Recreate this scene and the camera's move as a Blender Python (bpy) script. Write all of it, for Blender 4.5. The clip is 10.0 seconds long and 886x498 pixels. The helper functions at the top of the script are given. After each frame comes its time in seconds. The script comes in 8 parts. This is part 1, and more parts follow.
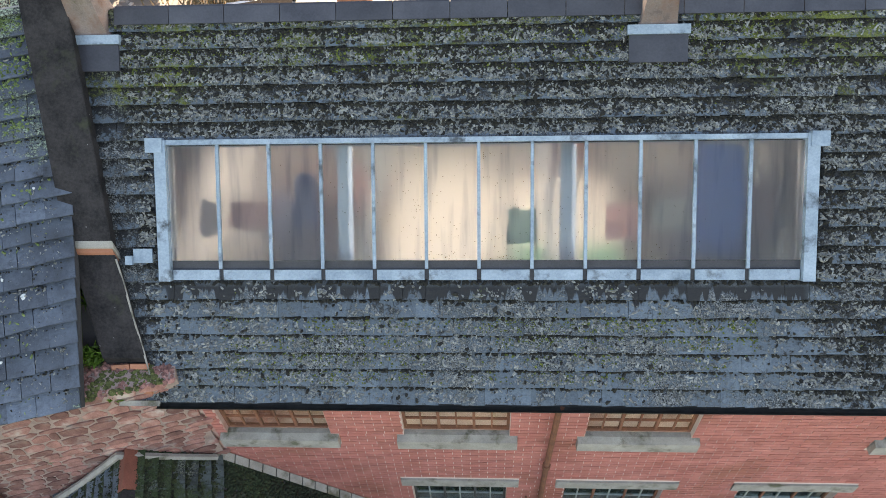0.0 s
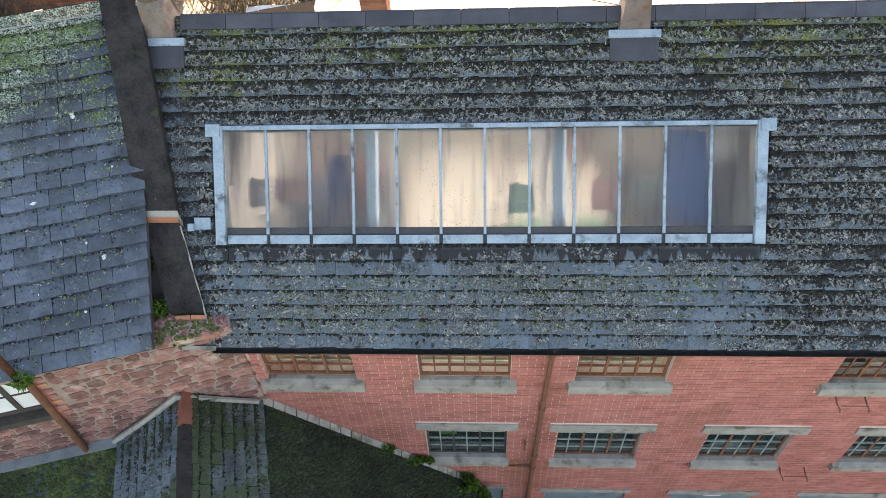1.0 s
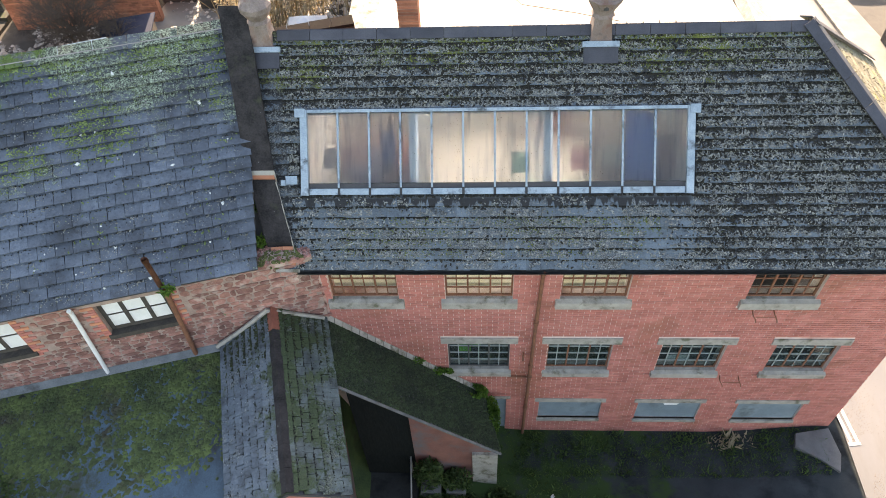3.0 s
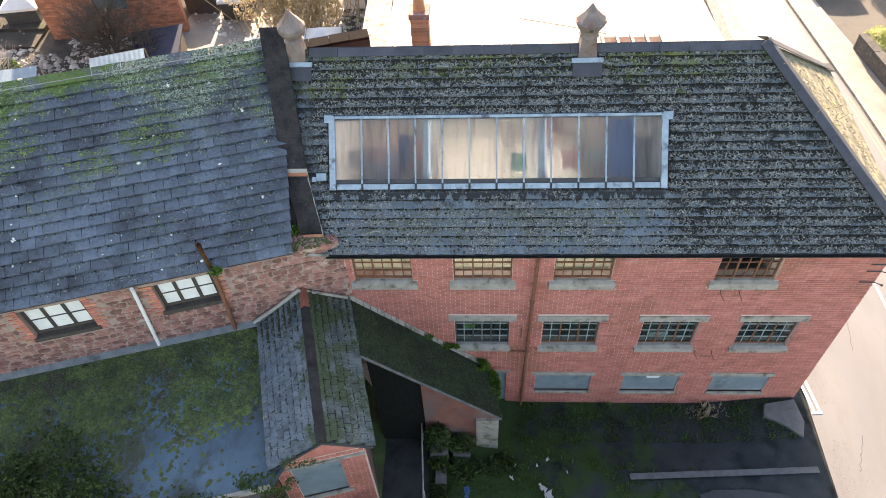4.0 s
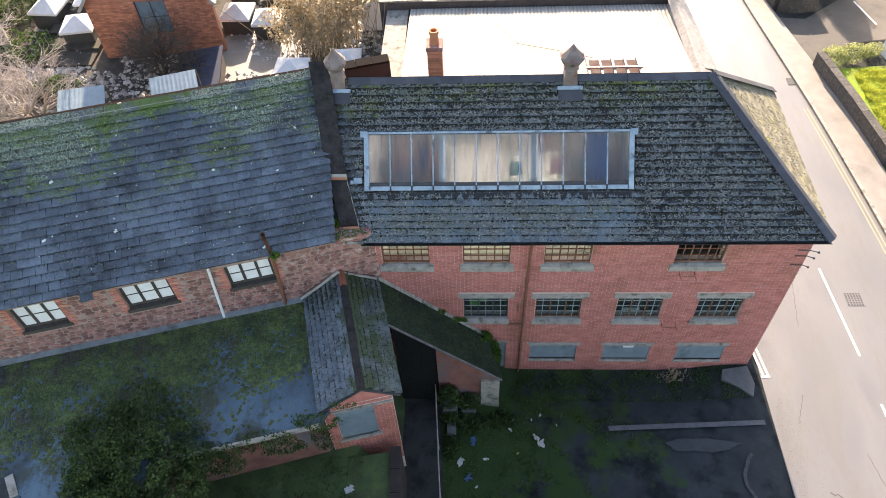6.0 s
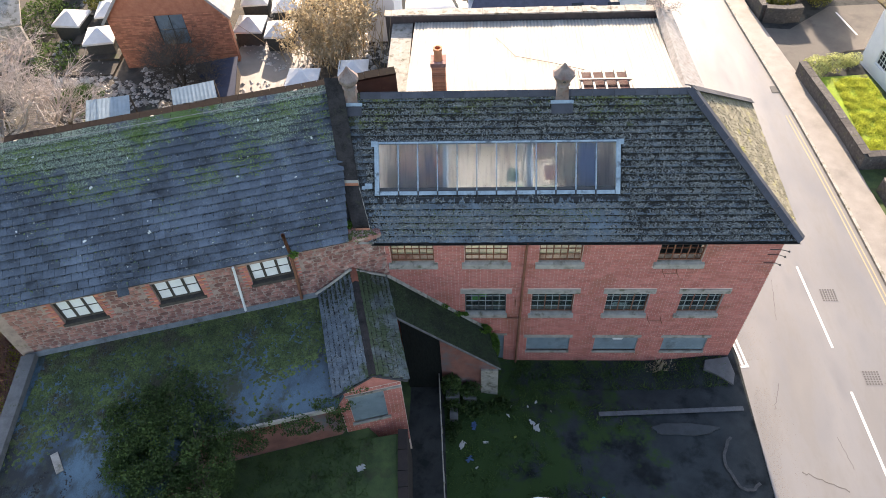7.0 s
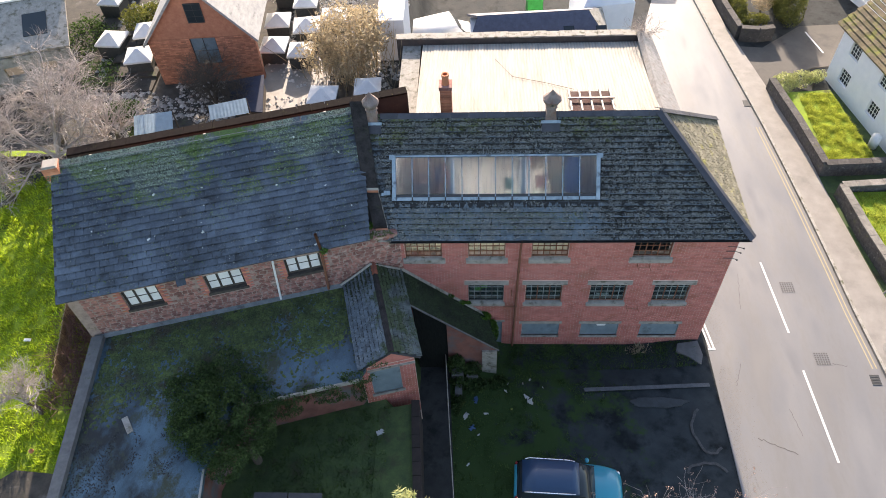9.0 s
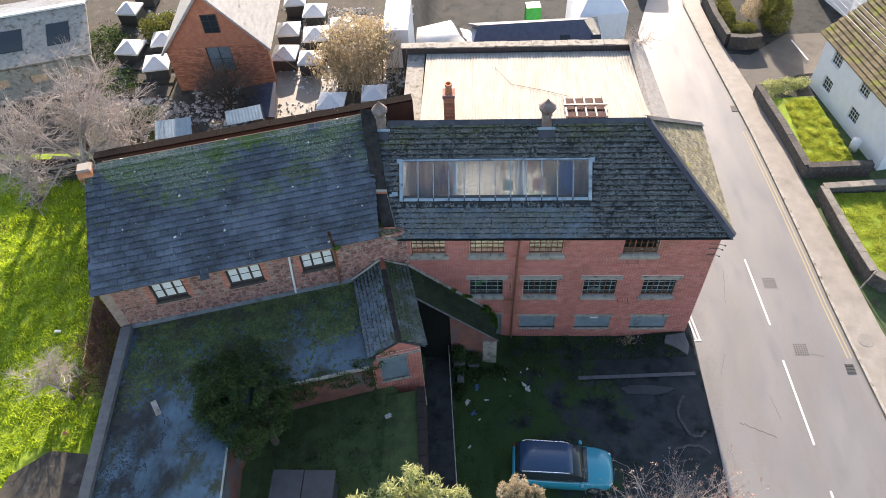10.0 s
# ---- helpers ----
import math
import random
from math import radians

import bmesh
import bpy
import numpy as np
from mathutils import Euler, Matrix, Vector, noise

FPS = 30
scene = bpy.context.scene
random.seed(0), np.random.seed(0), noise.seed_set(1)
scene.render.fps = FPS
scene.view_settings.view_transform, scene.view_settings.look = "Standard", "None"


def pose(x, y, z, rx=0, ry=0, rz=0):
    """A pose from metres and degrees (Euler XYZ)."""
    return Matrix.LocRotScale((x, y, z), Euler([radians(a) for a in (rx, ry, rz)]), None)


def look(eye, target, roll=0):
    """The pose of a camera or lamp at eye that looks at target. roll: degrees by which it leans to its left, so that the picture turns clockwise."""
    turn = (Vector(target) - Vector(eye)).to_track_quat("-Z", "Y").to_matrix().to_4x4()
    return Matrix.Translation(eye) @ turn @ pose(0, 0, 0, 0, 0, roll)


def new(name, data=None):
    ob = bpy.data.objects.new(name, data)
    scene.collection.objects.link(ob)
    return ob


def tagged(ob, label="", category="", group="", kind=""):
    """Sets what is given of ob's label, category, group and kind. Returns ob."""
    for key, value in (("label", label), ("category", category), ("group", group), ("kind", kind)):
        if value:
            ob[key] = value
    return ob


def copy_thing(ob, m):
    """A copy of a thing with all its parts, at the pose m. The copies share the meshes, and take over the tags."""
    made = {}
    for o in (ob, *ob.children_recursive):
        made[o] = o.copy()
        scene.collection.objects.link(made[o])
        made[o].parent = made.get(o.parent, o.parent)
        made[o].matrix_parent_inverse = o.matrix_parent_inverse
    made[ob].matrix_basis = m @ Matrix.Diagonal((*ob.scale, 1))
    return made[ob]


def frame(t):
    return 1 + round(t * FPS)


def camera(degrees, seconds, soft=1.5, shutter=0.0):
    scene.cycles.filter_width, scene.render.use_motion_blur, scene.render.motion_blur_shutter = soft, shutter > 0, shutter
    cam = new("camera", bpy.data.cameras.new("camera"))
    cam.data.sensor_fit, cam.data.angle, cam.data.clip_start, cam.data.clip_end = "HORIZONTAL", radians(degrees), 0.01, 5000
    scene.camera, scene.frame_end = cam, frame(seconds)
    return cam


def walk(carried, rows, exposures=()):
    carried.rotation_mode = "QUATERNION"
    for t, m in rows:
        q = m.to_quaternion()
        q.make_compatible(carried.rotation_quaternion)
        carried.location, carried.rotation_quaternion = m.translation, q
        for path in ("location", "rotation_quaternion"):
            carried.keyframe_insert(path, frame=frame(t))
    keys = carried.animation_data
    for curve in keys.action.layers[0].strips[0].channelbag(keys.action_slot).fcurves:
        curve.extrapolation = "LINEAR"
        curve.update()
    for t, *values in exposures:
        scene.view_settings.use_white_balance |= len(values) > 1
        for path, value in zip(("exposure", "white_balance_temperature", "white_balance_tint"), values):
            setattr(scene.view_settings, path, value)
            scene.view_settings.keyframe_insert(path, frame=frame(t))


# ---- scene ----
cam = camera(63.0, 10.0, soft=0.9)
PATH = [
    (0.0, -8.529, -4.022, 14.151, 39.385, 2.550, 1.903),
    (0.5, -8.567, -4.633, 14.603, 39.482, 2.549, 1.905),
    (1.0, -8.607, -5.349, 15.096, 39.426, 2.506, 1.897),
    (1.5, -8.645, -6.080, 15.573, 39.426, 2.500, 1.878),
    (2.0, -8.711, -6.909, 16.116, 39.445, 2.477, 1.849),
    (2.5, -8.781, -7.708, 16.729, 39.491, 2.429, 1.815),
    (4.0, -8.936, -10.131, 18.964, 39.476, 2.366, 1.739),
    (4.5, -8.979, -10.865, 19.669, 39.481, 2.352, 1.733),
    (5.0, -9.027, -11.618, 20.426, 39.505, 2.363, 1.735),
    (5.5, -9.068, -12.249, 21.121, 39.468, 2.347, 1.692),
    (7.0, -9.093, -14.059, 23.332, 39.332, 2.366, 1.649),
    (7.5, -9.104, -14.650, 24.039, 39.341, 2.374, 1.654),
    (8.0, -9.123, -15.293, 24.796, 39.324, 2.362, 1.659),
    (8.5, -9.134, -15.893, 25.495, 39.324, 2.356, 1.662),
    (9.0, -9.146, -16.590, 26.266, 39.340, 2.360, 1.656),
    (9.5, -9.166, -17.231, 26.986, 39.333, 2.350, 1.664),
    (10.0, -9.179, -17.962, 27.767, 39.341, 2.354, 1.671),
]
walk(cam, [(t, pose(*p)) for t, *p in PATH], [(0.0, 2.2, 8500, 18), (2.5, 2.25, 8450, 18), (5.0, 2.0, 7800, 18), (10.0, 1.36, 6950, 16)])

# ---- light ----
SUN_ELEV, SUN_TURN = 23.0, 2.0  # degrees; the sun stands behind the factory
world = bpy.data.worlds.new("world")
scene.world = world
world.use_nodes = True
wn = world.node_tree
sky = wn.nodes.new("ShaderNodeTexSky")
sky.sky_type = "NISHITA"
sky.sun_disc = False
sky.sun_elevation = radians(SUN_ELEV)
sky.sun_rotation = radians(-SUN_TURN)
sky.air_density, sky.dust_density, sky.ozone_density = 1.0, 1.2, 1.0
wn.nodes["Background"].inputs["Strength"].default_value = 0.146
wn.links.new(sky.outputs[0], wn.nodes["Background"].inputs["Color"])
sun_data = bpy.data.lights.new("sun", "SUN")
sun_data.energy, sun_data.angle, sun_data.color = 5.0, radians(0.5), (1.0, 0.89, 0.76)
sun = new("sun", sun_data)
sun_dir = Vector((-math.sin(radians(SUN_TURN)) * math.cos(radians(SUN_ELEV)), math.cos(radians(SUN_TURN)) * math.cos(radians(SUN_ELEV)), math.sin(radians(SUN_ELEV))))
sun.matrix_world = look(Vector((0, 0, 40)) + 20 * sun_dir, (0, 0, 40))

# ---- materials ----


def material(name, low, high, scale=4.0, rough=0.85, fine=60.0, bump=0.25, metal=0.0, dirt=None, dirt_scale=1.2, dirt_at=0.55, vary=0.0, moss=None, moss_at=0.6, moss_scale=2.0, grain=(1, 1, 1), dist=0.01, spots=None, spots_at=0.72, thin=0.0, spec=0.5, moss_x=None):
    """A weathered surface: two colours mixed by noise, optional dirt, moss and pale spots, per-piece variation and fine bump."""
    m = bpy.data.materials.new(name)
    m.use_nodes = True
    t = m.node_tree
    n, l = t.nodes, t.links
    b = n["Principled BSDF"]
    b.inputs["Metallic"].default_value = metal
    b.inputs["Specular IOR Level"].default_value = spec
    geo = n.new("ShaderNodeNewGeometry")
    mp = n.new("ShaderNodeMapping")
    mp.inputs["Scale"].default_value = grain
    l.new(geo.outputs["Position"], mp.inputs["Vector"])

    def noise_at(s, detail=6.0, roughness=0.6):
        q = n.new("ShaderNodeTexNoise")
        q.inputs["Scale"].default_value, q.inputs["Detail"].default_value, q.inputs["Roughness"].default_value = s, detail, roughness
        l.new(mp.outputs[0], q.inputs["Vector"])
        return q.outputs["Fac"]

    def ramp(src, lo, hi):
        q = n.new("ShaderNodeMapRange")
        q.inputs["From Min"].default_value, q.inputs["From Max"].default_value = lo, hi
        l.new(src, q.inputs["Value"])
        return q.outputs[0]

    def mix(fac, a, c):
        q = n.new("ShaderNodeMix")
        q.data_type = "RGBA"
        if isinstance(fac, float):
            q.inputs[0].default_value = fac
        else:
            l.new(fac, q.inputs[0])
        for sock, val in ((q.inputs[6], a), (q.inputs[7], c)):
            if isinstance(val, tuple):
                sock.default_value = (*val, 1)
            else:
                l.new(val, sock)
        return q.outputs[2]

    n1 = noise_at(scale)
    nf = noise_at(fine, 4.0, 0.7)
    add = n.new("ShaderNodeMath")
    add.operation = "MULTIPLY_ADD"
    l.new(nf, add.inputs[0])
    add.inputs[1].default_value = 0.6
    l.new(n1, add.inputs[2])
    col = mix(ramp(add.outputs[0], 0.55, 1.05), low, high)
    if dirt:
        col = mix(ramp(noise_at(dirt_scale, 8.0, 0.65), dirt_at, dirt_at + 0.14), col, dirt)
    if moss:
        grown = noise_at(moss_scale, 9.0, 0.75)
        if moss_x:
            sx = n.new("ShaderNodeSeparateXYZ")
            l.new(geo.outputs["Position"], sx.inputs[0])
            side = ramp(sx.outputs["X"], moss_x[0], moss_x[1])
            side.node.inputs["To Min"].default_value, side.node.inputs["To Max"].default_value = 0.3, -0.25
            more = n.new("ShaderNodeMath")
            l.new(grown, more.inputs[0])
            l.new(side, more.inputs[1])
            grown = more.outputs[0]
        col = mix(ramp(grown, moss_at, moss_at + 0.1), col, moss)
    if spots:
        col = mix(ramp(noise_at(14.0, 3.0, 0.5), spots_at, spots_at + 0.03), col, spots)
    if vary:
        info = n.new("ShaderNodeObjectInfo")
        both = n.new("ShaderNodeMath")
        both.operation = "ADD"
        l.new(info.outputs["Random"], both.inputs[0])
        l.new(geo.outputs["Random Per Island"], both.inputs[1])
        fr = n.new("ShaderNodeMath")
        fr.operation = "FRACT"
        l.new(both.outputs[0], fr.inputs[0])
        hsv = n.new("ShaderNodeHueSaturation")
        l.new(ramp(fr.outputs[0], -1e-6, 1.0), hsv.inputs["Value"])
        hsv.inputs["Value"].default_value = 1.0
        mr = hsv.inputs["Value"].links[0].from_node
        mr.inputs["To Min"].default_value, mr.inputs["To Max"].default_value = 1 - vary, 1 + vary
        l.new(col, hsv.inputs["Color"])
        col = hsv.outputs[0]
    l.new(col, b.inputs["Base Color"])
    rr = ramp(n1, 0.3, 0.7)
    rr.node.inputs["To Min"].default_value, rr.node.inputs["To Max"].default_value = max(0.02, rough - 0.1), min(1.0, rough + 0.08)
    l.new(rr, b.inputs["Roughness"])
    if bump:
        bp = n.new("ShaderNodeBump")
        bp.inputs["Strength"].default_value, bp.inputs["Distance"].default_value = bump, dist
        l.new(add.outputs[0], bp.inputs["Height"])
        l.new(bp.outputs[0], b.inputs["Normal"])
    if thin:
        tr = n.new("ShaderNodeBsdfTranslucent")
        l.new(col, tr.inputs["Color"])
        ms = n.new("ShaderNodeMixShader")
        ms.inputs[0].default_value = thin
        l.new(b.outputs[0], ms.inputs[1])
        l.new(tr.outputs[0], ms.inputs[2])
        l.new(ms.outputs[0], n["Material Output"].inputs["Surface"])
    return m


def crusted(name, low, high, dull, pale, moss, z0, z1, crust_at, crust_rise, moss_at, moss_rise, big=1.3, fine=30.0, vary=0.2, rough=0.62, bump=0.7, runoff=None, stain=None, patch=1.0):
    """Slate grown over with lichen and moss, more of it from height z0 to z1; runoff: x0, x1, z, bar pitch of a lead frame whose washings keep the slates below it clean, with algae drips at its foot."""
    m = bpy.data.materials.new(name)
    m.use_nodes = True
    t = m.node_tree
    n, l = t.nodes, t.links
    b = n["Principled BSDF"]
    geo = n.new("ShaderNodeNewGeometry")

    def noise_at(s, detail, roughness, dim=0.0, grain=(1, 1, 1)):
        mp = n.new("ShaderNodeMapping")
        mp.inputs["Location"].default_value = (dim, dim, 0)
        mp.inputs["Scale"].default_value = grain
        l.new(geo.outputs["Position"], mp.inputs["Vector"])
        q = n.new("ShaderNodeTexNoise")
        q.inputs["Scale"].default_value, q.inputs["Detail"].default_value, q.inputs["Roughness"].default_value = s, detail, roughness
        l.new(mp.outputs[0], q.inputs["Vector"])
        return q.outputs["Fac"]

    def maths(op, *values):
        q = n.new("ShaderNodeMath")
        q.operation = op
        for sock, v in zip(q.inputs, values):
            if isinstance(v, (int, float)):
                sock.default_value = v
            else:
                l.new(v, sock)
        return q.outputs[0]

    def ramp(src, lo, hi, a=0.0, c=1.0):
        q = n.new("ShaderNodeMapRange")
        for k, v in zip(("From Min", "From Max", "To Min", "To Max"), (lo, hi, a, c)):
            q.inputs[k].default_value = v
        l.new(src, q.inputs["Value"])
        return q.outputs[0]

    def mix(fac, a, c):
        q = n.new("ShaderNodeMix")
        q.data_type = "RGBA"
        l.new(fac, q.inputs[0])
        for sock, val in ((q.inputs[6], a), (q.inputs[7], c)):
            if isinstance(val, tuple):
                sock.default_value = (*val, 1)
            else:
                l.new(val, sock)
        return q.outputs[2]

    sep = n.new("ShaderNodeSeparateXYZ")
    l.new(geo.outputs["Position"], sep.inputs[0])
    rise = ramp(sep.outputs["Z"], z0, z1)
    large, mid, tiny, other = noise_at(big, 5, 0.6), noise_at(fine, 5, 0.75), noise_at(fine * 3, 3, 0.6), noise_at(big * 0.8, 6, 0.65, 31.0)
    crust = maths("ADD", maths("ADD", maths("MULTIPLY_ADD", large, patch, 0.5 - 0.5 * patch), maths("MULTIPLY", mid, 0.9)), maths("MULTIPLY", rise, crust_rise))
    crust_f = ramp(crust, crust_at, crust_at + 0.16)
    black_f = None
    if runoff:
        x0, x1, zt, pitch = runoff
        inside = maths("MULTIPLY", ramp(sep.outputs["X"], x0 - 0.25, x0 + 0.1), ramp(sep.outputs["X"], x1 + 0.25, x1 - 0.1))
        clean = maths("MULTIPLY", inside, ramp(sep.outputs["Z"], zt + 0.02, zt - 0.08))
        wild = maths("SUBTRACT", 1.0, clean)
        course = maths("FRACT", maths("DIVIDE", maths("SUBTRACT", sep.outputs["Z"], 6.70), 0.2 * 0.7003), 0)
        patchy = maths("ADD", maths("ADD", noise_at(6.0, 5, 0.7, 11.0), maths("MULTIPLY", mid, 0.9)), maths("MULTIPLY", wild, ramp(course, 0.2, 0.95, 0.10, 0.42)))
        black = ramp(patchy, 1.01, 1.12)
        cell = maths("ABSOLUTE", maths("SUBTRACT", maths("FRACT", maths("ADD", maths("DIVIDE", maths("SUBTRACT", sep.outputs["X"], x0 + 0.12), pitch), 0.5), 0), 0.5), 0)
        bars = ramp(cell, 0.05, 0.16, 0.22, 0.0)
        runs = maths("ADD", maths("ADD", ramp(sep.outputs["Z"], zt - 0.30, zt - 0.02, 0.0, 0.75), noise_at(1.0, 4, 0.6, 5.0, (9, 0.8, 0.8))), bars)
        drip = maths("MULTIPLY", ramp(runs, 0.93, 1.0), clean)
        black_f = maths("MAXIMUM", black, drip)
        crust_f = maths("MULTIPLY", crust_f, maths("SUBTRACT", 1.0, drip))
    moss_v = maths("ADD", maths("ADD", maths("MULTIPLY_ADD", other, patch, 0.5 - 0.5 * patch), maths("MULTIPLY", mid, 0.6)), maths("MULTIPLY", rise, moss_rise))
    moss_f = ramp(moss_v, moss_at, moss_at + 0.12)
    info = n.new("ShaderNodeObjectInfo")
    fr = maths("FRACT", maths("ADD", info.outputs["Random"], geo.outputs["Random Per Island"]), 0)
    base = mix(ramp(maths("ADD", maths("MULTIPLY", large, 0.5), maths("MULTIPLY", mid, 0.5)), 0.32, 0.68), low, high)
    hsv = n.new("ShaderNodeHueSaturation")
    l.new(ramp(fr, 0, 1, 1 - vary, 1 + vary), hsv.inputs["Value"])
    l.new(base, hsv.inputs["Color"])
    grains = mix(ramp(maths("ADD", maths("MULTIPLY", tiny, 0.6), maths("MULTIPLY", mid, 0.4)), 0.45, 0.59), dull, pale)
    greens = mix(ramp(tiny, 0.35, 0.65), tuple(v * 0.35 for v in moss), moss)
    slate_col = hsv.outputs[0]
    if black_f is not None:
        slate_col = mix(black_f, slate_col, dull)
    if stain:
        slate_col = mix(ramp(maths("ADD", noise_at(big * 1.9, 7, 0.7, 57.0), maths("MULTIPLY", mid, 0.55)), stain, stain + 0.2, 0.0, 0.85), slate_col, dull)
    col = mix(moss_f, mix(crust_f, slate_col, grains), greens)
    l.new(col, b.inputs["Base Color"])
    l.new(ramp(crust_f, 0, 1, rough, 0.95), b.inputs["Roughness"])
    bp = n.new("ShaderNodeBump")
    bp.inputs["Strength"].default_value, bp.inputs["Distance"].default_value = bump, 0.02
    l.new(maths("ADD", maths("MULTIPLY", mid, 0.7), maths("MULTIPLY", maths("MULTIPLY", tiny, crust_f), 0.9)), bp.inputs["Height"])
    l.new(bp.outputs[0], b.inputs["Normal"])
    return m


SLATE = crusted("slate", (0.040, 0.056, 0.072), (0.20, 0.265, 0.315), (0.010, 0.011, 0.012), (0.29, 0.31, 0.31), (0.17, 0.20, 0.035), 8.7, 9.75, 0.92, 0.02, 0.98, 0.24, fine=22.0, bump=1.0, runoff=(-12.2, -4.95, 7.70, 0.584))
SLATE_WING = crusted("slate_wing", (0.020, 0.028, 0.040), (0.155, 0.195, 0.245), (0.012, 0.013, 0.014), (0.36, 0.45, 0.33), (0.10, 0.18, 0.035), 8.1, 9.75, 1.27, 0.5, 1.3, 0.4, big=0.6, fine=16, vary=0.24, bump=1.0, stain=0.76, patch=2.2)
LICHEN = material("lichen", (0.045, 0.048, 0.046), (0.37, 0.38, 0.355), 14, 0.95, 90, 0.8, vary=0.35)
MOSS = material("moss", (0.05, 0.075, 0.012), (0.17, 0.20, 0.04), 8, 0.95, 80, 0.8, vary=0.35)
BRICK = material("brick", (0.37, 0.112, 0.088), (0.56, 0.224, 0.180), 3, 0.88, 90, 0.4, vary=0.13, dirt=(0.34, 0.125, 0.085), dirt_scale=0.7, dirt_at=0.52)
MORTAR = material("mortar", (0.56, 0.42, 0.36), (0.72, 0.58, 0.51), 6, 0.95, 120, 0.4, dirt=(0.40, 0.17, 0.13), dirt_scale=0.45, dirt_at=0.53)
RUBBLE = material("rubble_stone", (0.15, 0.066, 0.054), (0.40, 0.195, 0.16), 6, 0.9, 60, 0.8, vary=0.4, dirt=(0.36, 0.29, 0.25), dirt_scale=3, dirt_at=0.54, moss=(0.10, 0.10, 0.04), moss_at=0.64, moss_scale=1.6)
RUBBLE_MORTAR = material("rubble_mortar", (0.22, 0.155, 0.13), (0.42, 0.31, 0.26), 5, 0.95, 80, 0.5, moss=(0.10, 0.11, 0.04), moss_at=0.6)
ORANGE_BRICK = material("orange_brick", (0.42, 0.15, 0.085), (0.60, 0.27, 0.16), 4, 0.9, 90, 0.3, vary=0.3)
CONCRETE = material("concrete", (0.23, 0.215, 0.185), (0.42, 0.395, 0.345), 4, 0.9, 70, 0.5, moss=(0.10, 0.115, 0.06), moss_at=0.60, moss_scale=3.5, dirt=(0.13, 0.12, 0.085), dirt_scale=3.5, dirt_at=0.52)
LEAD = material("lead", (0.16, 0.225, 0.28), (0.36, 0.45, 0.52), 3, 0.55, 40, 0.3, dirt=(0.06, 0.075, 0.085), dirt_scale=4, dirt_at=0.55)
DARK_LEAD = material("dark_capping", (0.03, 0.032, 0.042), (0.07, 0.074, 0.09), 3, 0.6, 40, 0.3, vary=0.2)
COPING = material("coping_felt", (0.010, 0.010, 0.011), (0.055, 0.050, 0.050), 3.5, 0.9, 30, 0.8, spec=0.15, dirt=(0.05, 0.055, 0.035), dirt_scale=2.2, dirt_at=0.6, spots=(0.5, 0.5, 0.48), spots_at=0.735)
SLATE_PORCH = crusted("slate_porch", (0.030, 0.044, 0.054), (0.19, 0.24, 0.275), (0.012, 0.015, 0.016), (0.30, 0.34, 0.34), (0.06, 0.09, 0.04), 4.6, 5.7, 1.02, 0.0, 1.0, 0.22, big=1.6, fine=20, vary=0.16, stain=0.76, patch=1.6)
SLATE_PORCH_GREEN = crusted("mossy_porch_slate", (0.032, 0.048, 0.048), (0.17, 0.215, 0.21), (0.010, 0.014, 0.012), (0.24, 0.27, 0.22), (0.05, 0.085, 0.03), 4.5, 5.6, 1.02, 0.0, 0.98, 0.36, big=1.6, fine=20, vary=0.16, stain=0.74, patch=1.6)
BITUMEN = material("bitumen", (0.035, 0.035, 0.037), (0.075, 0.075, 0.08), 2.5, 0.8, 50, 0.4, dirt=(0.10, 0.10, 0.09), dirt_scale=5, dirt_at=0.68)
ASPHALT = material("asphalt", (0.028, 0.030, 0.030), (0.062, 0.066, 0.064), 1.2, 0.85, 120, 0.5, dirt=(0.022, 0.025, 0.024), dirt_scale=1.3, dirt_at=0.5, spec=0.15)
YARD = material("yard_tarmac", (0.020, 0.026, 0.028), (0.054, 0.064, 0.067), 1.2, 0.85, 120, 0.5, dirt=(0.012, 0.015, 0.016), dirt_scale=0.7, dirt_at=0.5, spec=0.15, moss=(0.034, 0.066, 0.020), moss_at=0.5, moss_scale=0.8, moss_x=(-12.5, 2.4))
ROAD = material("road_asphalt", (0.158, 0.153, 0.146), (0.20, 0.194, 0.185), 1.0, 0.45, 150, 0.04, spec=1.0, dirt=(0.155, 0.147, 0.135), dirt_scale=0.5, dirt_at=0.46, grain=(1.3, 0.4, 1), moss=(0.15, 0.143, 0.133), moss_at=0.6, moss_scale=5.0)
PAVING = material("paving", (0.20, 0.18, 0.155), (0.30, 0.275, 0.24), 1.5, 0.6, 110, 0.15, dirt=(0.18, 0.165, 0.14), dirt_scale=0.6)
GRASS = material("grass", (0.12, 0.18, 0.012), (0.32, 0.44, 0.035), 1.6, 0.95, 35, 0.8, dirt=(0.09, 0.10, 0.02), dirt_scale=0.8)
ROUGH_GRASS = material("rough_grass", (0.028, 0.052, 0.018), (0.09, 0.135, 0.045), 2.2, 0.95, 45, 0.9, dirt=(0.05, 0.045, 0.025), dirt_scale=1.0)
SOIL = material("soil", (0.018, 0.016, 0.013), (0.10, 0.088, 0.07), 2.0, 0.95, 60, 0.8, dirt=(0.15, 0.14, 0.12), dirt_scale=1.6, dirt_at=0.58, moss=(0.06, 0.08, 0.025), moss_at=0.6, moss_scale=1.2)
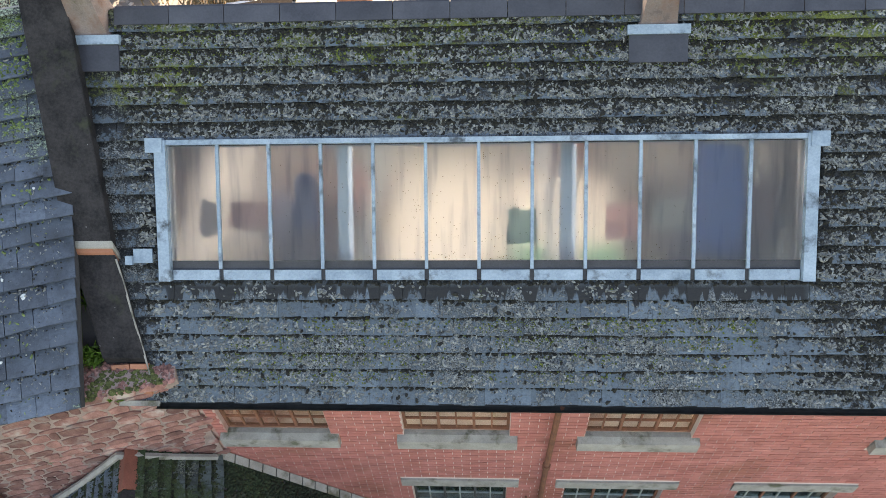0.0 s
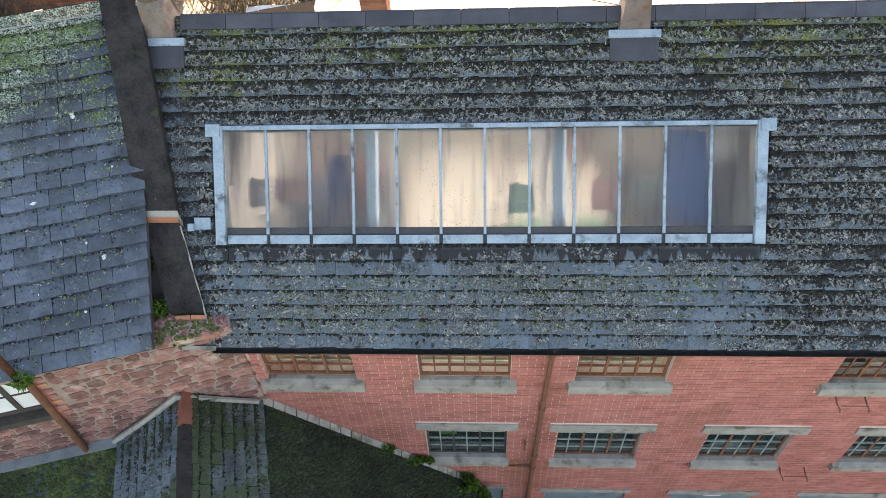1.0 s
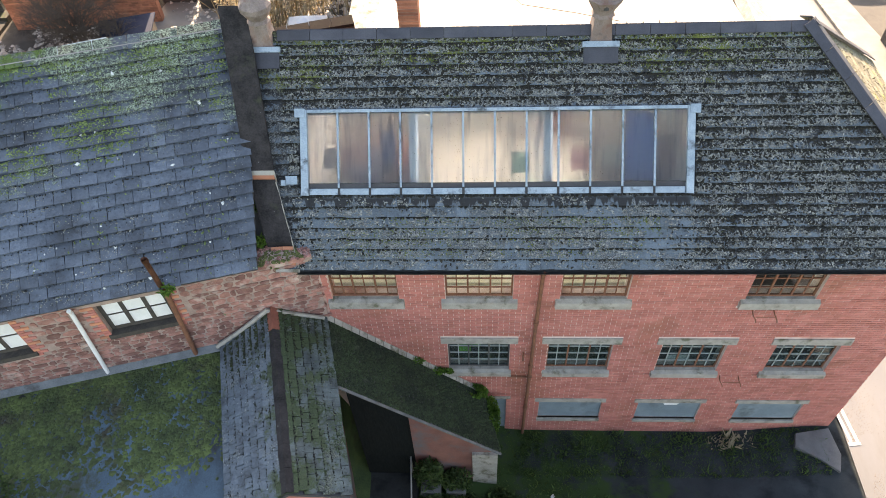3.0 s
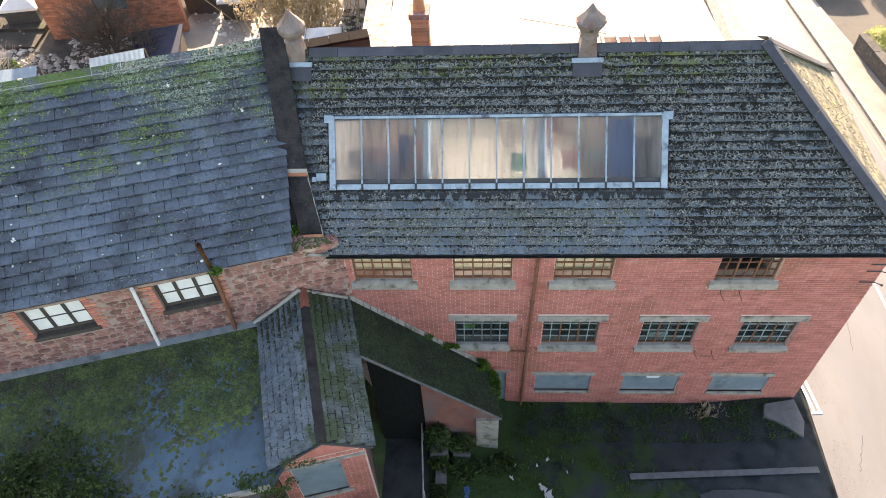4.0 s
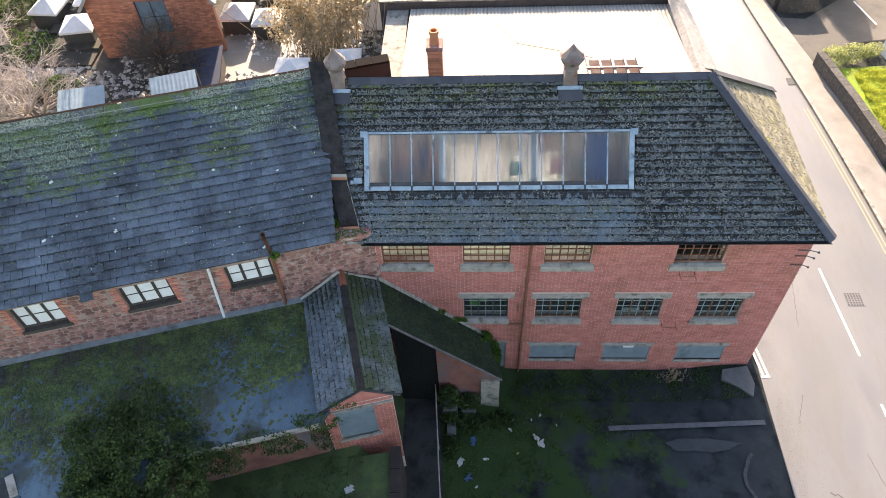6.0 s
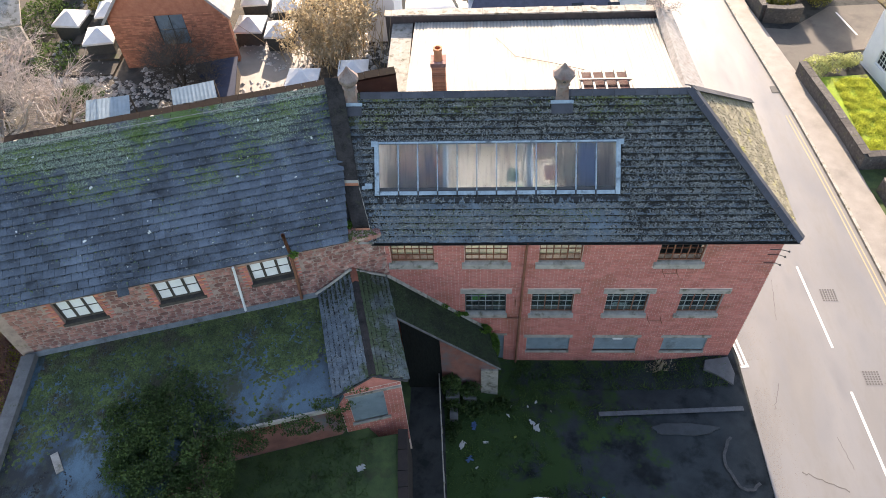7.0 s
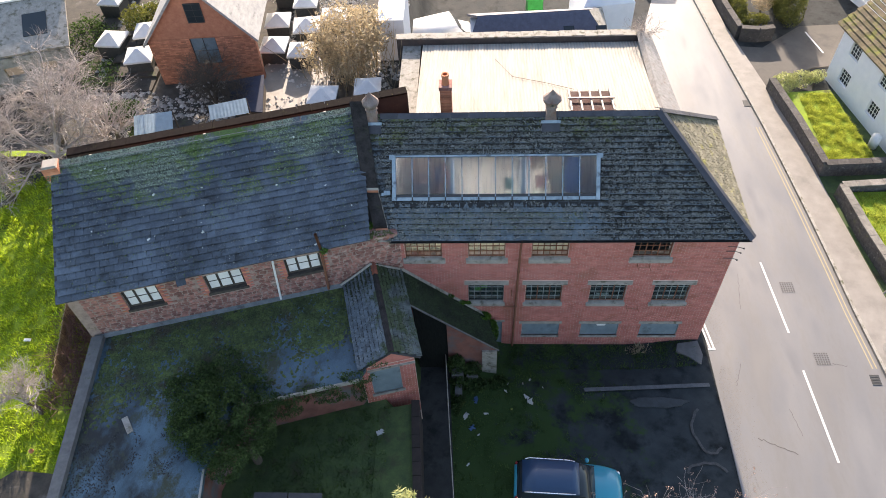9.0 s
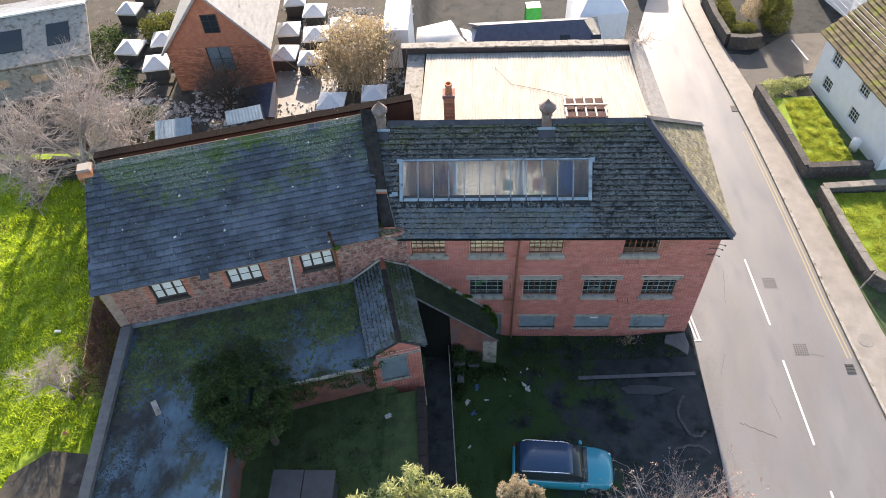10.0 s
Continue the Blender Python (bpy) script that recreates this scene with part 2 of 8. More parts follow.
# blue tone puts the sky's sheen on wet felt into the colour
FLAT_ROOF = material("sky_sheen_felt", (0.022, 0.042, 0.056), (0.09, 0.165, 0.22), 0.55, 0.42, 60, 0.3, spec=0.3, dirt=(0.014, 0.019, 0.020), dirt_scale=0.5, dirt_at=0.49, moss=(0.036, 0.046, 0.026), moss_at=0.5, moss_scale=0.8, grain=(1.2, 0.8, 1))
WHITE_PAINT = material("white_paint", (0.66, 0.66, 0.64), (0.82, 0.82, 0.80), 3, 0.7, 60, 0.1, dirt=(0.5, 0.5, 0.47), dirt_at=0.66)
WHITE_RENDER = material("white_render", (0.74, 0.76, 0.78), (0.84, 0.85, 0.86), 2, 0.9, 80, 0.2)
RUST = material("rust", (0.12, 0.05, 0.03), (0.26, 0.11, 0.06), 8, 0.85, 90, 0.4)
STEEL_DARK = material("dark_steel", (0.03, 0.035, 0.035), (0.08, 0.08, 0.075), 8, 0.7, 90, 0.2)
GREY_BOARD = material("grey_board", (0.12, 0.17, 0.20), (0.22, 0.28, 0.31), 2.5, 0.7, 50, 0.2, dirt=(0.10, 0.13, 0.14))
TERRACOTTA = material("terracotta", (0.45, 0.17, 0.08), (0.60, 0.26, 0.13), 5, 0.85, 70, 0.3)
VENT_STONE = material("ventilator_stone", (0.13, 0.098, 0.088), (0.30, 0.245, 0.225), 6, 0.92, 60, 0.6, dirt=(0.17, 0.10, 0.08), dirt_scale=3, dirt_at=0.48, moss=(0.10, 0.095, 0.06), moss_at=0.6, moss_scale=5)
STONE = material("pale_stone", (0.18, 0.175, 0.165), (0.36, 0.345, 0.33), 6, 0.92, 60, 0.6, dirt=(0.20, 0.16, 0.14), dirt_scale=4, dirt_at=0.55)
CORRUGATED = material("corrugated_sheet", (0.29, 0.272, 0.235), (0.46, 0.432, 0.38), 1.5, 0.8, 40, 0.1, dirt=(0.35, 0.30, 0.245), dirt_scale=0.9, dirt_at=0.52, grain=(3, 0.35, 1), moss=(0.28, 0.205, 0.14), moss_at=0.66, moss_scale=1.3)
GALVANISED = material("galvanised_sheet", (0.40, 0.52, 0.58), (0.56, 0.68, 0.74), 4, 0.45, 40, 0.1)
TWIG = material("bare_twigs", (0.28, 0.24, 0.21), (0.52, 0.46, 0.42), 6, 0.95, 50, 0.2, vary=0.25)
BARK = material("bark", (0.07, 0.055, 0.04), (0.17, 0.14, 0.11), 9, 0.95, 60, 0.7)
DARK_LEAF = material("dark_leaves", (0.024, 0.050, 0.014), (0.080, 0.135, 0.036), 3, 0.8, 30, 0.2, vary=0.4, thin=0.4)
GREEN_LEAF = material("green_leaves", (0.04, 0.10, 0.012), (0.13, 0.25, 0.03), 3, 0.65, 30, 0.2, vary=0.4, thin=0.4)
PALE_LEAF = material("pale_leaves", (0.27, 0.30, 0.11), (0.54, 0.56, 0.27), 3, 0.8, 30, 0.2, vary=0.35, thin=0.4)
HEDGE_LEAF = material("hedge_leaves", (0.08, 0.09, 0.015), (0.20, 0.20, 0.045), 3, 0.8, 30, 0.2, vary=0.35, thin=0.4)
STRAW = material("dry_straw", (0.34, 0.27, 0.17), (0.56, 0.48, 0.33), 5, 0.95, 50, 0.2, vary=0.3, thin=0.4)
LINE_WHITE = material("road_line_white", (0.62, 0.62, 0.60), (0.78, 0.78, 0.75), 5, 0.85, 60, 0.1, dirt=(0.40, 0.39, 0.37), dirt_scale=6, dirt_at=0.62)
LINE_YELLOW = material("road_line_yellow", (0.36, 0.30, 0.17), (0.44, 0.37, 0.23), 5, 0.85, 60, 0.1, dirt=(0.35, 0.30, 0.2), dirt_scale=6, dirt_at=0.62)
DARK_ROOF = material("dark_blue_slate", (0.05, 0.055, 0.08), (0.09, 0.10, 0.14), 4, 0.6, 60, 0.2, vary=0.15)
MOSS_TILE = material("mossy_tile", (0.10, 0.075, 0.045), (0.20, 0.16, 0.09), 4, 0.92, 60, 0.4, vary=0.3, moss=(0.17, 0.17, 0.035), moss_at=0.5, moss_scale=1.5)
# hip end's buff puts the sunlight on that side into the colour
HIP_TILE = material("sunlit_hip_slate", (0.12, 0.11, 0.07), (0.25, 0.225, 0.16), 6, 0.92, 60, 0.6, vary=0.3, moss=(0.27, 0.25, 0.07), moss_at=0.55)


def glassy(name, colour, rough=0.05, alpha=0.35):
    m = bpy.data.materials.new(name)
    m.use_nodes = True
    b = m.node_tree.nodes["Principled BSDF"]
    b.inputs["Base Color"].default_value = (*colour, 1)
    b.inputs["Roughness"].default_value = rough
    b.inputs["Transmission Weight"].default_value = alpha
    b.inputs["IOR"].default_value = 1.45
    return m


GLASS = glassy("window_glass", (0.82, 0.88, 0.86), 0.03, alpha=1.0)
# teal base colour stands in for sky reflections in the middle windows
TEAL_SHEEN_GLASS = glassy("teal_sheen_glass", (0.42, 0.56, 0.55), 0.05, alpha=0.95)
DARK_GLASS = glassy("dark_glass", (0.03, 0.04, 0.045), 0.05, alpha=0.0)

# ---- helpers for building ----


def link(ob, parent=None):
    if parent is not None:
        ob.parent = parent
        chain, p = Matrix(), parent
        while p is not None:
            chain = p.matrix_basis @ chain if p.parent is None else p.matrix_parent_inverse @ p.matrix_basis @ chain
            p = p.parent
        ob.matrix_parent_inverse = chain.inverted()
    return ob


def part(name, bm, mat, parent=None, label="", kind="", smooth=False, mats=()):
    """Links a bmesh, given in world places, as one mesh object."""
    me = bpy.data.meshes.new(name)
    bm.normal_update()
    bm.to_mesh(me)
    bm.free()
    me.materials.append(mat)
    for q in mats:
        me.materials.append(q)
    if smooth:
        for p in me.polygons:
            p.use_smooth = True
    return tagged(link(new(name, me), parent), label, kind=kind)


def thing(name, label, category, at=(0, 0, 0), group="", kind=""):
    e = new(name)
    e.empty_display_size = 0.2
    e.location = at
    e.matrix_basis = Matrix.Translation(at)
    return tagged(e, label, category, group, kind)


def solo(name, bm, mat, label, category="", group="", kind="", smooth=False, mats=()):
    return tagged(part(name, bm, mat, None, label, kind, smooth, mats), label, category, group, kind)


def box(bm, lo, hi, m=None, taper=0.0, mat=0):
    """A box between two corners, in the frame m."""
    (x0, y0, z0), (x1, y1, z1) = lo, hi
    dx, dy = taper * (x1 - x0) / 2, taper * (y1 - y0) / 2
    co = [(x0, y0, z0), (x1, y0, z0), (x1, y1, z0), (x0, y1, z0), (x0 + dx, y0 + dy, z1), (x1 - dx, y0 + dy, z1), (x1 - dx, y1 - dy, z1), (x0 + dx, y1 - dy, z1)]
    v = [bm.verts.new(m @ Vector(c) if m else c) for c in co]
    for f in ((3, 2, 1, 0), (4, 5, 6, 7), (0, 1, 5, 4), (1, 2, 6, 5), (2, 3, 7, 6), (3, 0, 4, 7)):
        bm.faces.new([v[i] for i in f]).material_index = mat
    return v


def prism(bm, points, z0, z1, mat=0):
    """An upright prism over a plan polygon, counter-clockwise."""
    lo = [bm.verts.new((x, y, z0)) for x, y in points]
    hi = [bm.verts.new((x, y, z1)) for x, y in points]
    k = len(points)
    bm.faces.new(lo[::-1]).material_index = mat
    bm.faces.new(hi).material_index = mat
    for i in range(k):
        bm.faces.new((lo[i], lo[(i + 1) % k], hi[(i + 1) % k], hi[i])).material_index = mat


def tube(bm, pts, radii, sides=8, cap=True):
    """A round bar along points."""
    pts = [Vector(p) for p in pts]
    if not isinstance(radii, (list, tuple)):
        radii = [radii] * len(pts)
    rings = []
    for i, p in enumerate(pts):
        d = (pts[min(i + 1, len(pts) - 1)] - pts[max(i - 1, 0)]).normalized()
        a = d.orthogonal().normalized()
        c = d.cross(a)
        rings.append([bm.verts.new(p + radii[i] * (math.cos(2 * math.pi * k / sides) * a + math.sin(2 * math.pi * k / sides) * c)) for k in range(sides)])
    for r, s in zip(rings, rings[1:]):
        for k in range(sides):
            bm.faces.new((r[k], r[(k + 1) % sides], s[(k + 1) % sides], s[k]))
    if cap:
        bm.faces.new(rings[0][::-1])
        bm.faces.new(rings[-1])


def lathe(bm, centre, profile, sides=12, square=False):
    """A turned body from (radius, height) pairs."""
    c = Vector(centre)
    rings = []
    off = math.pi / sides if square else 0
    for r, h in profile:
        rings.append([bm.verts.new(c + Vector((r * math.cos(off + 2 * math.pi * k / sides), r * math.sin(off + 2 * math.pi * k / sides), h))) for k in range(sides)])
    for r, s in zip(rings, rings[1:]):
        for k in range(sides):
            bm.faces.new((r[k], r[(k + 1) % sides], s[(k + 1) % sides], s[k]))
    bm.faces.new(rings[0][::-1])
    bm.faces.new(rings[-1])


def frame_of(origin, along, up):
    """A frame with x along, z up (as nearly), y = z cross x."""
    x = Vector(along).normalized()
    y = Vector(up).cross(x).normalized()
    z = x.cross(y)
    m = Matrix((x, y, z)).transposed().to_4x4()
    m.translation = origin
    return m


def wall_mesh(bm, m, x0, x1, z0, z1, holes, thick, mat=0):
    """A wall in the frame m: x along, y inwards, z up, with holes (x0, x1, z0, z1) through it."""
    xs = sorted({x0, x1, *(h[0] for h in holes), *(h[1] for h in holes)})
    zs = sorted({z0, z1, *(h[2] for h in holes), *(h[3] for h in holes)})
    vs = {}

    def v(x, y, z):
        k = (round(x, 4), round(y, 4), round(z, 4))
        if k not in vs:
            vs[k] = bm.verts.new(m @ Vector((x, y, z)))
        return vs[k]

    def solid(i, j):
        if not (0 <= i < len(xs) - 1 and 0 <= j < len(zs) - 1):
            return False
        cx, cz = (xs[i] + xs[i + 1]) / 2, (zs[j] + zs[j + 1]) / 2
        return not any(h[0] < cx < h[1] and h[2] < cz < h[3] for h in holes)

    for i in range(len(xs) - 1):
        for j in range(len(zs) - 1):
            if not solid(i, j):
                continue
            a, b, c, d = xs[i], xs[i + 1], zs[j], zs[j + 1]
            q = [(v(a, 0, c), v(b, 0, c), v(b, 0, d), v(a, 0, d)), (v(b, thick, c), v(a, thick, c), v(a, thick, d), v(b, thick, d))]
            if not solid(i - 1, j):
                q.append((v(a, thick, c), v(a, 0, c), v(a, 0, d), v(a, thick, d)))
            if not solid(i + 1, j):
                q.append((v(b, 0, c), v(b, thick, c), v(b, thick, d), v(b, 0, d)))
            if not solid(i, j - 1):
                q.append((v(a, thick, c), v(b, thick, c), v(b, 0, c), v(a, 0, c)))
            if not solid(i, j + 1):
                q.append((v(a, 0, d), v(b, 0, d), v(b, thick, d), v(a, thick, d)))
            for f in q:
                bm.faces.new(f).material_index = mat


def slab(bm, quad, thick, mat=0):
    """A slab under four corners of a sloping sheet (counter-clockwise from above)."""
    q = [Vector(p) for p in quad]
    n = (q[1] - q[0]).cross(q[-1] - q[0]).normalized()
    a = [bm.verts.new(p) for p in q]
    b = [bm.verts.new(p - n * thick) for p in q]
    bm.faces.new(a).material_index = mat
    bm.faces.new(b[::-1]).material_index = mat
    for i in range(len(q)):
        j = (i + 1) % len(q)
        bm.faces.new((a[j], a[i], b[i], b[j])).material_index = mat


def ribbon(points, half, z, thick=0.004):
    """A flat band along a plan line."""
    bm = bmesh.new()
    pts = [Vector((*p, 0)) for p in points]
    rows = []
    for i, p in enumerate(pts):
        d = (pts[min(i + 1, len(pts) - 1)] - pts[max(i - 1, 0)]).normalized()
        s = Vector((-d.y, d.x, 0)) * half
        rows.append([bm.verts.new((*(p + k * s).xy, z + h)) for k, h in ((1, 0), (-1, 0), (-1, -thick), (1, -thick))])
    for r, s in zip(rows, rows[1:]):
        for k in range(4):
            bm.faces.new((r[k], r[(k + 1) % 4], s[(k + 1) % 4], s[k]))
    bm.faces.new(rows[0])
    bm.faces.new(rows[-1][::-1])
    bmesh.ops.recalc_face_normals(bm, faces=bm.faces[:])
    return bm


rnd = random.Random(7)

# ---- ground ----


def height(x, y):
    """The road lies at 0, the yard falls a little to the factory wall; the terrace on the uphill side lies at 2.3, the back gardens at 2.8."""
    def step(v, a, b):
        k = min(1.0, max(0.0, (v - a) / (b - a)))
        return k * k * (3 - 2 * k)
    edge = 12.15
    up = step(-x, edge - 0.25, edge + 0.25) if y < 4 else step(-x, 12.4, 13.0)
    back = step(y, 4.0, 7.0)
    dip = -0.4 * step(y, -2.8, -0.7) * step(-x, 0.2, 3.0) * (1 - step(-x, 8.0, 9.2)) if y < 2 else 0.0
    return up * (2.3 + 0.5 * back) + dip + (0.0 if x > -9 else 0.03 * noise.noise((x * 0.7, y * 0.7, 0)))


bm = bmesh.new()
gx = [-600, -150, -60] + [-36 + 0.6 * i for i in range(86)] + [20, 40, 120, 600]
gy = [-600, -120, -40] + [-18 + 0.6 * i for i in range(84)] + [40, 60, 150, 600]
grid = [[bm.verts.new((x, y, height(x, y) - 0.05)) for x in gx] for y in gy]
for j in range(len(gy) - 1):
    for i in range(len(gx) - 1):
        f = bm.faces.new((grid[j][i], grid[j][i + 1], grid[j + 1][i + 1], grid[j + 1][i]))
        cx, cy = (gx[i] + gx[i + 1]) / 2, (gy[j] + gy[j + 1]) / 2
        if cy > 16.4 and cx > -14.2:
            f.material_index = 3
        elif (cx < -23.6 and cy < 5.2) or (cx < -26.2 and cy < 9):
            f.material_index = 1
        elif cx > 8.3 and cy > -4:
            f.material_index = 0
        elif cy > 5.2 and cx < -12.4:
            f.material_index = 2
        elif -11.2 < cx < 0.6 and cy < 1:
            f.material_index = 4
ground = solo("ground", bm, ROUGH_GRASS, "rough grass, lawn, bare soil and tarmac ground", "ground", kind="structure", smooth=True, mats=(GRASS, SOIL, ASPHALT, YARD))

# road with its kerb, footway and paint
ROAD_L = [(0.35, -60), (0.35, -9), (0.3, 0.0), (0.45, 6.5), (1.3, 16.5), (1.1, 22.7), (2.4, 27), (8, 48)]
KERB = [(8.6, -60), (7.58, -9), (7.24, -4.0), (7.0, -1.4), (6.76, 1.4), (6.63, 3.8), (6.42, 7.0), (6.17, 10.2), (5.9, 13.2), (5.58, 16.0), (5.0, 20.9), (4.5, 25.8), (5.2, 32.0), (9.5, 48)]
WALL_R = [(11.5, -60), (9.9, -9), (8.95, -2.5), (8.5, 0.0), (8.2, 3.2), (7.9, 6.4), (7.7, 8.6), (7.55, 11.5), (7.1, 15.3), (6.75, 17.2), (6.25, 20.3), (5.9, 22.4), (5.6, 25.6), (6.6, 32), (11, 48)]


def strip_between(a, b, z, thick, name, mat, label, category):
    bm = bmesh.new()
    pts = list(a) + list(b)[::-1]
    prism(bm, pts[::-1], z - thick, z)
    bmesh.ops.recalc_face_normals(bm, faces=bm.faces[:])
    return solo(name, bm, mat, label, category, kind="structure")


strip_between(ROAD_L, KERB, 0.0, 0.2, "road", ROAD, "sunlit grey asphalt street with worn patches", "road")
strip_between([(x + 0.12, y) for x, y in KERB], WALL_R, 0.11, 0.3, "pavement", PAVING, "pale tarmac footway beside the street", "pavement")
kerb = solo("kerb", ribbon([(x + 0.06, y) for x, y in KERB], 0.06, 0.115, 0.2), CONCRETE, "grey stone kerb between street and footway", "kerb", kind="structure")
for off in (0.18, 0.34):
    solo("yellow_line", ribbon([(x - off, y) for x, y in KERB[3:9]], 0.024, 0.005), LINE_YELLOW, "thin faded yellow no-parking line on asphalt", "road marking", "yellow lines", "structure")
for (xa, ya), (xb, yb) in (((3.56, 4.06), (3.81, 0.3)), ((3.9, -1.5), (4.1, -5.37)), ((4.17, -7.22), (4.33, -10.8))):
    solo("centre_line", ribbon([(xa, ya), (xb, yb)], 0.042, 0.005), LINE_WHITE, "white painted centre dash on the street", "road marking", "centre dashes", "structure")

# ---- the three-storey brick factory ----
XL, XR, DEPTH, EAVE_Z, RIDGE_Y, RIDGE_Z = -12.05, 0.0, 6.1, 6.68, 3.02, 9.78
factory = thing("factory_building", "three-storey red brick factory with mossy slate hipped roof", "building", (-6, 3, 0))
TOP_WIN = [(-11.86, -10.5), (-9.55, -8.2), (-7.25, -5.92), (-3.6, -2.24)]
MID_WIN = [(-9.58, -8.2), (-7.36, -5.95), (-4.88, -3.5), (-2.45, -1.1)]
LOW_WIN = [(-7.4, -5.86), (-4.97, -3.44), (-2.54, -1.0)]
DOOR = (-9.35, -8.22, -0.5, 1.3)
holes = [(a, b, 5.46, 6.34) for a, b in TOP_WIN] + [(a, b, 2.62, 3.83) for a, b in MID_WIN] + [(a, b, 0.28, 1.16) for a, b in LOW_WIN] + [DOOR]
front = frame_of((0, 0, 0), (1, 0, 0), (0, 0, 1))
bm = bmesh.new()
wall_mesh(bm, front, XL - 0.6, XR, -0.9, 6.55, holes, 0.34)
front_wall = part("front_wall", bm, MORTAR, factory, "red brick wall with recessed mortar joints")
bm = bmesh.new()
box(bm, (XR - 0.34, 0.345, -0.3), (XR, DEPTH, 6.55))
part("side_wall", bm, BRICK, factory)
bm = bmesh.new()
box(bm, (XL - 0.6, DEPTH - 0.34, -0.3), (XR - 0.345, DEPTH, 6.55))
part("back_wall", bm, BRICK, factory, "red brick back wall")
bm = bmesh.new()
box(bm, (XL - 0.6, 0.345, -0.3), (XL - 0.26, DEPTH - 0.345, 6.9))
part("party_wall", bm, WHITE_PAINT, factory, "whitewashed inner wall")
PLASTER = material("cream_plaster", (0.70, 0.68, 0.62), (0.82, 0.80, 0.74), 2, 0.9, 60, 0.1)
BOARDS = material("floor_boards", (0.05, 0.052, 0.055), (0.11, 0.11, 0.11), 3, 0.8, 60, 0.2, grain=(1, 6, 1))
for z in (1.55, 4.35):
    bm = bmesh.new()
    box(bm, (XL - 0.255, 0.345, z - 0.15), (XR - 0.345, DEPTH - 0.345, z))
    part("storey_floor", bm, BOARDS, factory, "timber floor boards inside")


def window(parent, m, x0, x1, z0, z1, cols, rows, mat, back=0.13, pane=GLASS, depth=0.05, lights=3, bar_mat=None, w=0.035):
    """A steel window in the frame m: outer frame with mullions as one mesh, with panes and glazing bars under it."""
    bm = bmesh.new()
    y0, y1 = back, back + depth
    at = m @ Matrix.Translation((0, y0, 0))
    wall_mesh(bm, at, x0, x1, z0, z1, [(x0 + (x1 - x0) * i / lights + w * (1 if i == 0 else 0.5), x0 + (x1 - x0) * (i + 1) / lights - w * (1 if i == lights - 1 else 0.5), z0 + w, z1 - w) for i in range(lights)], depth)
    win = part("window", bm, mat, parent)
    for i in range(1, cols):
        if i % (cols // lights):
            bm = bmesh.new()
            x = x0 + (x1 - x0) * i / cols
            box(bm, (x - 0.01, y0 + 0.008, z0 + w), (x + 0.01, y1 - 0.008, z1 - w), m)
            part("upright_bar", bm, bar_mat or mat, win)
    for j in range(1, rows):
        bm = bmesh.new()
        z = z0 + (z1 - z0) * j / rows
        box(bm, (x0 + w, y0 + 0.004, z - 0.011), (x1 - w, y1 - 0.012, z + 0.011), m)
        part("cross_bar", bm, bar_mat or mat, win)
    for i in range(lights):
        bm = bmesh.new()
        a, b = x0 + (x1 - x0) * i / lights + 0.012, x0 + (x1 - x0) * (i + 1) / lights - 0.012
        box(bm, (a, y0 + 0.022, z0 + 0.01), (b, y0 + 0.027, z1 - 0.01), m)
        g = part("pane", bm, pane, win)
        g.visible_shadow = False
    return win


PALE_STEEL = material("pale_steel", (0.20, 0.235, 0.22), (0.36, 0.40, 0.38), 8, 0.7, 80, 0.2, dirt=(0.2, 0.12, 0.08), dirt_scale=6)
for k, (a, b) in enumerate(TOP_WIN):
    w = window(factory, front, a, b, 5.5, 6.34, 6, 3, RUST, back=0.075)
    bm = bmesh.new()
    box(bm, (a - 0.09, -0.09, 5.25), (b + 0.1, -0.004, 5.49), front, 0)
    box(bm, (a + 0.002, -0.004, 5.4), (b - 0.002, 0.07, 5.495), front, 0)
    for q in bm.verts:
        if q.co.z > 5.45 and q.co.y < -0.05:
            q.co.z -= 0.03
    part("sill", bm, CONCRETE, w, "chunky weathered concrete sill")
for k, (a, b) in enumerate(MID_WIN):
    w = window(factory, front, a, b, 2.7, 3.83, 6, 4, RUST if k else STEEL_DARK, back=0.09, bar_mat=PALE_STEEL, pane=TEAL_SHEEN_GLASS)
    bm = bmesh.new()
    box(bm, (a - 0.07, -0.085, 2.5), (b + 0.05, -0.004, 2.69), front)
    box(bm, (a + 0.002, -0.004, 2.5), (b - 0.002, 0.085, 2.7), front)
    for q in bm.verts:
        if q.co.z > 2.65 and q.co.y < -0.05:
            q.co.z -= 0.03
    part("sill", bm, CONCRETE, w, "mossy concrete sill")
    bm = bmesh.new()
    box(bm, (a - 0.14, -0.03, 3.83), (b + 0.17, 0.08, 4.05), front)
    part("lintel", bm, CONCRETE, w, "pale concrete lintel")
for k, (a, b) in enumerate(LOW_WIN):
    bm = bmesh.new()
    box(bm, (a + 0.002, 0.05, 0.282), (b - 0.002, 0.08, 1.158), front)
    w = part("window_board", bm, GREY_BOARD, factory, "grey boarded basement window")
    bm = bmesh.new()
    box(bm, (a - 0.02, -0.05, 0.17), (b + 0.02, 0.045, 0.28), front)
    part("sill", bm, CONCRETE, w, "mossy concrete sill")
    bm = bmesh.new()
    box(bm, (a - 0.11, -0.03, 1.16), (b + 0.08, 0.045, 1.32), front)
    part("lintel", bm, CONCRETE, w, "mossy concrete lintel")
bm = bmesh.new()
box(bm, (DOOR[0], 0.05, DOOR[2]), (DOOR[1], 0.09, DOOR[3]), front)
door = part("boarded_door", bm, GREY_BOARD, factory, "grey sheet boarding over a side door")
bm = bmesh.new()
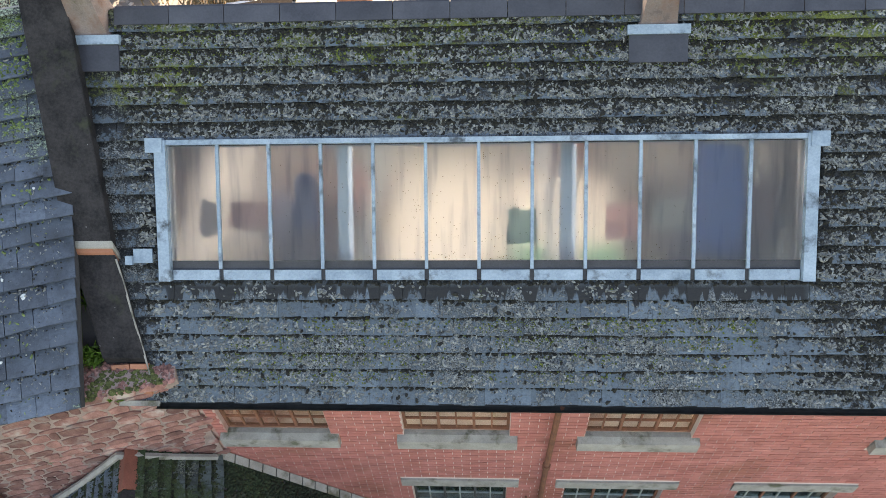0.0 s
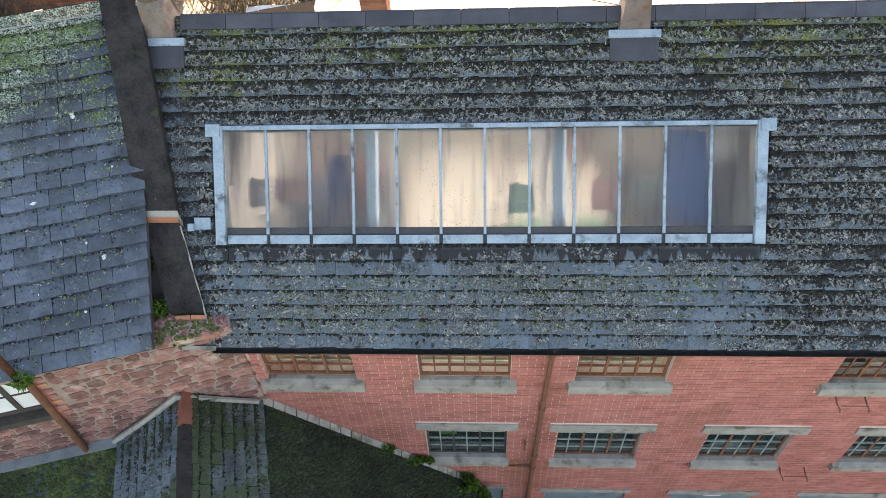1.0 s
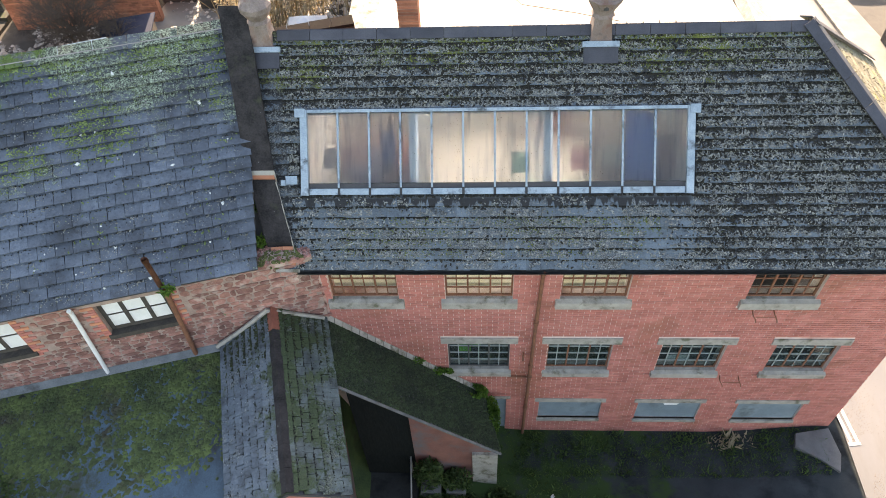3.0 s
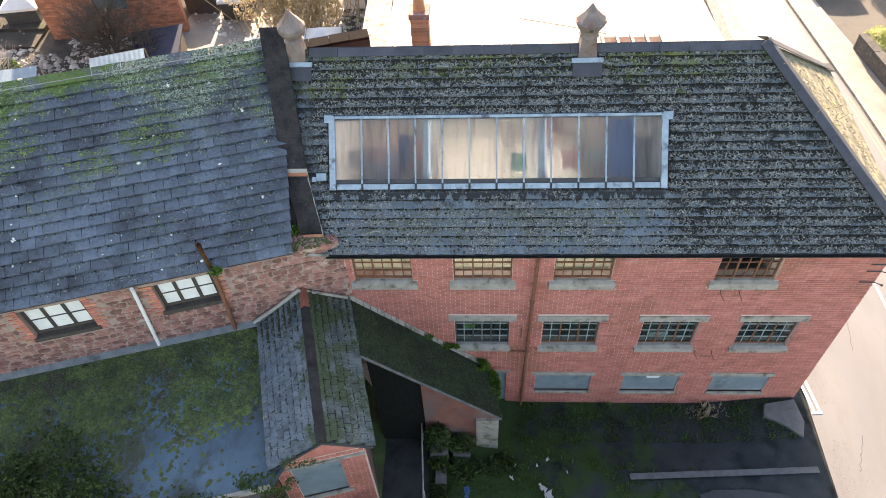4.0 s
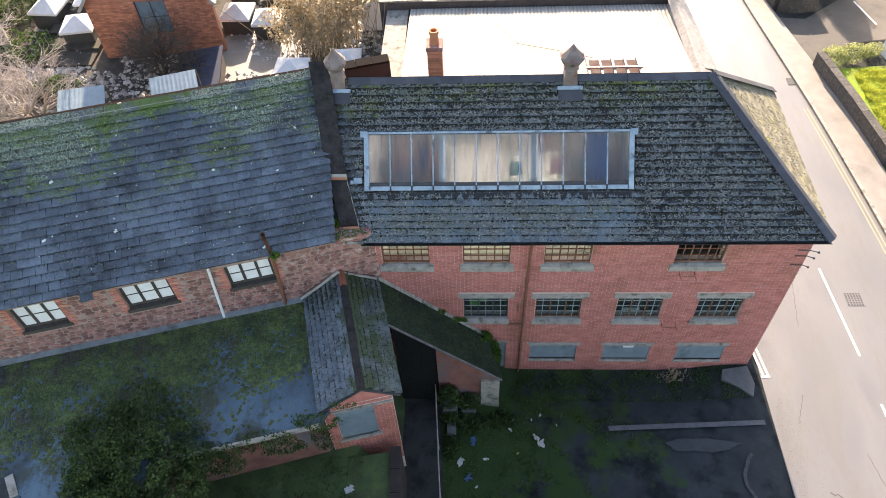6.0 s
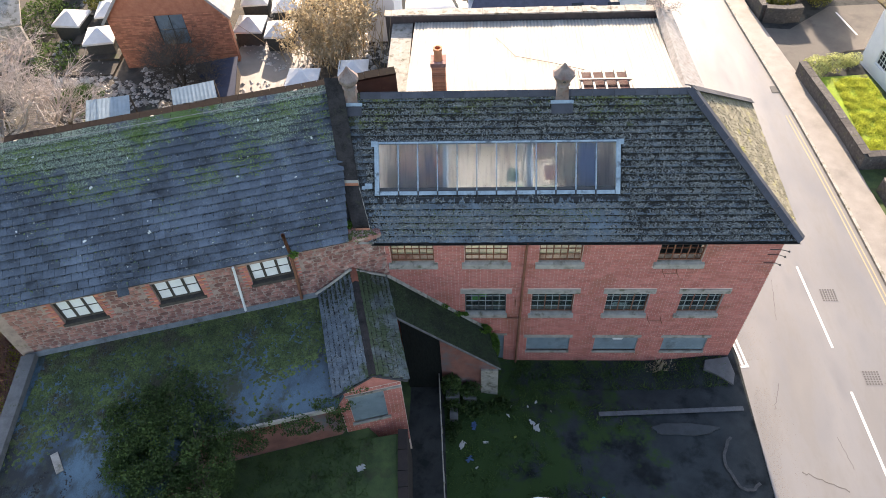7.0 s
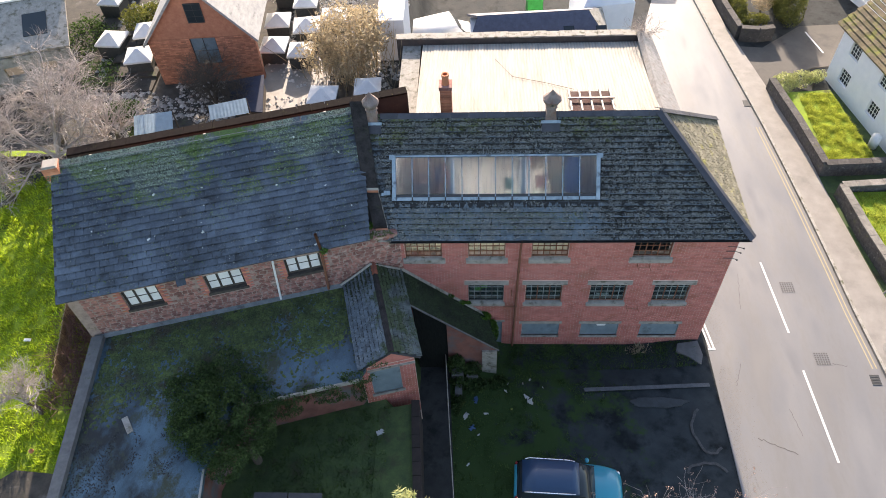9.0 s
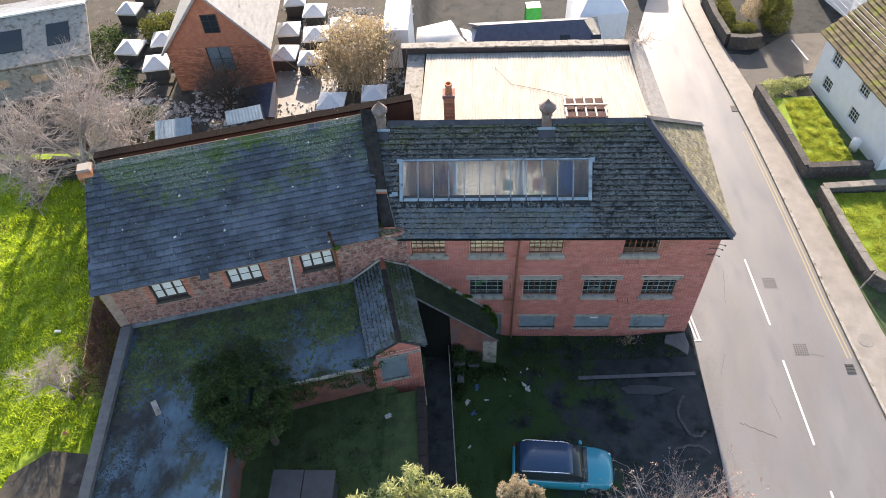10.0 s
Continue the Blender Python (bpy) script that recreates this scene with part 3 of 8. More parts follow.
box(bm, (DOOR[0] - 0.1, -0.03, DOOR[3]), (DOOR[1] + 0.1, 0.05, DOOR[3] + 0.1), front)
part("lintel", bm, CONCRETE, door)

# roof decks; the front slope is open under the rooflight
S2 = math.sqrt(0.5)
EY = -0.14
SLOPE = (RIDGE_Y - EY) / S2
slope_front = frame_of((0, EY, EAVE_Z - 0.03), (1, 0, 0), (0, 1, (RIDGE_Z - EAVE_Z) / (RIDGE_Y - EY)))
ROOF_L, HIP_X, EAVE_X = -13.2, -2.98, 0.33
SKY = (-12.2, -4.95, 1.45, 3.0)
bm = bmesh.new()
wall_mesh(bm, slope_front, ROOF_L, HIP_X, 0.0, SLOPE, [(SKY[0] + 0.12, SKY[1] - 0.12, SKY[2] + 0.12, SKY[3] - 0.08)], 0.09)
a, b, c = (slope_front @ Vector(p) for p in ((HIP_X, 0, 0), (EAVE_X, 0, 0), (HIP_X, 0, SLOPE)))
slab(bm, (a, b, c), 0.09)
roof = part("roof_front", bm, BITUMEN, factory, "slate roof slope with a long rooflight opening")
bm = bmesh.new()
back_eave = 2 * RIDGE_Y - EY
slab(bm, ((EAVE_X, EY, EAVE_Z - 0.03), (EAVE_X, back_eave, EAVE_Z - 0.03), (HIP_X, RIDGE_Y, RIDGE_Z - 0.02)), 0.09)
roof_hip = part("roof_hip", bm, BITUMEN, factory, "slated hip end coloured buff for the sun on it")
slope_back = frame_of((0, back_eave, EAVE_Z - 0.03), (-1, 0, 0), (0, -1, (RIDGE_Z - EAVE_Z) / (RIDGE_Y - EY)))
bm = bmesh.new()
wall_mesh(bm, slope_back, -HIP_X, -ROOF_L, 0.0, SLOPE, [(5.1, 12.0, 1.4, 2.92), (6.4, 10.3, 3.0, 4.15)], 0.09)
a, b, c = (slope_back @ Vector(p) for p in ((-HIP_X, 0, SLOPE), (-EAVE_X, 0, 0), (-HIP_X, 0, 0)))
slab(bm, (a, b, c), 0.09)
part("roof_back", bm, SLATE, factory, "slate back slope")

# pale linings of the top floor, added to spread light inside
bm = bmesh.new()
wall_mesh(bm, slope_front @ Matrix.Translation((0, 0.1, 0)), -12.2, HIP_X, 0.45, SLOPE - 0.1, [(SKY[0] + 0.12, SKY[1] - 0.12, SKY[2] + 0.12, SKY[3] - 0.08)], 0.02)
part("ceiling_lining", bm, PLASTER, factory, "cream ceiling boards")
bm = bmesh.new()
wall_mesh(bm, slope_back @ Matrix.Translation((0, 0.1, 0)), -HIP_X, 12.2, 0.45, SLOPE - 0.1, [(5.1, 12.0, 1.4, 2.92), (6.4, 10.3, 3.0, 4.15)], 0.02)
part("ceiling_lining", bm, PLASTER, factory, "cream ceiling boards")
bm = bmesh.new()
wall_mesh(bm, frame_of((0, 0.35, 0), (1, 0, 0), (0, 0, 1)), -12.2, -0.36, 4.36, 6.5, [(a, b, 5.46, 6.34) for a, b in TOP_WIN], 0.02)
part("wall_lining", bm, PLASTER, factory, "cream plastered inner wall")
bm = bmesh.new()
box(bm, (-12.2, DEPTH - 0.37, 4.36), (-0.36, DEPTH - 0.35, 6.5))
part("wall_lining", bm, PLASTER, factory, "cream plastered inner wall")

# unseen panes in the back slope, added to brighten the top floor
CLOUDED = bpy.data.materials.new("clouded_glass")
CLOUDED.use_nodes = True
ct = CLOUDED.node_tree
cl = ct.nodes.new("ShaderNodeBsdfTranslucent")
cl.inputs["Color"].default_value = (0.80, 0.83, 0.86, 1)
ct.links.new(cl.outputs[0], ct.nodes["Material Output"].inputs["Surface"])
for a0, a1, b0, b1 in ((5.1, 12.0, 1.4, 2.92), (6.4, 10.3, 3.0, 4.15)):
    k = int((a1 - a0) / 0.6)
    for i in range(k):
        bm = bmesh.new()
        box(bm, (a0 + (a1 - a0) * i / k - (0.03 if i == 0 else 0.0), 0.03, b0 - 0.03), (a0 + (a1 - a0) * (i + 1) / k + (0.03 if i == k - 1 else 0.0), 0.036, b1 + 0.03), slope_back)
        part("back_pane", bm, CLOUDED, factory, "unseen clouded pane added to let sun into the top floor")

# ridge capping: separate lengths
x = -12.6
while x < HIP_X - 0.2:
    bm = bmesh.new()
    L = min(0.62, HIP_X - x)
    m = pose(x, RIDGE_Y - 0.04, RIDGE_Z + 0.005, 0, 0, 0)
    for s in (-1, 1):
        slab(bm, [m @ Vector(p) for p in (((0.004, 0, 0.035), (0.004, s * 0.13, -0.09), (L - 0.004, s * 0.13, -0.09), (L - 0.004, 0, 0.035)) if s > 0 else ((0.004, 0, 0.035), (L - 0.004, 0, 0.035), (L - 0.004, s * 0.13, -0.09), (0.004, s * 0.13, -0.09)))], 0.025)
    part("ridge_tile", bm, DARK_LEAD, roof)
    x += 0.62
# hip capping
for p0 in ((EAVE_X, EY, EAVE_Z), (EAVE_X, back_eave, EAVE_Z)):
    p0, p1 = Vector(p0), Vector((HIP_X, RIDGE_Y, RIDGE_Z + 0.02))
    k = 9
    for i in range(k):
        bm = bmesh.new()
        q0, q1 = p0.lerp(p1, i / k), p0.lerp(p1, (i + 0.985) / k)
        m = frame_of(q0, q1 - q0, (0, 0, 1))
        L = (q1 - q0).length
        slab(bm, [m @ Vector(p) for p in ((0, 0, 0.10), (0, 0.19, 0.03), (L, 0.19, 0.03), (L, 0, 0.10))][::-1], 0.02)
        slab(bm, [m @ Vector(p) for p in ((0, 0, 0.10), (L, 0, 0.10), (L, -0.19, 0.03), (0, -0.19, 0.03))][::-1], 0.02)
        bmesh.ops.recalc_face_normals(bm, faces=bm.faces[:])
        part("hip_tile", bm, DARK_LEAD, roof_hip)

# rooflight
rooflight = thing("rooflight", "long lead-framed patent-glazed rooflight of twelve grimy panes", "rooflight", (-8.6, 0.9, 7.7))
FROST = bpy.data.materials.new("grimy_wired_glass")
FROST.use_nodes = True
t = FROST.node_tree
pb = t.nodes["Principled BSDF"]
pb.inputs["Transmission Weight"].default_value = 0.98
pb.inputs["IOR"].default_value = 1.3
geo = t.nodes.new("ShaderNodeNewGeometry")
mp = t.nodes.new("ShaderNodeMapping")
mp.inputs["Scale"].default_value = (5, 0.45, 0.45)
t.links.new(geo.outputs["Position"], mp.inputs["Vector"])
ns = t.nodes.new("ShaderNodeTexNoise")
ns.inputs["Scale"].default_value, ns.inputs["Detail"].default_value = 2.0, 6.0
t.links.new(mp.outputs[0], ns.inputs["Vector"])
cr = t.nodes.new("ShaderNodeValToRGB")
cr.color_ramp.elements[0].position, cr.color_ramp.elements[1].position = 0.28, 0.5
cr.color_ramp.elements[0].color, cr.color_ramp.elements[1].color = (0.58, 0.61, 0.66, 1), (0.95, 0.95, 0.95, 1)
t.links.new(ns.outputs["Fac"], cr.inputs["Fac"])
t.links.new(cr.outputs[0], pb.inputs["Base Color"])
rg = t.nodes.new("ShaderNodeMapRange")
rg.inputs["To Min"].default_value, rg.inputs["To Max"].default_value = 0.36, 0.28
t.links.new(ns.outputs["Fac"], rg.inputs["Value"])
t.links.new(rg.outputs[0], pb.inputs["Roughness"])
tl = t.nodes.new("ShaderNodeBsdfTranslucent")
t.links.new(cr.outputs[0], tl.inputs["Color"])
mxs = t.nodes.new("ShaderNodeMixShader")
mxs.inputs[0].default_value = 0.03
t.links.new(pb.outputs[0], mxs.inputs[1])
t.links.new(tl.outputs[0], mxs.inputs[2])
t.links.new(mxs.outputs[0], t.nodes["Material Output"].inputs["Surface"])
x0, x1, s0, s1 = SKY


def on_slope(bm, xa, xb, ya, yb, sa, sb):
    """A box lying on the front slope: ya, yb are heights above it."""
    return box(bm, (xa, -yb, sa), (xb, -ya, sb), slope_front)


PITCH = (x1 - x0 - 0.24) / 12
for i in range(12):
    xa = x0 + 0.12 + PITCH * i
    bm = bmesh.new()
    on_slope(bm, xa + 0.012, xa + PITCH - 0.012, 0.055, 0.062, s0 + 0.19, s1 - 0.07)
    g = part("pane", bm, FROST, rooflight, "grimy translucent glass pane")
    g.visible_shadow = False
for i in range(1, 12):
    xa = x0 + 0.12 + PITCH * i
    bm = bmesh.new()
    on_slope(bm, xa - 0.018, xa + 0.018, 0.063, 0.10, s0 + 0.10, s1 - 0.055)
    part("glazing_bar", bm, LEAD, rooflight, "lead-capped glazing bar")
bm = bmesh.new()
on_slope(bm, x0, x0 + 0.13, 0.0, 0.13, s0 - 0.04, s1)
on_slope(bm, x0 - 0.09, x0 + 0.10, 0.0, 0.15, s1 - 0.14, s1 + 0.02)
part("left_cheek", bm, LEAD, rooflight)
bm = bmesh.new()
on_slope(bm, x1 - 0.13, x1, 0.0, 0.13, s0 - 0.04, s1)
on_slope(bm, x1 - 0.10, x1 + 0.09, 0.0, 0.15, s1 - 0.14, s1 + 0.02)
part("right_cheek", bm, LEAD, rooflight)
bm = bmesh.new()
on_slope(bm, x0 + 0.132, x1 - 0.132, 0.0, 0.115, s1 - 0.055, s1)
part("head_flashing", bm, LEAD, rooflight)
for i in range(12):
    xa = x0 + 0.12 + PITCH * i
    bm = bmesh.new()
    on_slope(bm, xa + 0.025, xa + PITCH - 0.025, 0.0, 0.075, s0 - 0.03, s0 + 0.085)
    part("apron", bm, LEAD, rooflight, "lead apron sheet")

# dark strip paints the shadow in the gap between panes and apron
bm = bmesh.new()
on_slope(bm, x0 + 0.132, x1 - 0.132, 0.0, 0.045, s0 - 0.025, s0 + 0.188)
part("sill_channel", bm, BITUMEN, rooflight, "dark strip painting the shadow below the panes")

# cloths hung behind the glass
for xa, xb, sa, sb, c, lab in ((-10.72, -10.46, 2.0, 2.62, (0.05, 0.08, 0.18), "dark blue cloth hung behind the glass"), (-6.12, -5.6, 1.66, 2.9, (0.02, 0.10, 0.28), "dark blue cloth hung behind the glass"), (-6.62, -6.2, 1.95, 2.3, (0.25, 0.27, 0.24), "grey cloth hung behind the glass"), (-8.25, -7.92, 1.8, 2.2, (0.32, 0.46, 0.37), "green cloth hung behind the glass"), (-7.15, -6.75, 1.85, 2.25, (0.58, 0.36, 0.31), "red cloth hung behind the glass"), (-11.5, -11.0, 2.0, 2.3, (0.40, 0.24, 0.21), "red cloth hung behind the glass"), (-11.85, -11.6, 1.9, 2.3, (0.34, 0.29, 0.27), "brown cloth hung behind the glass"), (-5.5, -5.2, 1.8, 2.5, (0.12, 0.075, 0.07), "brown cloth hung behind the glass")):
    bm = bmesh.new()
    k = 7
    rows = [[bm.verts.new(slope_front @ Vector((xa + (xb - xa) * i / k + 0.03 * noise.noise((i, j, xa)), 0.22 + 0.04 * math.sin(i * 1.9 + xa), sa + (sb - sa) * j / 4 + 0.05 * noise.noise((i * 0.7, j, xb))))) for i in range(k + 1)] for j in range(5)]
    for j in range(4):
        for i in range(k):
            bm.faces.new((rows[j][i], rows[j][i + 1], rows[j + 1][i + 1], rows[j + 1][i]))
    bmesh.ops.solidify(bm, geom=bm.faces[:], thickness=0.01)
    part("hung_cloth", bm, material("cloth", tuple(0.7 * v for v in c), c, 6, 0.9, 60, 0.2), rooflight, lab)

# gutter and downpipe
bm = bmesh.new()
R = 0.062
prof = [(-R * math.cos(math.pi * k / 6), -R * math.sin(math.pi * k / 6)) for k in range(7)]
va = [[bm.verts.new((x, EY - 0.05 + p[0], EAVE_Z - 0.035 + p[1])) for p in prof] for x in (-12.35, EAVE_X)]
for k in range(6):
    bm.faces.new((va[0][k], va[1][k], va[1][k + 1], va[0][k + 1]))
bmesh.ops.solidify(bm, geom=bm.faces[:], thickness=0.006)
part("gutter", bm, STEEL_DARK, factory, "dark half-round eaves gutter")
bm = bmesh.new()
tube(bm, [(-7.62, EY - 0.03, EAVE_Z - 0.09), (-7.65, -0.1, EAVE_Z - 0.3), (-7.69, -0.09, 4.75), (-7.76, -0.085, -0.6)], 0.04)
for z in (4.75, 3.0, 2.5, 1.0):
    tube(bm, [(-7.69 - 0.013 * (4.75 - z), -0.088, z - 0.05), (-7.69 - 0.013 * (4.75 - z), -0.088, z + 0.05)], 0.056)
part("downpipe", bm, RUST, factory, "rusty brown cast-iron downpipe")

# ---- the lower wing ----
ANG = radians(15.0)
WO = Vector((-14.57, -0.72, 0))
WU = Vector((-math.cos(ANG), -math.sin(ANG), 0))
wing = thing("wing_building", "stone and brick wing with a large mossy slate roof", "building", (-18, 1, 0))
wf = frame_of(WO, -WU, (0, 0, 1))  # x towards the factory, y inwards
WING_L, W_EAVE, W_RIDGE_V, W_RIDGE_Z = -8.75, 7.05, 3.5, 9.72
WWIN = [(-7.02, -5.82, 5.78, 6.82), (-4.24, -2.94, 5.78, 6.78), (-1.46, -0.2, 5.8, 6.76)]
bm = bmesh.new()
wall_mesh(bm, wf, WING_L, 2.62, 1.8, 7.0, WWIN, 0.4)
wing_wall = part("front_wall", bm, RUBBLE_MORTAR, wing, "mottled red rubble-stone wall")
bm = bmesh.new()
box(bm, (WING_L, 0.405, 1.8), (WING_L + 0.35, 6.6, 7.0), wf)
part("end_wall", bm, ORANGE_BRICK, wing, "orange brick end wall")
bm = bmesh.new()
box(bm, (WING_L + 0.355, 6.6, 1.8), (1.5, 7.0, 7.0), wf)
part("back_wall", bm, RUBBLE, wing)
WS = math.hypot(W_RIDGE_V + 0.16, W_RIDGE_Z - W_EAVE)
wing_slope = frame_of(wf @ Vector((0, -0.16, W_EAVE)), -WU, wf.to_3x3() @ Vector((0, W_RIDGE_V + 0.16, W_RIDGE_Z - W_EAVE)))
wing_back = frame_of(wf @ Vector((0, 2 * W_RIDGE_V + 0.16, W_EAVE)), WU, wf.to_3x3() @ Vector((0, -W_RIDGE_V - 0.16, W_RIDGE_Z - W_EAVE)))
# gable ends lean with the party parapet on the factory side
G0, G1 = -9.0, -8.35  # left end at eave and at ridge


def wing_right(s):
    """Where the slates end beside the parapet, at s up the slope."""
    return 1.62 + 0.62 * s / WS


bm = bmesh.new()
slab(bm, [wing_slope @ Vector(p) for p in ((G0, 0, 0), (wing_right(0), 0, 0), (wing_right(WS), 0, WS), (G1, 0, WS))], 0.1)
wing_roof = part("roof_front", bm, BITUMEN, wing, "large mossy blue-grey slate slope")
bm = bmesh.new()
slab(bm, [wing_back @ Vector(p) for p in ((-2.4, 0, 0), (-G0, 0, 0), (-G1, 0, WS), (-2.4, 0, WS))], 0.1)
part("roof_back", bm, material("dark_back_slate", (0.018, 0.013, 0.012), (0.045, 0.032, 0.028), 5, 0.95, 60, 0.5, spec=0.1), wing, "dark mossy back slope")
x = G1
while x < wing_right(WS) - 0.2:
    bm = bmesh.new()
    q = wf @ Vector((x, W_RIDGE_V, W_RIDGE_Z))
    m = frame_of(q, -WU, (0, 0, 1))
    slab(bm, [m @ Vector(p) for p in ((0, 0, 0.085), (0.447, 0, 0.085), (0.447, -0.055, 0.02), (0, -0.055, 0.02))][::-1], 0.02)
    slab(bm, [m @ Vector(p) for p in ((0, 0, 0.085), (0, 0.055, 0.02), (0.447, 0.055, 0.02), (0.447, 0, 0.085))][::-1], 0.02)
    bmesh.ops.recalc_face_normals(bm, faces=bm.faces[:])
    part("ridge_tile", bm, STONE, wing_roof)
    x += 0.45
WINDOW_WOOD = material("dark_window_wood", (0.03, 0.026, 0.022), (0.085, 0.072, 0.06), 9, 0.9, 60, 0.5)
for a, b, z0, z1 in WWIN:
    w = window(wing, wf, a, b, z0 + 0.06, z1, 3, 2, WINDOW_WOOD, back=0.1, pane=WHITE_PAINT, w=0.075)
    bm = bmesh.new()
    box(bm, (a - 0.06, -0.05, z0 - 0.06), (b + 0.06, 0.15, z0 + 0.058), wf)
    part("sill", bm, WINDOW_WOOD, w, "dark timber sill")
bm = bmesh.new()
tube(bm, [wf @ Vector((-1.8, -0.14, 6.95)), wf @ Vector((-1.82, -0.08, 6.8)), wf @ Vector((-1.98, -0.07, 4.7))], 0.042)
part("white_downpipe", bm, WHITE_PAINT, wing, "white plastic downpipe")
bm = bmesh.new()
tube(bm, [wf @ Vector((-0.1, -0.12, 7.0)), wf @ Vector((-0.11, -0.07, 6.8)), wf @ Vector((-0.2, -0.07, 4.7))], 0.05)
part("rusty_downpipe", bm, RUST, wing, "rusty cast-iron downpipe")

# parapet between the two roofs
parapet = thing("party_parapet", "dark felted parapet wall stepping down between the two roofs", "parapet", (-13, 1.4, 6.5))


def parapet_piece(t0, t1, w, up, mat, name, label=""):
    """A length of the parapet: t runs from the eave (0) to the ridge (1)."""
    bm = bmesh.new()
    pts = []
    for t in (t0, t1):
        c = Vector((-12.72 - 0.62 * t + 0.17 * max(0.0, 1 - t / 0.37), -0.12 + 3.1 * t, 6.72 + 3.1 * t))
        for s, h in ((-1, up), (1, up), (1, -0.4), (-1, -0.4)):
            pts.append(bm.verts.new(c + Vector((s * w / 2, 0, h))))
    for f in ((0, 1, 5, 4), (1, 2, 6, 5), (2, 3, 7, 6), (3, 0, 4, 7), (3, 2, 1, 0), (4, 5, 6, 7)):
        bm.faces.new([pts[i] for i in f])
    bmesh.ops.recalc_face_normals(bm, faces=bm.faces[:])
    return part(name, bm, mat, parapet, label)


parapet_piece(0.377, 1.06, 0.52, 0.24, COPING, "upper_coping")
parapet_piece(0.36, 0.377, 0.55, 0.235, CONCRETE, "mortar_band", "pale cracked mortar band")
parapet_piece(0.35, 0.36, 0.5, 0.215, ORANGE_BRICK, "brick_course", "weathered red brick course under the step")
parapet_piece(0.08, 0.35, 0.5, 0.17, COPING, "lower_coping")
for t0, t1, w, up in ((0.0, 0.34, 0.5, 0.17), (0.377, 1.04, 0.52, 0.24)):
    bm = bmesh.new()
    tube(bm, [Vector((-12.72 - 0.62 * t + 0.17 * max(0.0, 1 - t / 0.37) + w / 2, -0.12 + 3.1 * t, 6.72 + 3.1 * t + up - 0.01 + 0.012 * math.sin(40 * t))) for t in [t0 + (t1 - t0) * i / 10 for i in range(11)]], 0.012, 5)
    part("edge_flashing", bm, CONCRETE if not t0 else COPING, parapet, "pale flashing edge")
end = parapet_piece(0.0, 0.085, 0.44, 0.04, RUBBLE_MORTAR, "brick_end", "crumbling orange brick end")
for i in range(5):
    for j in range(2 + i % 2):
        bm = bmesh.new()
        t = 0.004 + 0.016 * i
        c = Vector((-12.55 - 0.62 * t, -0.12 + 3.1 * t, 6.76 + 3.1 * t))
        w = 0.44 / (2 + i % 2)
        m = Matrix.Translation(c) @ pose(0, 0, 0, 45 + rnd.uniform(-6, 6), rnd.uniform(-5, 5), rnd.uniform(-6, 6))
        box(bm, (-0.22 + w * j + 0.006, 0.0, -0.03), (-0.22 + w * (j + 1) - 0.006, 0.06, 0.035 + 0.03 * rnd.random()), m)
        part("brick", bm, ORANGE_BRICK if (i + j) % 3 else RUBBLE, end)

bm = bmesh.new()
slab(bm, [(-12.72, -0.27, 6.74), (-12.27, -0.25, 6.70), (-12.27, -0.19, 6.72), (-12.72, -0.22, 6.77)], 0.03)
part("broken_gutter_end", bm, CONCRETE, parapet, "broken pale gutter end")
# ---- flat-roofed annex ----
annex = thing("flat_roof_annex", "low annex with a ponding mossy felt flat roof", "building", (-18, -5, 2.3))
FZ = 4.68
bm = bmesh.new()
P = [(-22.6, -3.0), (-21.85, -10.7), (-17.47, -10.7), (-17.77, -7.8), (-17.22, -5.65), (-13.22, -4.6), (-12.9, -3.9), (-12.4, -0.2)]
prism(bm, P, FZ - 0.16, FZ)
part("flat_roof", bm, FLAT_ROOF, annex, "felt roof with moss and puddles, sky sheen coloured in blue")
for (xa, ya), (xb, yb) in (((-17.52, -10.7), (-17.8, -7.82)), ((-17.22, -5.68), (-13.22, -4.63))):
    bm = bmesh.new()
    m = frame_of((xa, ya, FZ), (xb - xa, yb - ya, 0), (0, 0, 1))
    box(bm, (0, -0.03, -0.12), (math.hypot(xb - xa, yb - ya), 0.035, 0.035), m)
    part("edge_trim", bm, CONCRETE, annex, "pale metal roof edge trim")
bm = bmesh.new()
P2 = [(-22.4, -3.2), (-21.7, -10.45), (-17.65, -10.45), (-17.95, -7.6), (-17.35, -5.4), (-13.4, -4.3), (-13.0, -3.7), (-12.6, -0.4)]
prism(bm, P2, 1.8, FZ - 0.164)
# brick colour darkened for the shade under roofs and eaves
part("annex_wall", bm, material("shaded_brick", (0.15, 0.06, 0.045), (0.30, 0.135, 0.105), 2, 0.9, 60, 0.4, dirt=(0.12, 0.13, 0.14), dirt_scale=0.7, dirt_at=0.5), annex, "brick and rendered wall under the flat roof")
bm = bmesh.new()
pts = [(-22.75, -3.05), (-22.0, -10.6)]
prism(bm, [(-22.95, -3.1), (-22.2, -10.6), (-21.85, -10.6), (-22.55, -3.0)], 2.0, FZ + 0.22)
part("parapet", bm, material("dirty_concrete", (0.07, 0.072, 0.072), (0.17, 0.17, 0.165), 4, 0.9, 70, 0.5, moss=(0.06, 0.065, 0.03)), annex, "weathered concrete-capped parapet")

bm = bmesh.new()
slab(bm, [wf @ Vector(p) for p in ((WING_L + 0.1, -0.13, FZ + 0.02), (0.35, -0.13, FZ + 0.02), (0.35, -0.012, FZ + 0.13), (WING_L + 0.1, -0.012, FZ + 0.13))], 0.02)
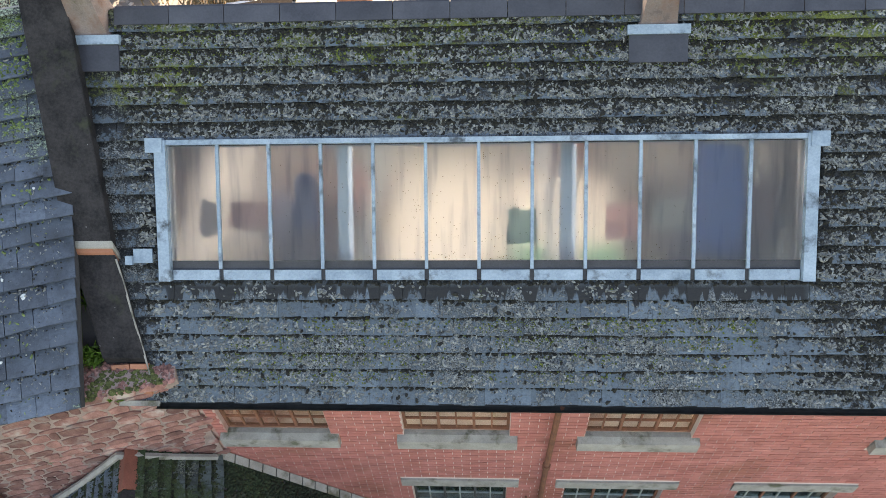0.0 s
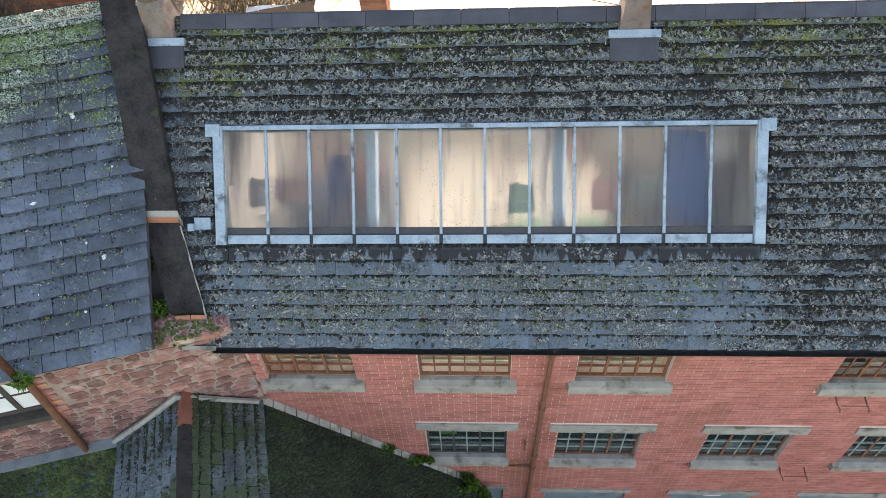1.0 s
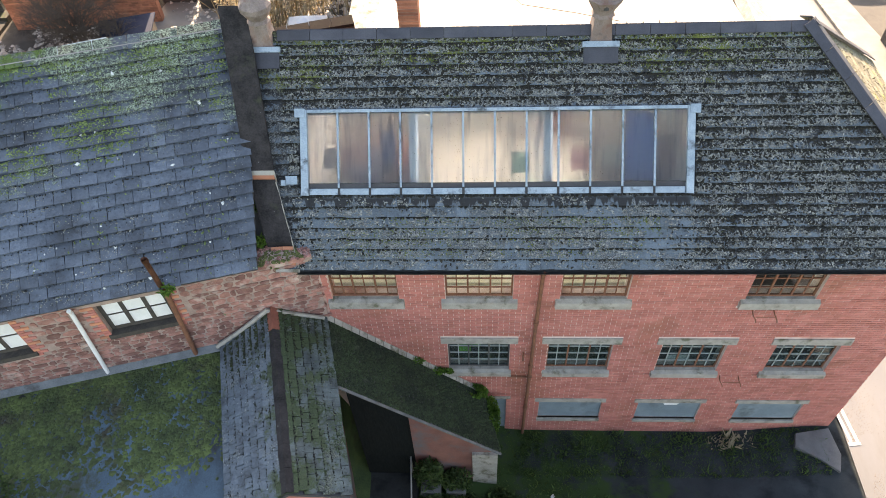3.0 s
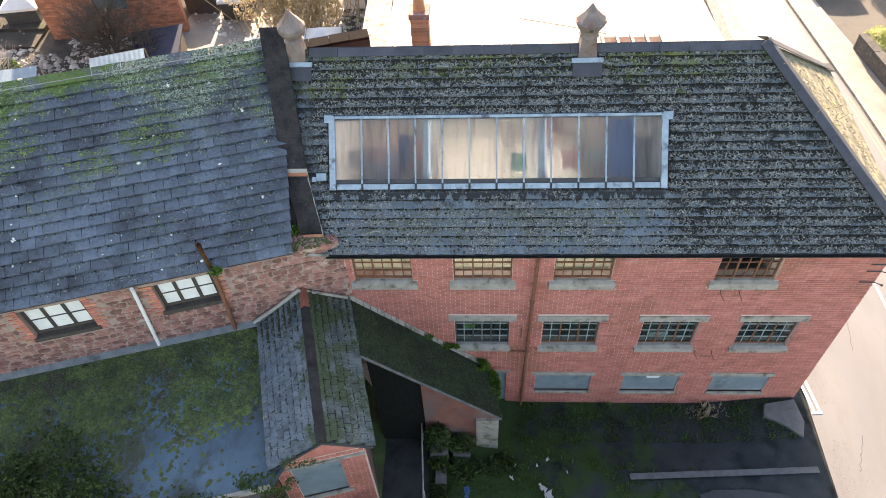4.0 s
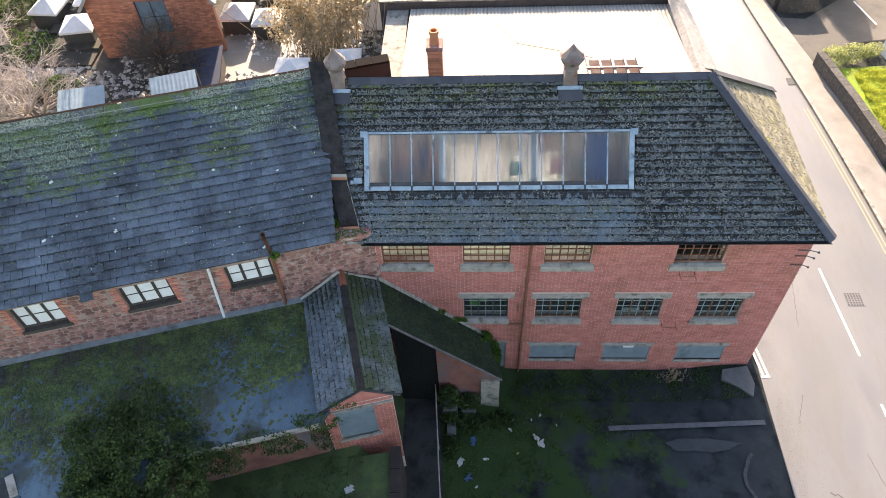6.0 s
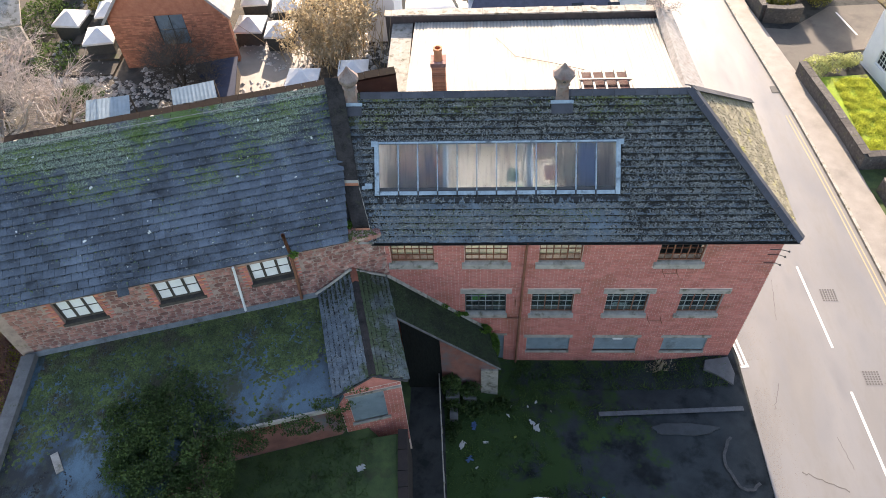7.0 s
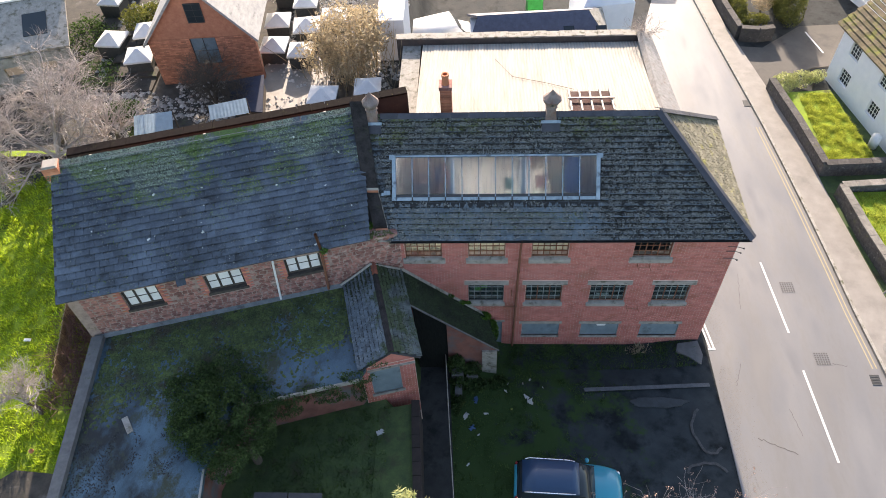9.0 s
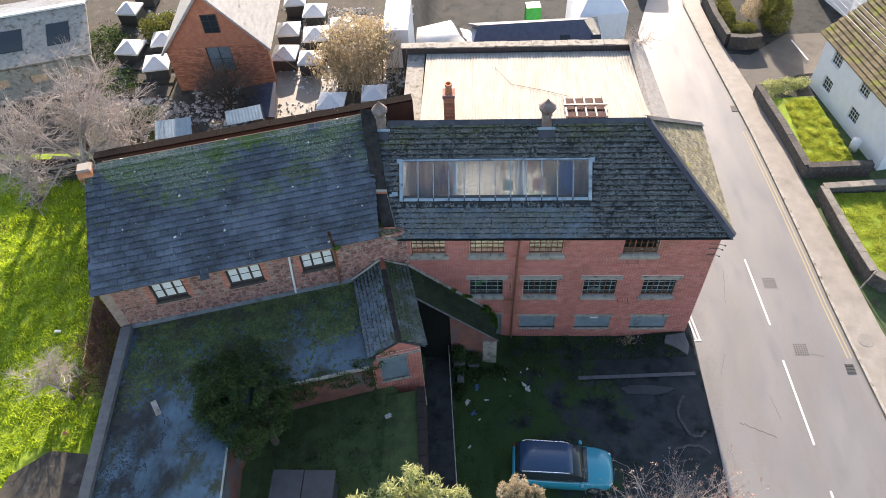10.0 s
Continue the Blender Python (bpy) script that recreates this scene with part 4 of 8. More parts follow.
part("upstand", bm, material("grey_felt", (0.075, 0.085, 0.09), (0.21, 0.225, 0.23), 3, 0.8, 50, 0.4, dirt=(0.06, 0.06, 0.055), dirt_scale=2.5, dirt_at=0.56), annex, "pale grey felt upstand along the wall foot")

# ---- porch with slate roof, and the covered stair ----
porch = thing("porch_building", "small brick porch block with a slate pitched roof", "building", (-12.5, -2.3, 2.3))
PR0, PR1 = Vector((-13.07, -0.22, 5.58)), Vector((-12.09, -4.08, 5.58))
pd = (PR1 - PR0).normalized()
pc = Vector((-pd.y, pd.x, 0))  # towards the factory side


def porch_point(along, across, z):
    return PR0 + pd * along + pc * across + Vector((0, 0, z - 5.58))


PL = (PR1 - PR0).length
bm = bmesh.new()
slab(bm, (porch_point(-0.2, 0, 5.56), porch_point(PL, 0, 5.56), porch_point(PL, 0.97, 4.86), porch_point(0.02, 0.97, 4.86)), 0.07)
porch_roof_r = part("roof_slope", bm, BITUMEN, porch, "slate slope beside the stair")
bm = bmesh.new()
slab(bm, (porch_point(PL, 0, 5.56), porch_point(-0.2, 0, 5.56), porch_point(0.1, -1.2, 4.8), porch_point(PL, -1.2, 4.8)), 0.07)
porch_roof_l = part("roof_slope", bm, BITUMEN, porch, "slate slope running down to the flat roof")
bm = bmesh.new()
pf = frame_of(porch_point(PL - 0.14, 0, 0), pc, (0, 0, 1))
wall_mesh(bm, pf, -1.15, 0.75, 0.0, 4.7, [(-0.85, 0.2, 2.8, 4.42)], 0.25)
porch_wall = part("gable_wall", bm, MORTAR, porch, "orange-red brick gable wall")
bm = bmesh.new()
va = [bm.verts.new(pf @ Vector(p)) for p in ((-1.15, 0, 4.702), (0.75, 0, 4.702), (0.75, 0, 4.92), (0, 0, 5.46))]
vb = [bm.verts.new(pf @ Vector(p)) for p in ((-1.15, 0.2, 4.702), (0.75, 0.2, 4.702), (0.75, 0.2, 4.92), (0, 0.2, 5.46))]
bm.faces.new(va)
bm.faces.new(vb[::-1])
for i in range(4):
    bm.faces.new((va[(i + 1) % 4], va[i], vb[i], vb[(i + 1) % 4]))
part("gable_peak", bm, BRICK, porch, "orange-red brick gable peak")
bm = bmesh.new()
box(bm, (-0.85, 0.03, 2.8), (0.2, 0.07, 4.42), pf)
part("window_board", bm, GREY_BOARD, porch, "grey boarded window")
bm = bmesh.new()
box(bm, (-0.92, -0.05, 4.42), (0.76, 0.03, 4.49), pf)
part("lintel", bm, CONCRETE, porch)
bm = bmesh.new()
box(bm, (-0.92, -0.06, 2.7), (0.28, 0.03, 2.8), pf)
part("sill", bm, CONCRETE, porch)
bm = bmesh.new()
sf = frame_of(porch_point(PL - 0.4, 0.45, 0), -pd, (0, 0, 1))
box(bm, (0, -0.25, 0.0), (PL - 0.6, 0.0, 4.86), sf)
part("side_wall", bm, bpy.data.materials["shaded_brick"], porch, "brick side wall along the path, darkened for the eave's shade")
RIDGE_CLAY = material("dark_ridge_clay", (0.17, 0.055, 0.036), (0.30, 0.105, 0.07), 5, 0.85, 70, 0.4)
for i in range(9):
    bm = bmesh.new()
    a0, a1 = (PL * i / 9 + (0.2 if i == 1 else 0.0), PL * (i + 0.985) / 9) if i else (-0.15, PL / 9 + 0.19)
    lift = 0.03 if i == 0 else 0.0
    slab(bm, (porch_point(a0, 0, 5.66 + lift), porch_point(a1, 0, 5.66 + lift), porch_point(a1, 0.12, 5.56), porch_point(a0, 0.12, 5.56)), 0.02)
    slab(bm, (porch_point(a1, 0, 5.66 + lift), porch_point(a0, 0, 5.66 + lift), porch_point(a0, -0.12, 5.56), porch_point(a1, -0.12, 5.56)), 0.02)
    part("ridge_tile", bm, RIDGE_CLAY if i == 0 else COPING, porch_roof_r)

bm = bmesh.new()
tube(bm, [porch_point(0.22, -1.3, 4.84), porch_point(0.2, -0.7, 5.22), porch_point(0.17, -0.1, 5.66), porch_point(0.17, 0.5, 5.3), porch_point(0.14, 0.95, 4.98)], [0.055, 0.05, 0.055, 0.045, 0.045], 6)
part("mortar_fillet", bm, CONCRETE, porch, "pale mortar fillet against the wall")
stair = thing("stair_cover", "mossy lean-to roof sloping down over an outside stair", "lean-to", (-10, -0.9, 0))
bm = bmesh.new()
A, B, C, D = (-11.68, -1.62, 4.86), (-8.40, -1.57, 1.68), (-8.79, -0.02, 1.68), (-12.09, -0.02, 4.86)
slab(bm, (A, B, C, D), 0.1)
stair_roof = part("roof", bm, BITUMEN, stair, "thick moss over old slates")
bm = bmesh.new()
tube(bm, [Vector(A) + Vector((0.02, -0.04, -0.02)), Vector(B) + Vector((0, -0.04, -0.02))], 0.034)
part("gutter", bm, bpy.data.materials["dirty_concrete"], stair, "pale flaking gutter")
bm = bmesh.new()
lo = [(-10.4, -0.8), (-8.5, -0.8), (-8.5, 1.6), (-10.4, 3.42)]
va = [[bm.verts.new((x, y, z)) for x, z in lo] for y in (-1.5, -1.3)]
bm.faces.new(va[0])
bm.faces.new(va[1][::-1])
for i in range(4):
    bm.faces.new((va[0][(i + 1) % 4], va[0][i], va[1][i], va[1][(i + 1) % 4]))
part("side_wall", bm, bpy.data.materials["shaded_brick"], stair, "brick wall under the lean-to, darkened for its shade")
# near-black panel added for the deep shade between porch and stair
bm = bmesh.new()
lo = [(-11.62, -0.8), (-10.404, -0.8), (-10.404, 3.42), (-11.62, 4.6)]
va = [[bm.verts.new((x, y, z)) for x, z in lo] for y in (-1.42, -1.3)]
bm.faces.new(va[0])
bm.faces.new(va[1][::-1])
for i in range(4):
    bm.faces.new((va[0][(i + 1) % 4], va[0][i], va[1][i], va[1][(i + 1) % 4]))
part("enclosure_boarding", bm, material("shade_black", (0.006, 0.008, 0.008), (0.020, 0.023, 0.022), 5, 0.95, 60, 0.4, spec=0.1, grain=(6, 6, 1)), stair, "near-black panel added for the shade under the lean-to")
TOP = Vector((-13.0, -0.02, 5.52))
for i in range(26):
    bm = bmesh.new()
    q0, q1, k, n = (TOP, Vector(D), i, 5) if i < 5 else (Vector(D), Vector(C), i - 5, 21)
    p0, p1 = q0.lerp(q1, (k + 0.06) / n), q0.lerp(q1, (k + 0.98) / n)
    slab(bm, [p0 + Vector((0, -0.1, 0.07)), p1 + Vector((0, -0.1, 0.07)), p1 + Vector((0, 0, 0.13)), p0 + Vector((0, 0, 0.13))], 0.05)
    part("flashing_step", bm, CONCRETE, stair, "stepped pale mortar flashing")

# ---- the corrugated shed behind the factory ----
shed = thing("corrugated_shed", "large shed with a sun-bleached corrugated sheet roof", "building", (-7, 10, 0))
bm = bmesh.new()
C0, C1, Y0, Y1, ZA, ZB = -11.9, -1.3, 6.4, 13.9, 5.95, 5.0
n = int((C1 - C0) / 0.0365)
rows = []
for i in range(n + 1):
    x = C0 + (C1 - C0) * i / n
    h = 0.022 * math.sin(2 * math.pi * i / 4)
    rows.append((bm.verts.new((x, Y0, ZA + h)), bm.verts.new((x, Y1, ZB + h))))
for a, b in zip(rows, rows[1:]):
    bm.faces.new((a[0], b[0], b[1], a[1]))
part("roof", bm, CORRUGATED, shed, "pale corrugated sheets")
bm = bmesh.new()
box(bm, (-12.9, 6.4, -0.2), (-12.0, 14.0, 4.9))
part("left_wall", bm, CONCRETE, shed)
# parapet colour darkened for the shade on its near face
bm = bmesh.new()
box(bm, (-13.2, 14.0, -0.2), (-0.9, 14.35, 5.28))
back_parapet = part("back_parapet", bm, material("shaded_parapet", (0.045, 0.04, 0.036), (0.12, 0.105, 0.095), 3, 0.95, 60, 0.5, moss=(0.08, 0.08, 0.05)), shed, "stone back parapet coloured dark for its shaded face")
for i in range(20):
    bm = bmesh.new()
    box(bm, (-13.25 + 0.62 * i, 13.95, 5.283), (-12.64 + 0.62 * i, 14.4, 5.34 + 0.015 * (i % 3)))
    part("coping_stone", bm, CONCRETE, back_parapet)
bm = bmesh.new()
slab(bm, ((-1.3, 6.9, 5.9), (-0.2, 6.9, 5.2), (-0.75, 14.4, 5.2), (-1.3, 14.4, 5.55)), 0.3)
box(bm, (-1.25, 6.9, -0.2), (-0.75, 14.3, 5.1))
part("right_wall", bm, STONE, shed, "lichened stone side wall")

# ---- brick house with a gable ----
house = thing("brick_house", "orange brick house with a steep gable end", "house", (-23, 17, 2.5))
HF = frame_of((-25.75, 14.0, 2.6), (5.35, 0.35, 0), (0, 0, 1))
HW, HE, HA = 5.35, 2.9, 5.9
bm = bmesh.new()
hh = [(2.1, 3.4, 1.3, 2.85), (2.38, 3.2, 3.75, 4.8)]
wall_mesh(bm, HF, 0, HW, -0.5, HE, [hh[0]], 0.3)
va = [bm.verts.new(HF @ Vector(p)) for p in ((0, 0, HE), (HW, 0, HE), (HW / 2, 0, HA + 0.2))]
bm.faces.new(va)
part("gable_wall", bm, ORANGE_BRICK, house, "orange brick gable wall")
# pale slate with the sun's glare mixed into its colour
GLARE_SLATE = material("glare_slate", (0.26, 0.26, 0.25), (0.46, 0.45, 0.43), 2, 0.6, 60, 0.3, dirt=(0.15, 0.15, 0.145), dirt_scale=1.5, dirt_at=0.58, grain=(1, 1, 3))
for s in (0, 1):
    bm = bmesh.new()
    ex = -0.25 if s == 0 else HW + 0.25
    q = [HF @ Vector(p) for p in ((HW / 2, -0.25, HA + 0.3), (ex, -0.25, HE - 0.2), (ex, 9, HE - 0.2), (HW / 2, 9, HA + 0.3))]
    slab(bm, q if s == 1 else q[::-1], 0.12)
    bmesh.ops.recalc_face_normals(bm, faces=bm.faces[:])
    part("roof_slope", bm, GLARE_SLATE, house, "roof slope coloured pale for the sun's glare")
window(house, HF, 2.38, 3.2, 3.75, 4.8, 2, 3, STEEL_DARK, back=-0.06, pane=DARK_GLASS, lights=1)
window(house, HF, *hh[0], 2, 2, STEEL_DARK, back=0.06, pane=GREY_BOARD, lights=2)

# ---- white cottage across the street ----
cottage = thing("white_cottage", "white rendered cottage with a mossy tiled roof", "house", (13, 13, 0))
CF = frame_of((10.32, 17.33, 0.0), (1.43, -7.15, 0), (0, 0, 1))
ch = [(1.0, 1.85, 0.6, 1.42), (3.8, 4.62, 0.65, 1.45), (0.95, 1.8, 2.25, 3.0), (3.7, 4.55, 2.35, 3.05)]
bm = bmesh.new()
wall_mesh(bm, CF, 0, 7.42, -0.3, 3.4, ch, 0.3)
part("front_wall", bm, WHITE_RENDER, cottage)
bm = bmesh.new()
box(bm, (0, 0.305, -0.3), (0.3, 6, 3.4), CF)
part("end_wall", bm, WHITE_RENDER, cottage)
bm = bmesh.new()
box(bm, (7.12, 0.305, -0.3), (7.42, 6, 3.4), CF)
part("end_wall", bm, WHITE_RENDER, cottage)
bm = bmesh.new()
slab(bm, [CF @ Vector(p) for p in ((-0.4, -0.3, 3.3), (7.7, -0.3, 3.3), (7.7, 3.2, 6.1), (-0.4, 3.2, 6.1))], 0.12)
cottage_roof = part("roof_slope", bm, MOSS_TILE, cottage, "mossy brown tiles")
bm = bmesh.new()
slab(bm, [CF @ Vector(p) for p in ((7.7, 6.6, 3.3), (-0.4, 6.6, 3.3), (-0.4, 3.2, 6.1), (7.7, 3.2, 6.1))], 0.12)
part("roof_slope", bm, MOSS_TILE, cottage, "mossy brown tiles")
for h in ch:
    window(cottage, CF, *h, 4, 3, WHITE_PAINT, back=0.08, pane=DARK_GLASS, lights=2)

# ---- things on the roofs ----


def vent(x, round_head):
    v = thing("ridge_ventilator", "weathered stone ridge ventilator with pointed cap" if not round_head else "weathered stone ridge ventilator with rounded head", "ventilator", (x, 2.95, 9.4), "ridge ventilators")
    bm = bmesh.new()
    lathe(bm, (x, 2.95, 0), [(0.30, 9.2), (0.30, 9.62), (0.27, 9.66), (0.235, 9.9), (0.22, 10.08)], 4, True)
    part("pedestal", bm, VENT_STONE, v)
    bm = bmesh.new()
    if round_head:
        lathe(bm, (x, 2.95, 0), [(0.22, 10.083), (0.17, 10.14), (0.22, 10.2), (0.29, 10.32), (0.30, 10.42), (0.23, 10.5)], 12)
    else:
        lathe(bm, (x, 2.95, 0), [(0.22, 10.083), (0.185, 10.14), (0.21, 10.2), (0.29, 10.34), (0.34, 10.44), (0.29, 10.47)], 8, True)
    part("head", bm, VENT_STONE, v)
    bm = bmesh.new()
    lathe(bm, (x, 2.95, 0), [(0.24 if round_head else 0.3, 10.503 if round_head else 10.473), (0.12, 10.64), (0.012, 10.8)], 8)
    part("cap", bm, VENT_STONE, v, "grey pointed stone cap")
    bm = bmesh.new()
    lathe(bm, (x, 2.72, 0), [(0.055, 10.3), (0.06, 10.38)], 8)
    part("opening", bm, BITUMEN, v, "blackened vent hole")
    bm = bmesh.new()
    sc = (2.95 - 0.215 - EY) * 1.4142
    on_slope(bm, x - 0.33, x + 0.33, 0.07, 0.13, sc - 0.01, sc + 0.09)
    part("flashing", bm, LEAD, v, "pale lead flashing")
    bm = bmesh.new()
    on_slope(bm, x - 0.31, x + 0.31, 0.075, 0.105, sc - 0.3, sc - 0.012)
    part("apron", bm, DARK_LEAD, v, "dark lead apron")


vent(-12.87, True)
vent(-6.66, False)

chimney = thing("chimney", "slim red brick chimney with a terracotta pot", "chimney", (-10.4, 5.5, 6.9))
bm = bmesh.new()
box(bm, (-10.61, 5.29, 6.85), (-10.19, 5.71, 9.0))
stack = part("shaft", bm, MORTAR, chimney, "red brick stack")
for i in range(28):
    z = 6.9 + 0.075 * i
    bm = bmesh.new()
    j = rnd.uniform(-0.004, 0.004)
    box(bm, (-10.62 + j, 5.28 + j, z), (-10.18 + j, 5.72 + j, z + 0.066))
    part("brick_course", bm, ORANGE_BRICK, stack)
bm = bmesh.new()
box(bm, (-10.65, 5.25, 9.0), (-10.15, 5.75, 9.14), taper=0.0)
part("cap_course", bm, RUBBLE, chimney, "mossy mortar cap")
bm = bmesh.new()
lathe(bm, (-10.4, 5.5, 0), [(0.15, 9.14), (0.12, 9.45), (0.145, 9.47), (0.145, 9.58), (0.10, 9.58), (0.09, 9.3)], 14)
part("pot", bm, TERRACOTTA, chimney, "terracotta pot")

stub = thing("wing_chimney", "short orange brick chimney stub with a pale mortar cap", "chimney", (-23.2, 0.55, 9.4))
qs = wf @ Vector((-8.3, W_RIDGE_V, 0))
bm = bmesh.new()
box(bm, (-0.25, -0.23, 9.3), (0.25, 0.23, 9.923), Matrix.Translation(qs) @ pose(0, 0, 0, 0, 0, 15))
stub_shaft = part("shaft", bm, MORTAR, stub)
for i in range(7):
    bm = bmesh.new()
    box(bm, (-0.26, -0.24, 9.4 + 0.075 * i), (0.26, 0.24, 9.466 + 0.075 * i), Matrix.Translation(qs) @ pose(0, 0, 0, 0, 0, 15))
    part("brick_course", bm, ORANGE_BRICK, stub_shaft)
bm = bmesh.new()
box(bm, (-0.25, -0.23, 9.925), (0.25, 0.23, 9.985), Matrix.Translation(qs) @ pose(0, 0, 0, 0, 0, 15), 0.16)
part("cap", bm, PAVING, stub, "pale worn mortar cap")

bm = bmesh.new()
tube(bm, [(-14.62, -0.9, 7.05), (-14.66, -0.87, 7.45), (-14.69, -0.85, 7.82)], 0.05, 10, False)
tube(bm, [(-14.685, -0.852, 7.78), (-14.692, -0.848, 7.86)], 0.06, 10, False)
bmesh.ops.solidify(bm, geom=bm.faces[:], thickness=0.012)
solo("vent_pipe", bm, RUST, "rusty iron soil pipe leaning on the slate eaves", "pipe", smooth=True)

for u in (-3.18, 1.0, -7.0):
    q = wf @ Vector((u, W_RIDGE_V + 0.12, W_RIDGE_Z))
    bm = bmesh.new()
    box(bm, (-0.05, -0.03, -0.15), (0.05, 0.03, 0.17), Matrix.Translation(q) @ pose(0, 0, 0, -20, 0, 15))
    solo("ridge_bracket", bm, CONCRETE, "small pale bracket behind the wing ridge", "bracket", "ridge brackets")

for k, (u, s) in enumerate(((-5.05, 0.12), (-4.72, 0.28), (-4.9, 0.05))):
    bm = bmesh.new()
    box(bm, (u, -0.055, s), (u + 0.32, -0.04, s + 0.38), wing_slope @ pose(0, 0, 0, 0, 4 * k - 4, 0))
    solo("slipped_slate", bm, SLATE_WING, "slipped blue slate lying on the wing roof", "slate", "slipped slates")

# iron brackets and stays on the factory wall
for x, z in ((-3.35, 5.12), (-3.35, 2.47)):
    bm = bmesh.new()
    tube(bm, [(x, 0.0, z), (x - 0.02, -0.14, z), (x + 0.03, -0.2, z - 0.07), (x + 0.06, -0.2, z - 0.16)], 0.012, 6)
    tube(bm, [(x + 0.02, -0.19, z + 0.02), (x + 0.42, -0.19, z + 0.02)], 0.008, 6)
    tube(bm, [(x + 0.42, 0.0, z), (x + 0.41, -0.14, z), (x + 0.45, -0.2, z - 0.07), (x + 0.48, -0.2, z - 0.16)], 0.012, 6)
    part("iron_bracket", bm, RUST, factory, "rusty bent wall bracket")
for z, L in ((6.1, 0.34), (5.85, 0.26), (5.45, 0.22)):
    bm = bmesh.new()
    tube(bm, [(-0.35, -0.03, z + 0.01), (0.0, -0.035, z), (L * 0.6, -0.09, z - 0.02)], 0.012, 6)
    lathe(bm, (L * 0.6, -0.09, z - 0.05), [(0.02, 0), (0.035, 0.02), (0.02, 0.06)], 8)
    part("cable_stay", bm, STEEL_DARK, factory, "old cable stay at the corner")
bm = bmesh.new()
tube(bm, [(-8.2, -0.04, 2.43), (-7.7, -0.05, 2.43)], 0.018, 6)
part("branch_pipe", bm, RUST, factory, "thin rusty branch pipe")
bm = bmesh.new()
tube(bm, [(-7.9, -0.03, 3.5), (-7.9, -0.1, 3.5), (-7.9, -0.1, 3.25)], 0.02, 6)
part("waste_pipe", bm, RUST, factory, "short rusty pipe stub on the wall")
bm = bmesh.new()
box(bm, (-4.33, 0.04, 0.98), (-3.97, 0.048, 1.03), front)
box(bm, (-4.31, 0.04, 0.93), (-3.99, 0.048, 0.96), front)
solo("notice_strip", bm, WHITE_PAINT, "narrow white notice strip on a boarded window", "notice")

# bits behind the windows
for x, z, w, h, mat, nm, lab in ((-8.98, 3.2, 0.28, 0.42, "g", "green_sheet", "bright green sheet hanging inside a window"), (-9.22, 3.0, 0.3, 0.3, "g", "green_sheet", "bright green sheet hanging inside a window"), (-9.4, 3.55, 0.2, 0.1, "w", "white_dish", "white dish hung inside a window"), (-4.3, 2.66, 0.5, 0.2, "w", "white_bundle", "white crumpled bundle on an inside sill"), (-3.2, 6.05, 0.3, 0.2, "w", "white_dish", "white dish hung inside a window")):
    bm = bmesh.new()
    box(bm, (x - w / 2, 0.30, z), (x + w / 2, 0.33, z + h), front)
    bmesh.ops.bevel(bm, geom=bm.edges[:], offset=0.012, segments=1)
    m = material("green_sheet", (0.10, 0.42, 0.02), (0.2, 0.62, 0.06), 5, 0.7, 40, 0.2) if mat == "g" else WHITE_PAINT
    solo(nm, bm, m, lab, nm.split("_")[1], "things hung in windows")

# stored things on the top floor, seen as soft colours through the rooflight; cream blocks stand in for sunlit floor
STORED = (
    (-11.5, 4.4, 1.0, 0.9, 1.5, (0.20, 0.15, 0.14), "brown_rack", "brown storage rack on the top floor"),
    (-10.6, 4.6, 0.7, 0.6, 1.0, (0.30, 0.11, 0.10), "red_crate", "faded red crate on the top floor"),
    (-11.35, 2.9, 0.65, 0.8, 2.2, (0.02, 0.035, 0.09), "blue_locker", "dark blue locker on the top floor"),
    # added cream blocks: bright middle of the rooflight, sunlit floor behind the windows
    (-9.2, 4.0, 1.7, 2.6, 0.9, (0.74, 0.72, 0.66), "cream_table", "large cream block added to brighten the middle of the rooflight"),
    (-7.3, 4.0, 1.9, 2.0, 0.8, (0.74, 0.72, 0.66), "cream_table", "large cream block added to brighten the middle of the rooflight"),
    (-11.2, 0.95, 1.5, 1.0, 1.1, (0.86, 0.79, 0.62), "cream_bench", "cream block standing in for sunlit floor inside a top window"),
    (-8.9, 0.95, 1.5, 1.0, 1.1, (0.86, 0.79, 0.62), "cream_bench", "cream block standing in for sunlit floor inside a top window"),
    (-6.6, 0.95, 1.5, 1.0, 1.1, (0.86, 0.79, 0.62), "cream_bench", "cream block standing in for sunlit floor inside a top window"),
    (-7.9, 2.3, 0.5, 0.5, 1.9, (0.06, 0.24, 0.14), "green_bin", "green bin on the top floor"),
    (-7.05, 5.35, 0.5, 0.5, 1.9, (0.40, 0.15, 0.13), "red_crate", "faded red crate on the top floor"),
    (-6.9, 2.3, 0.5, 0.5, 1.9, (0.07, 0.25, 0.15), "green_bin", "green bin on the top floor"),
    (-5.05, 3.1, 0.9, 1.0, 2.2, (0.02, 0.035, 0.085), "blue_locker", "dark blue locker on the top floor"),
    (-4.4, 4.2, 0.5, 0.5, 1.4, (0.12, 0.07, 0.06), "brown_rack", "brown storage rack on the top floor"),
)
for x, y, w, d, h, c, nm, lab in STORED:
    bm = bmesh.new()
    box(bm, (x - w / 2, y - d / 2, 4.354), (x + w / 2, y + d / 2, 4.35 + h))
    bmesh.ops.bevel(bm, geom=bm.edges[:], offset=0.03, segments=2)
    solo(nm, bm, material(nm, tuple(0.8 * v for v in c), c, 4, 0.7, 40, 0.1), lab, nm.split("_")[1])
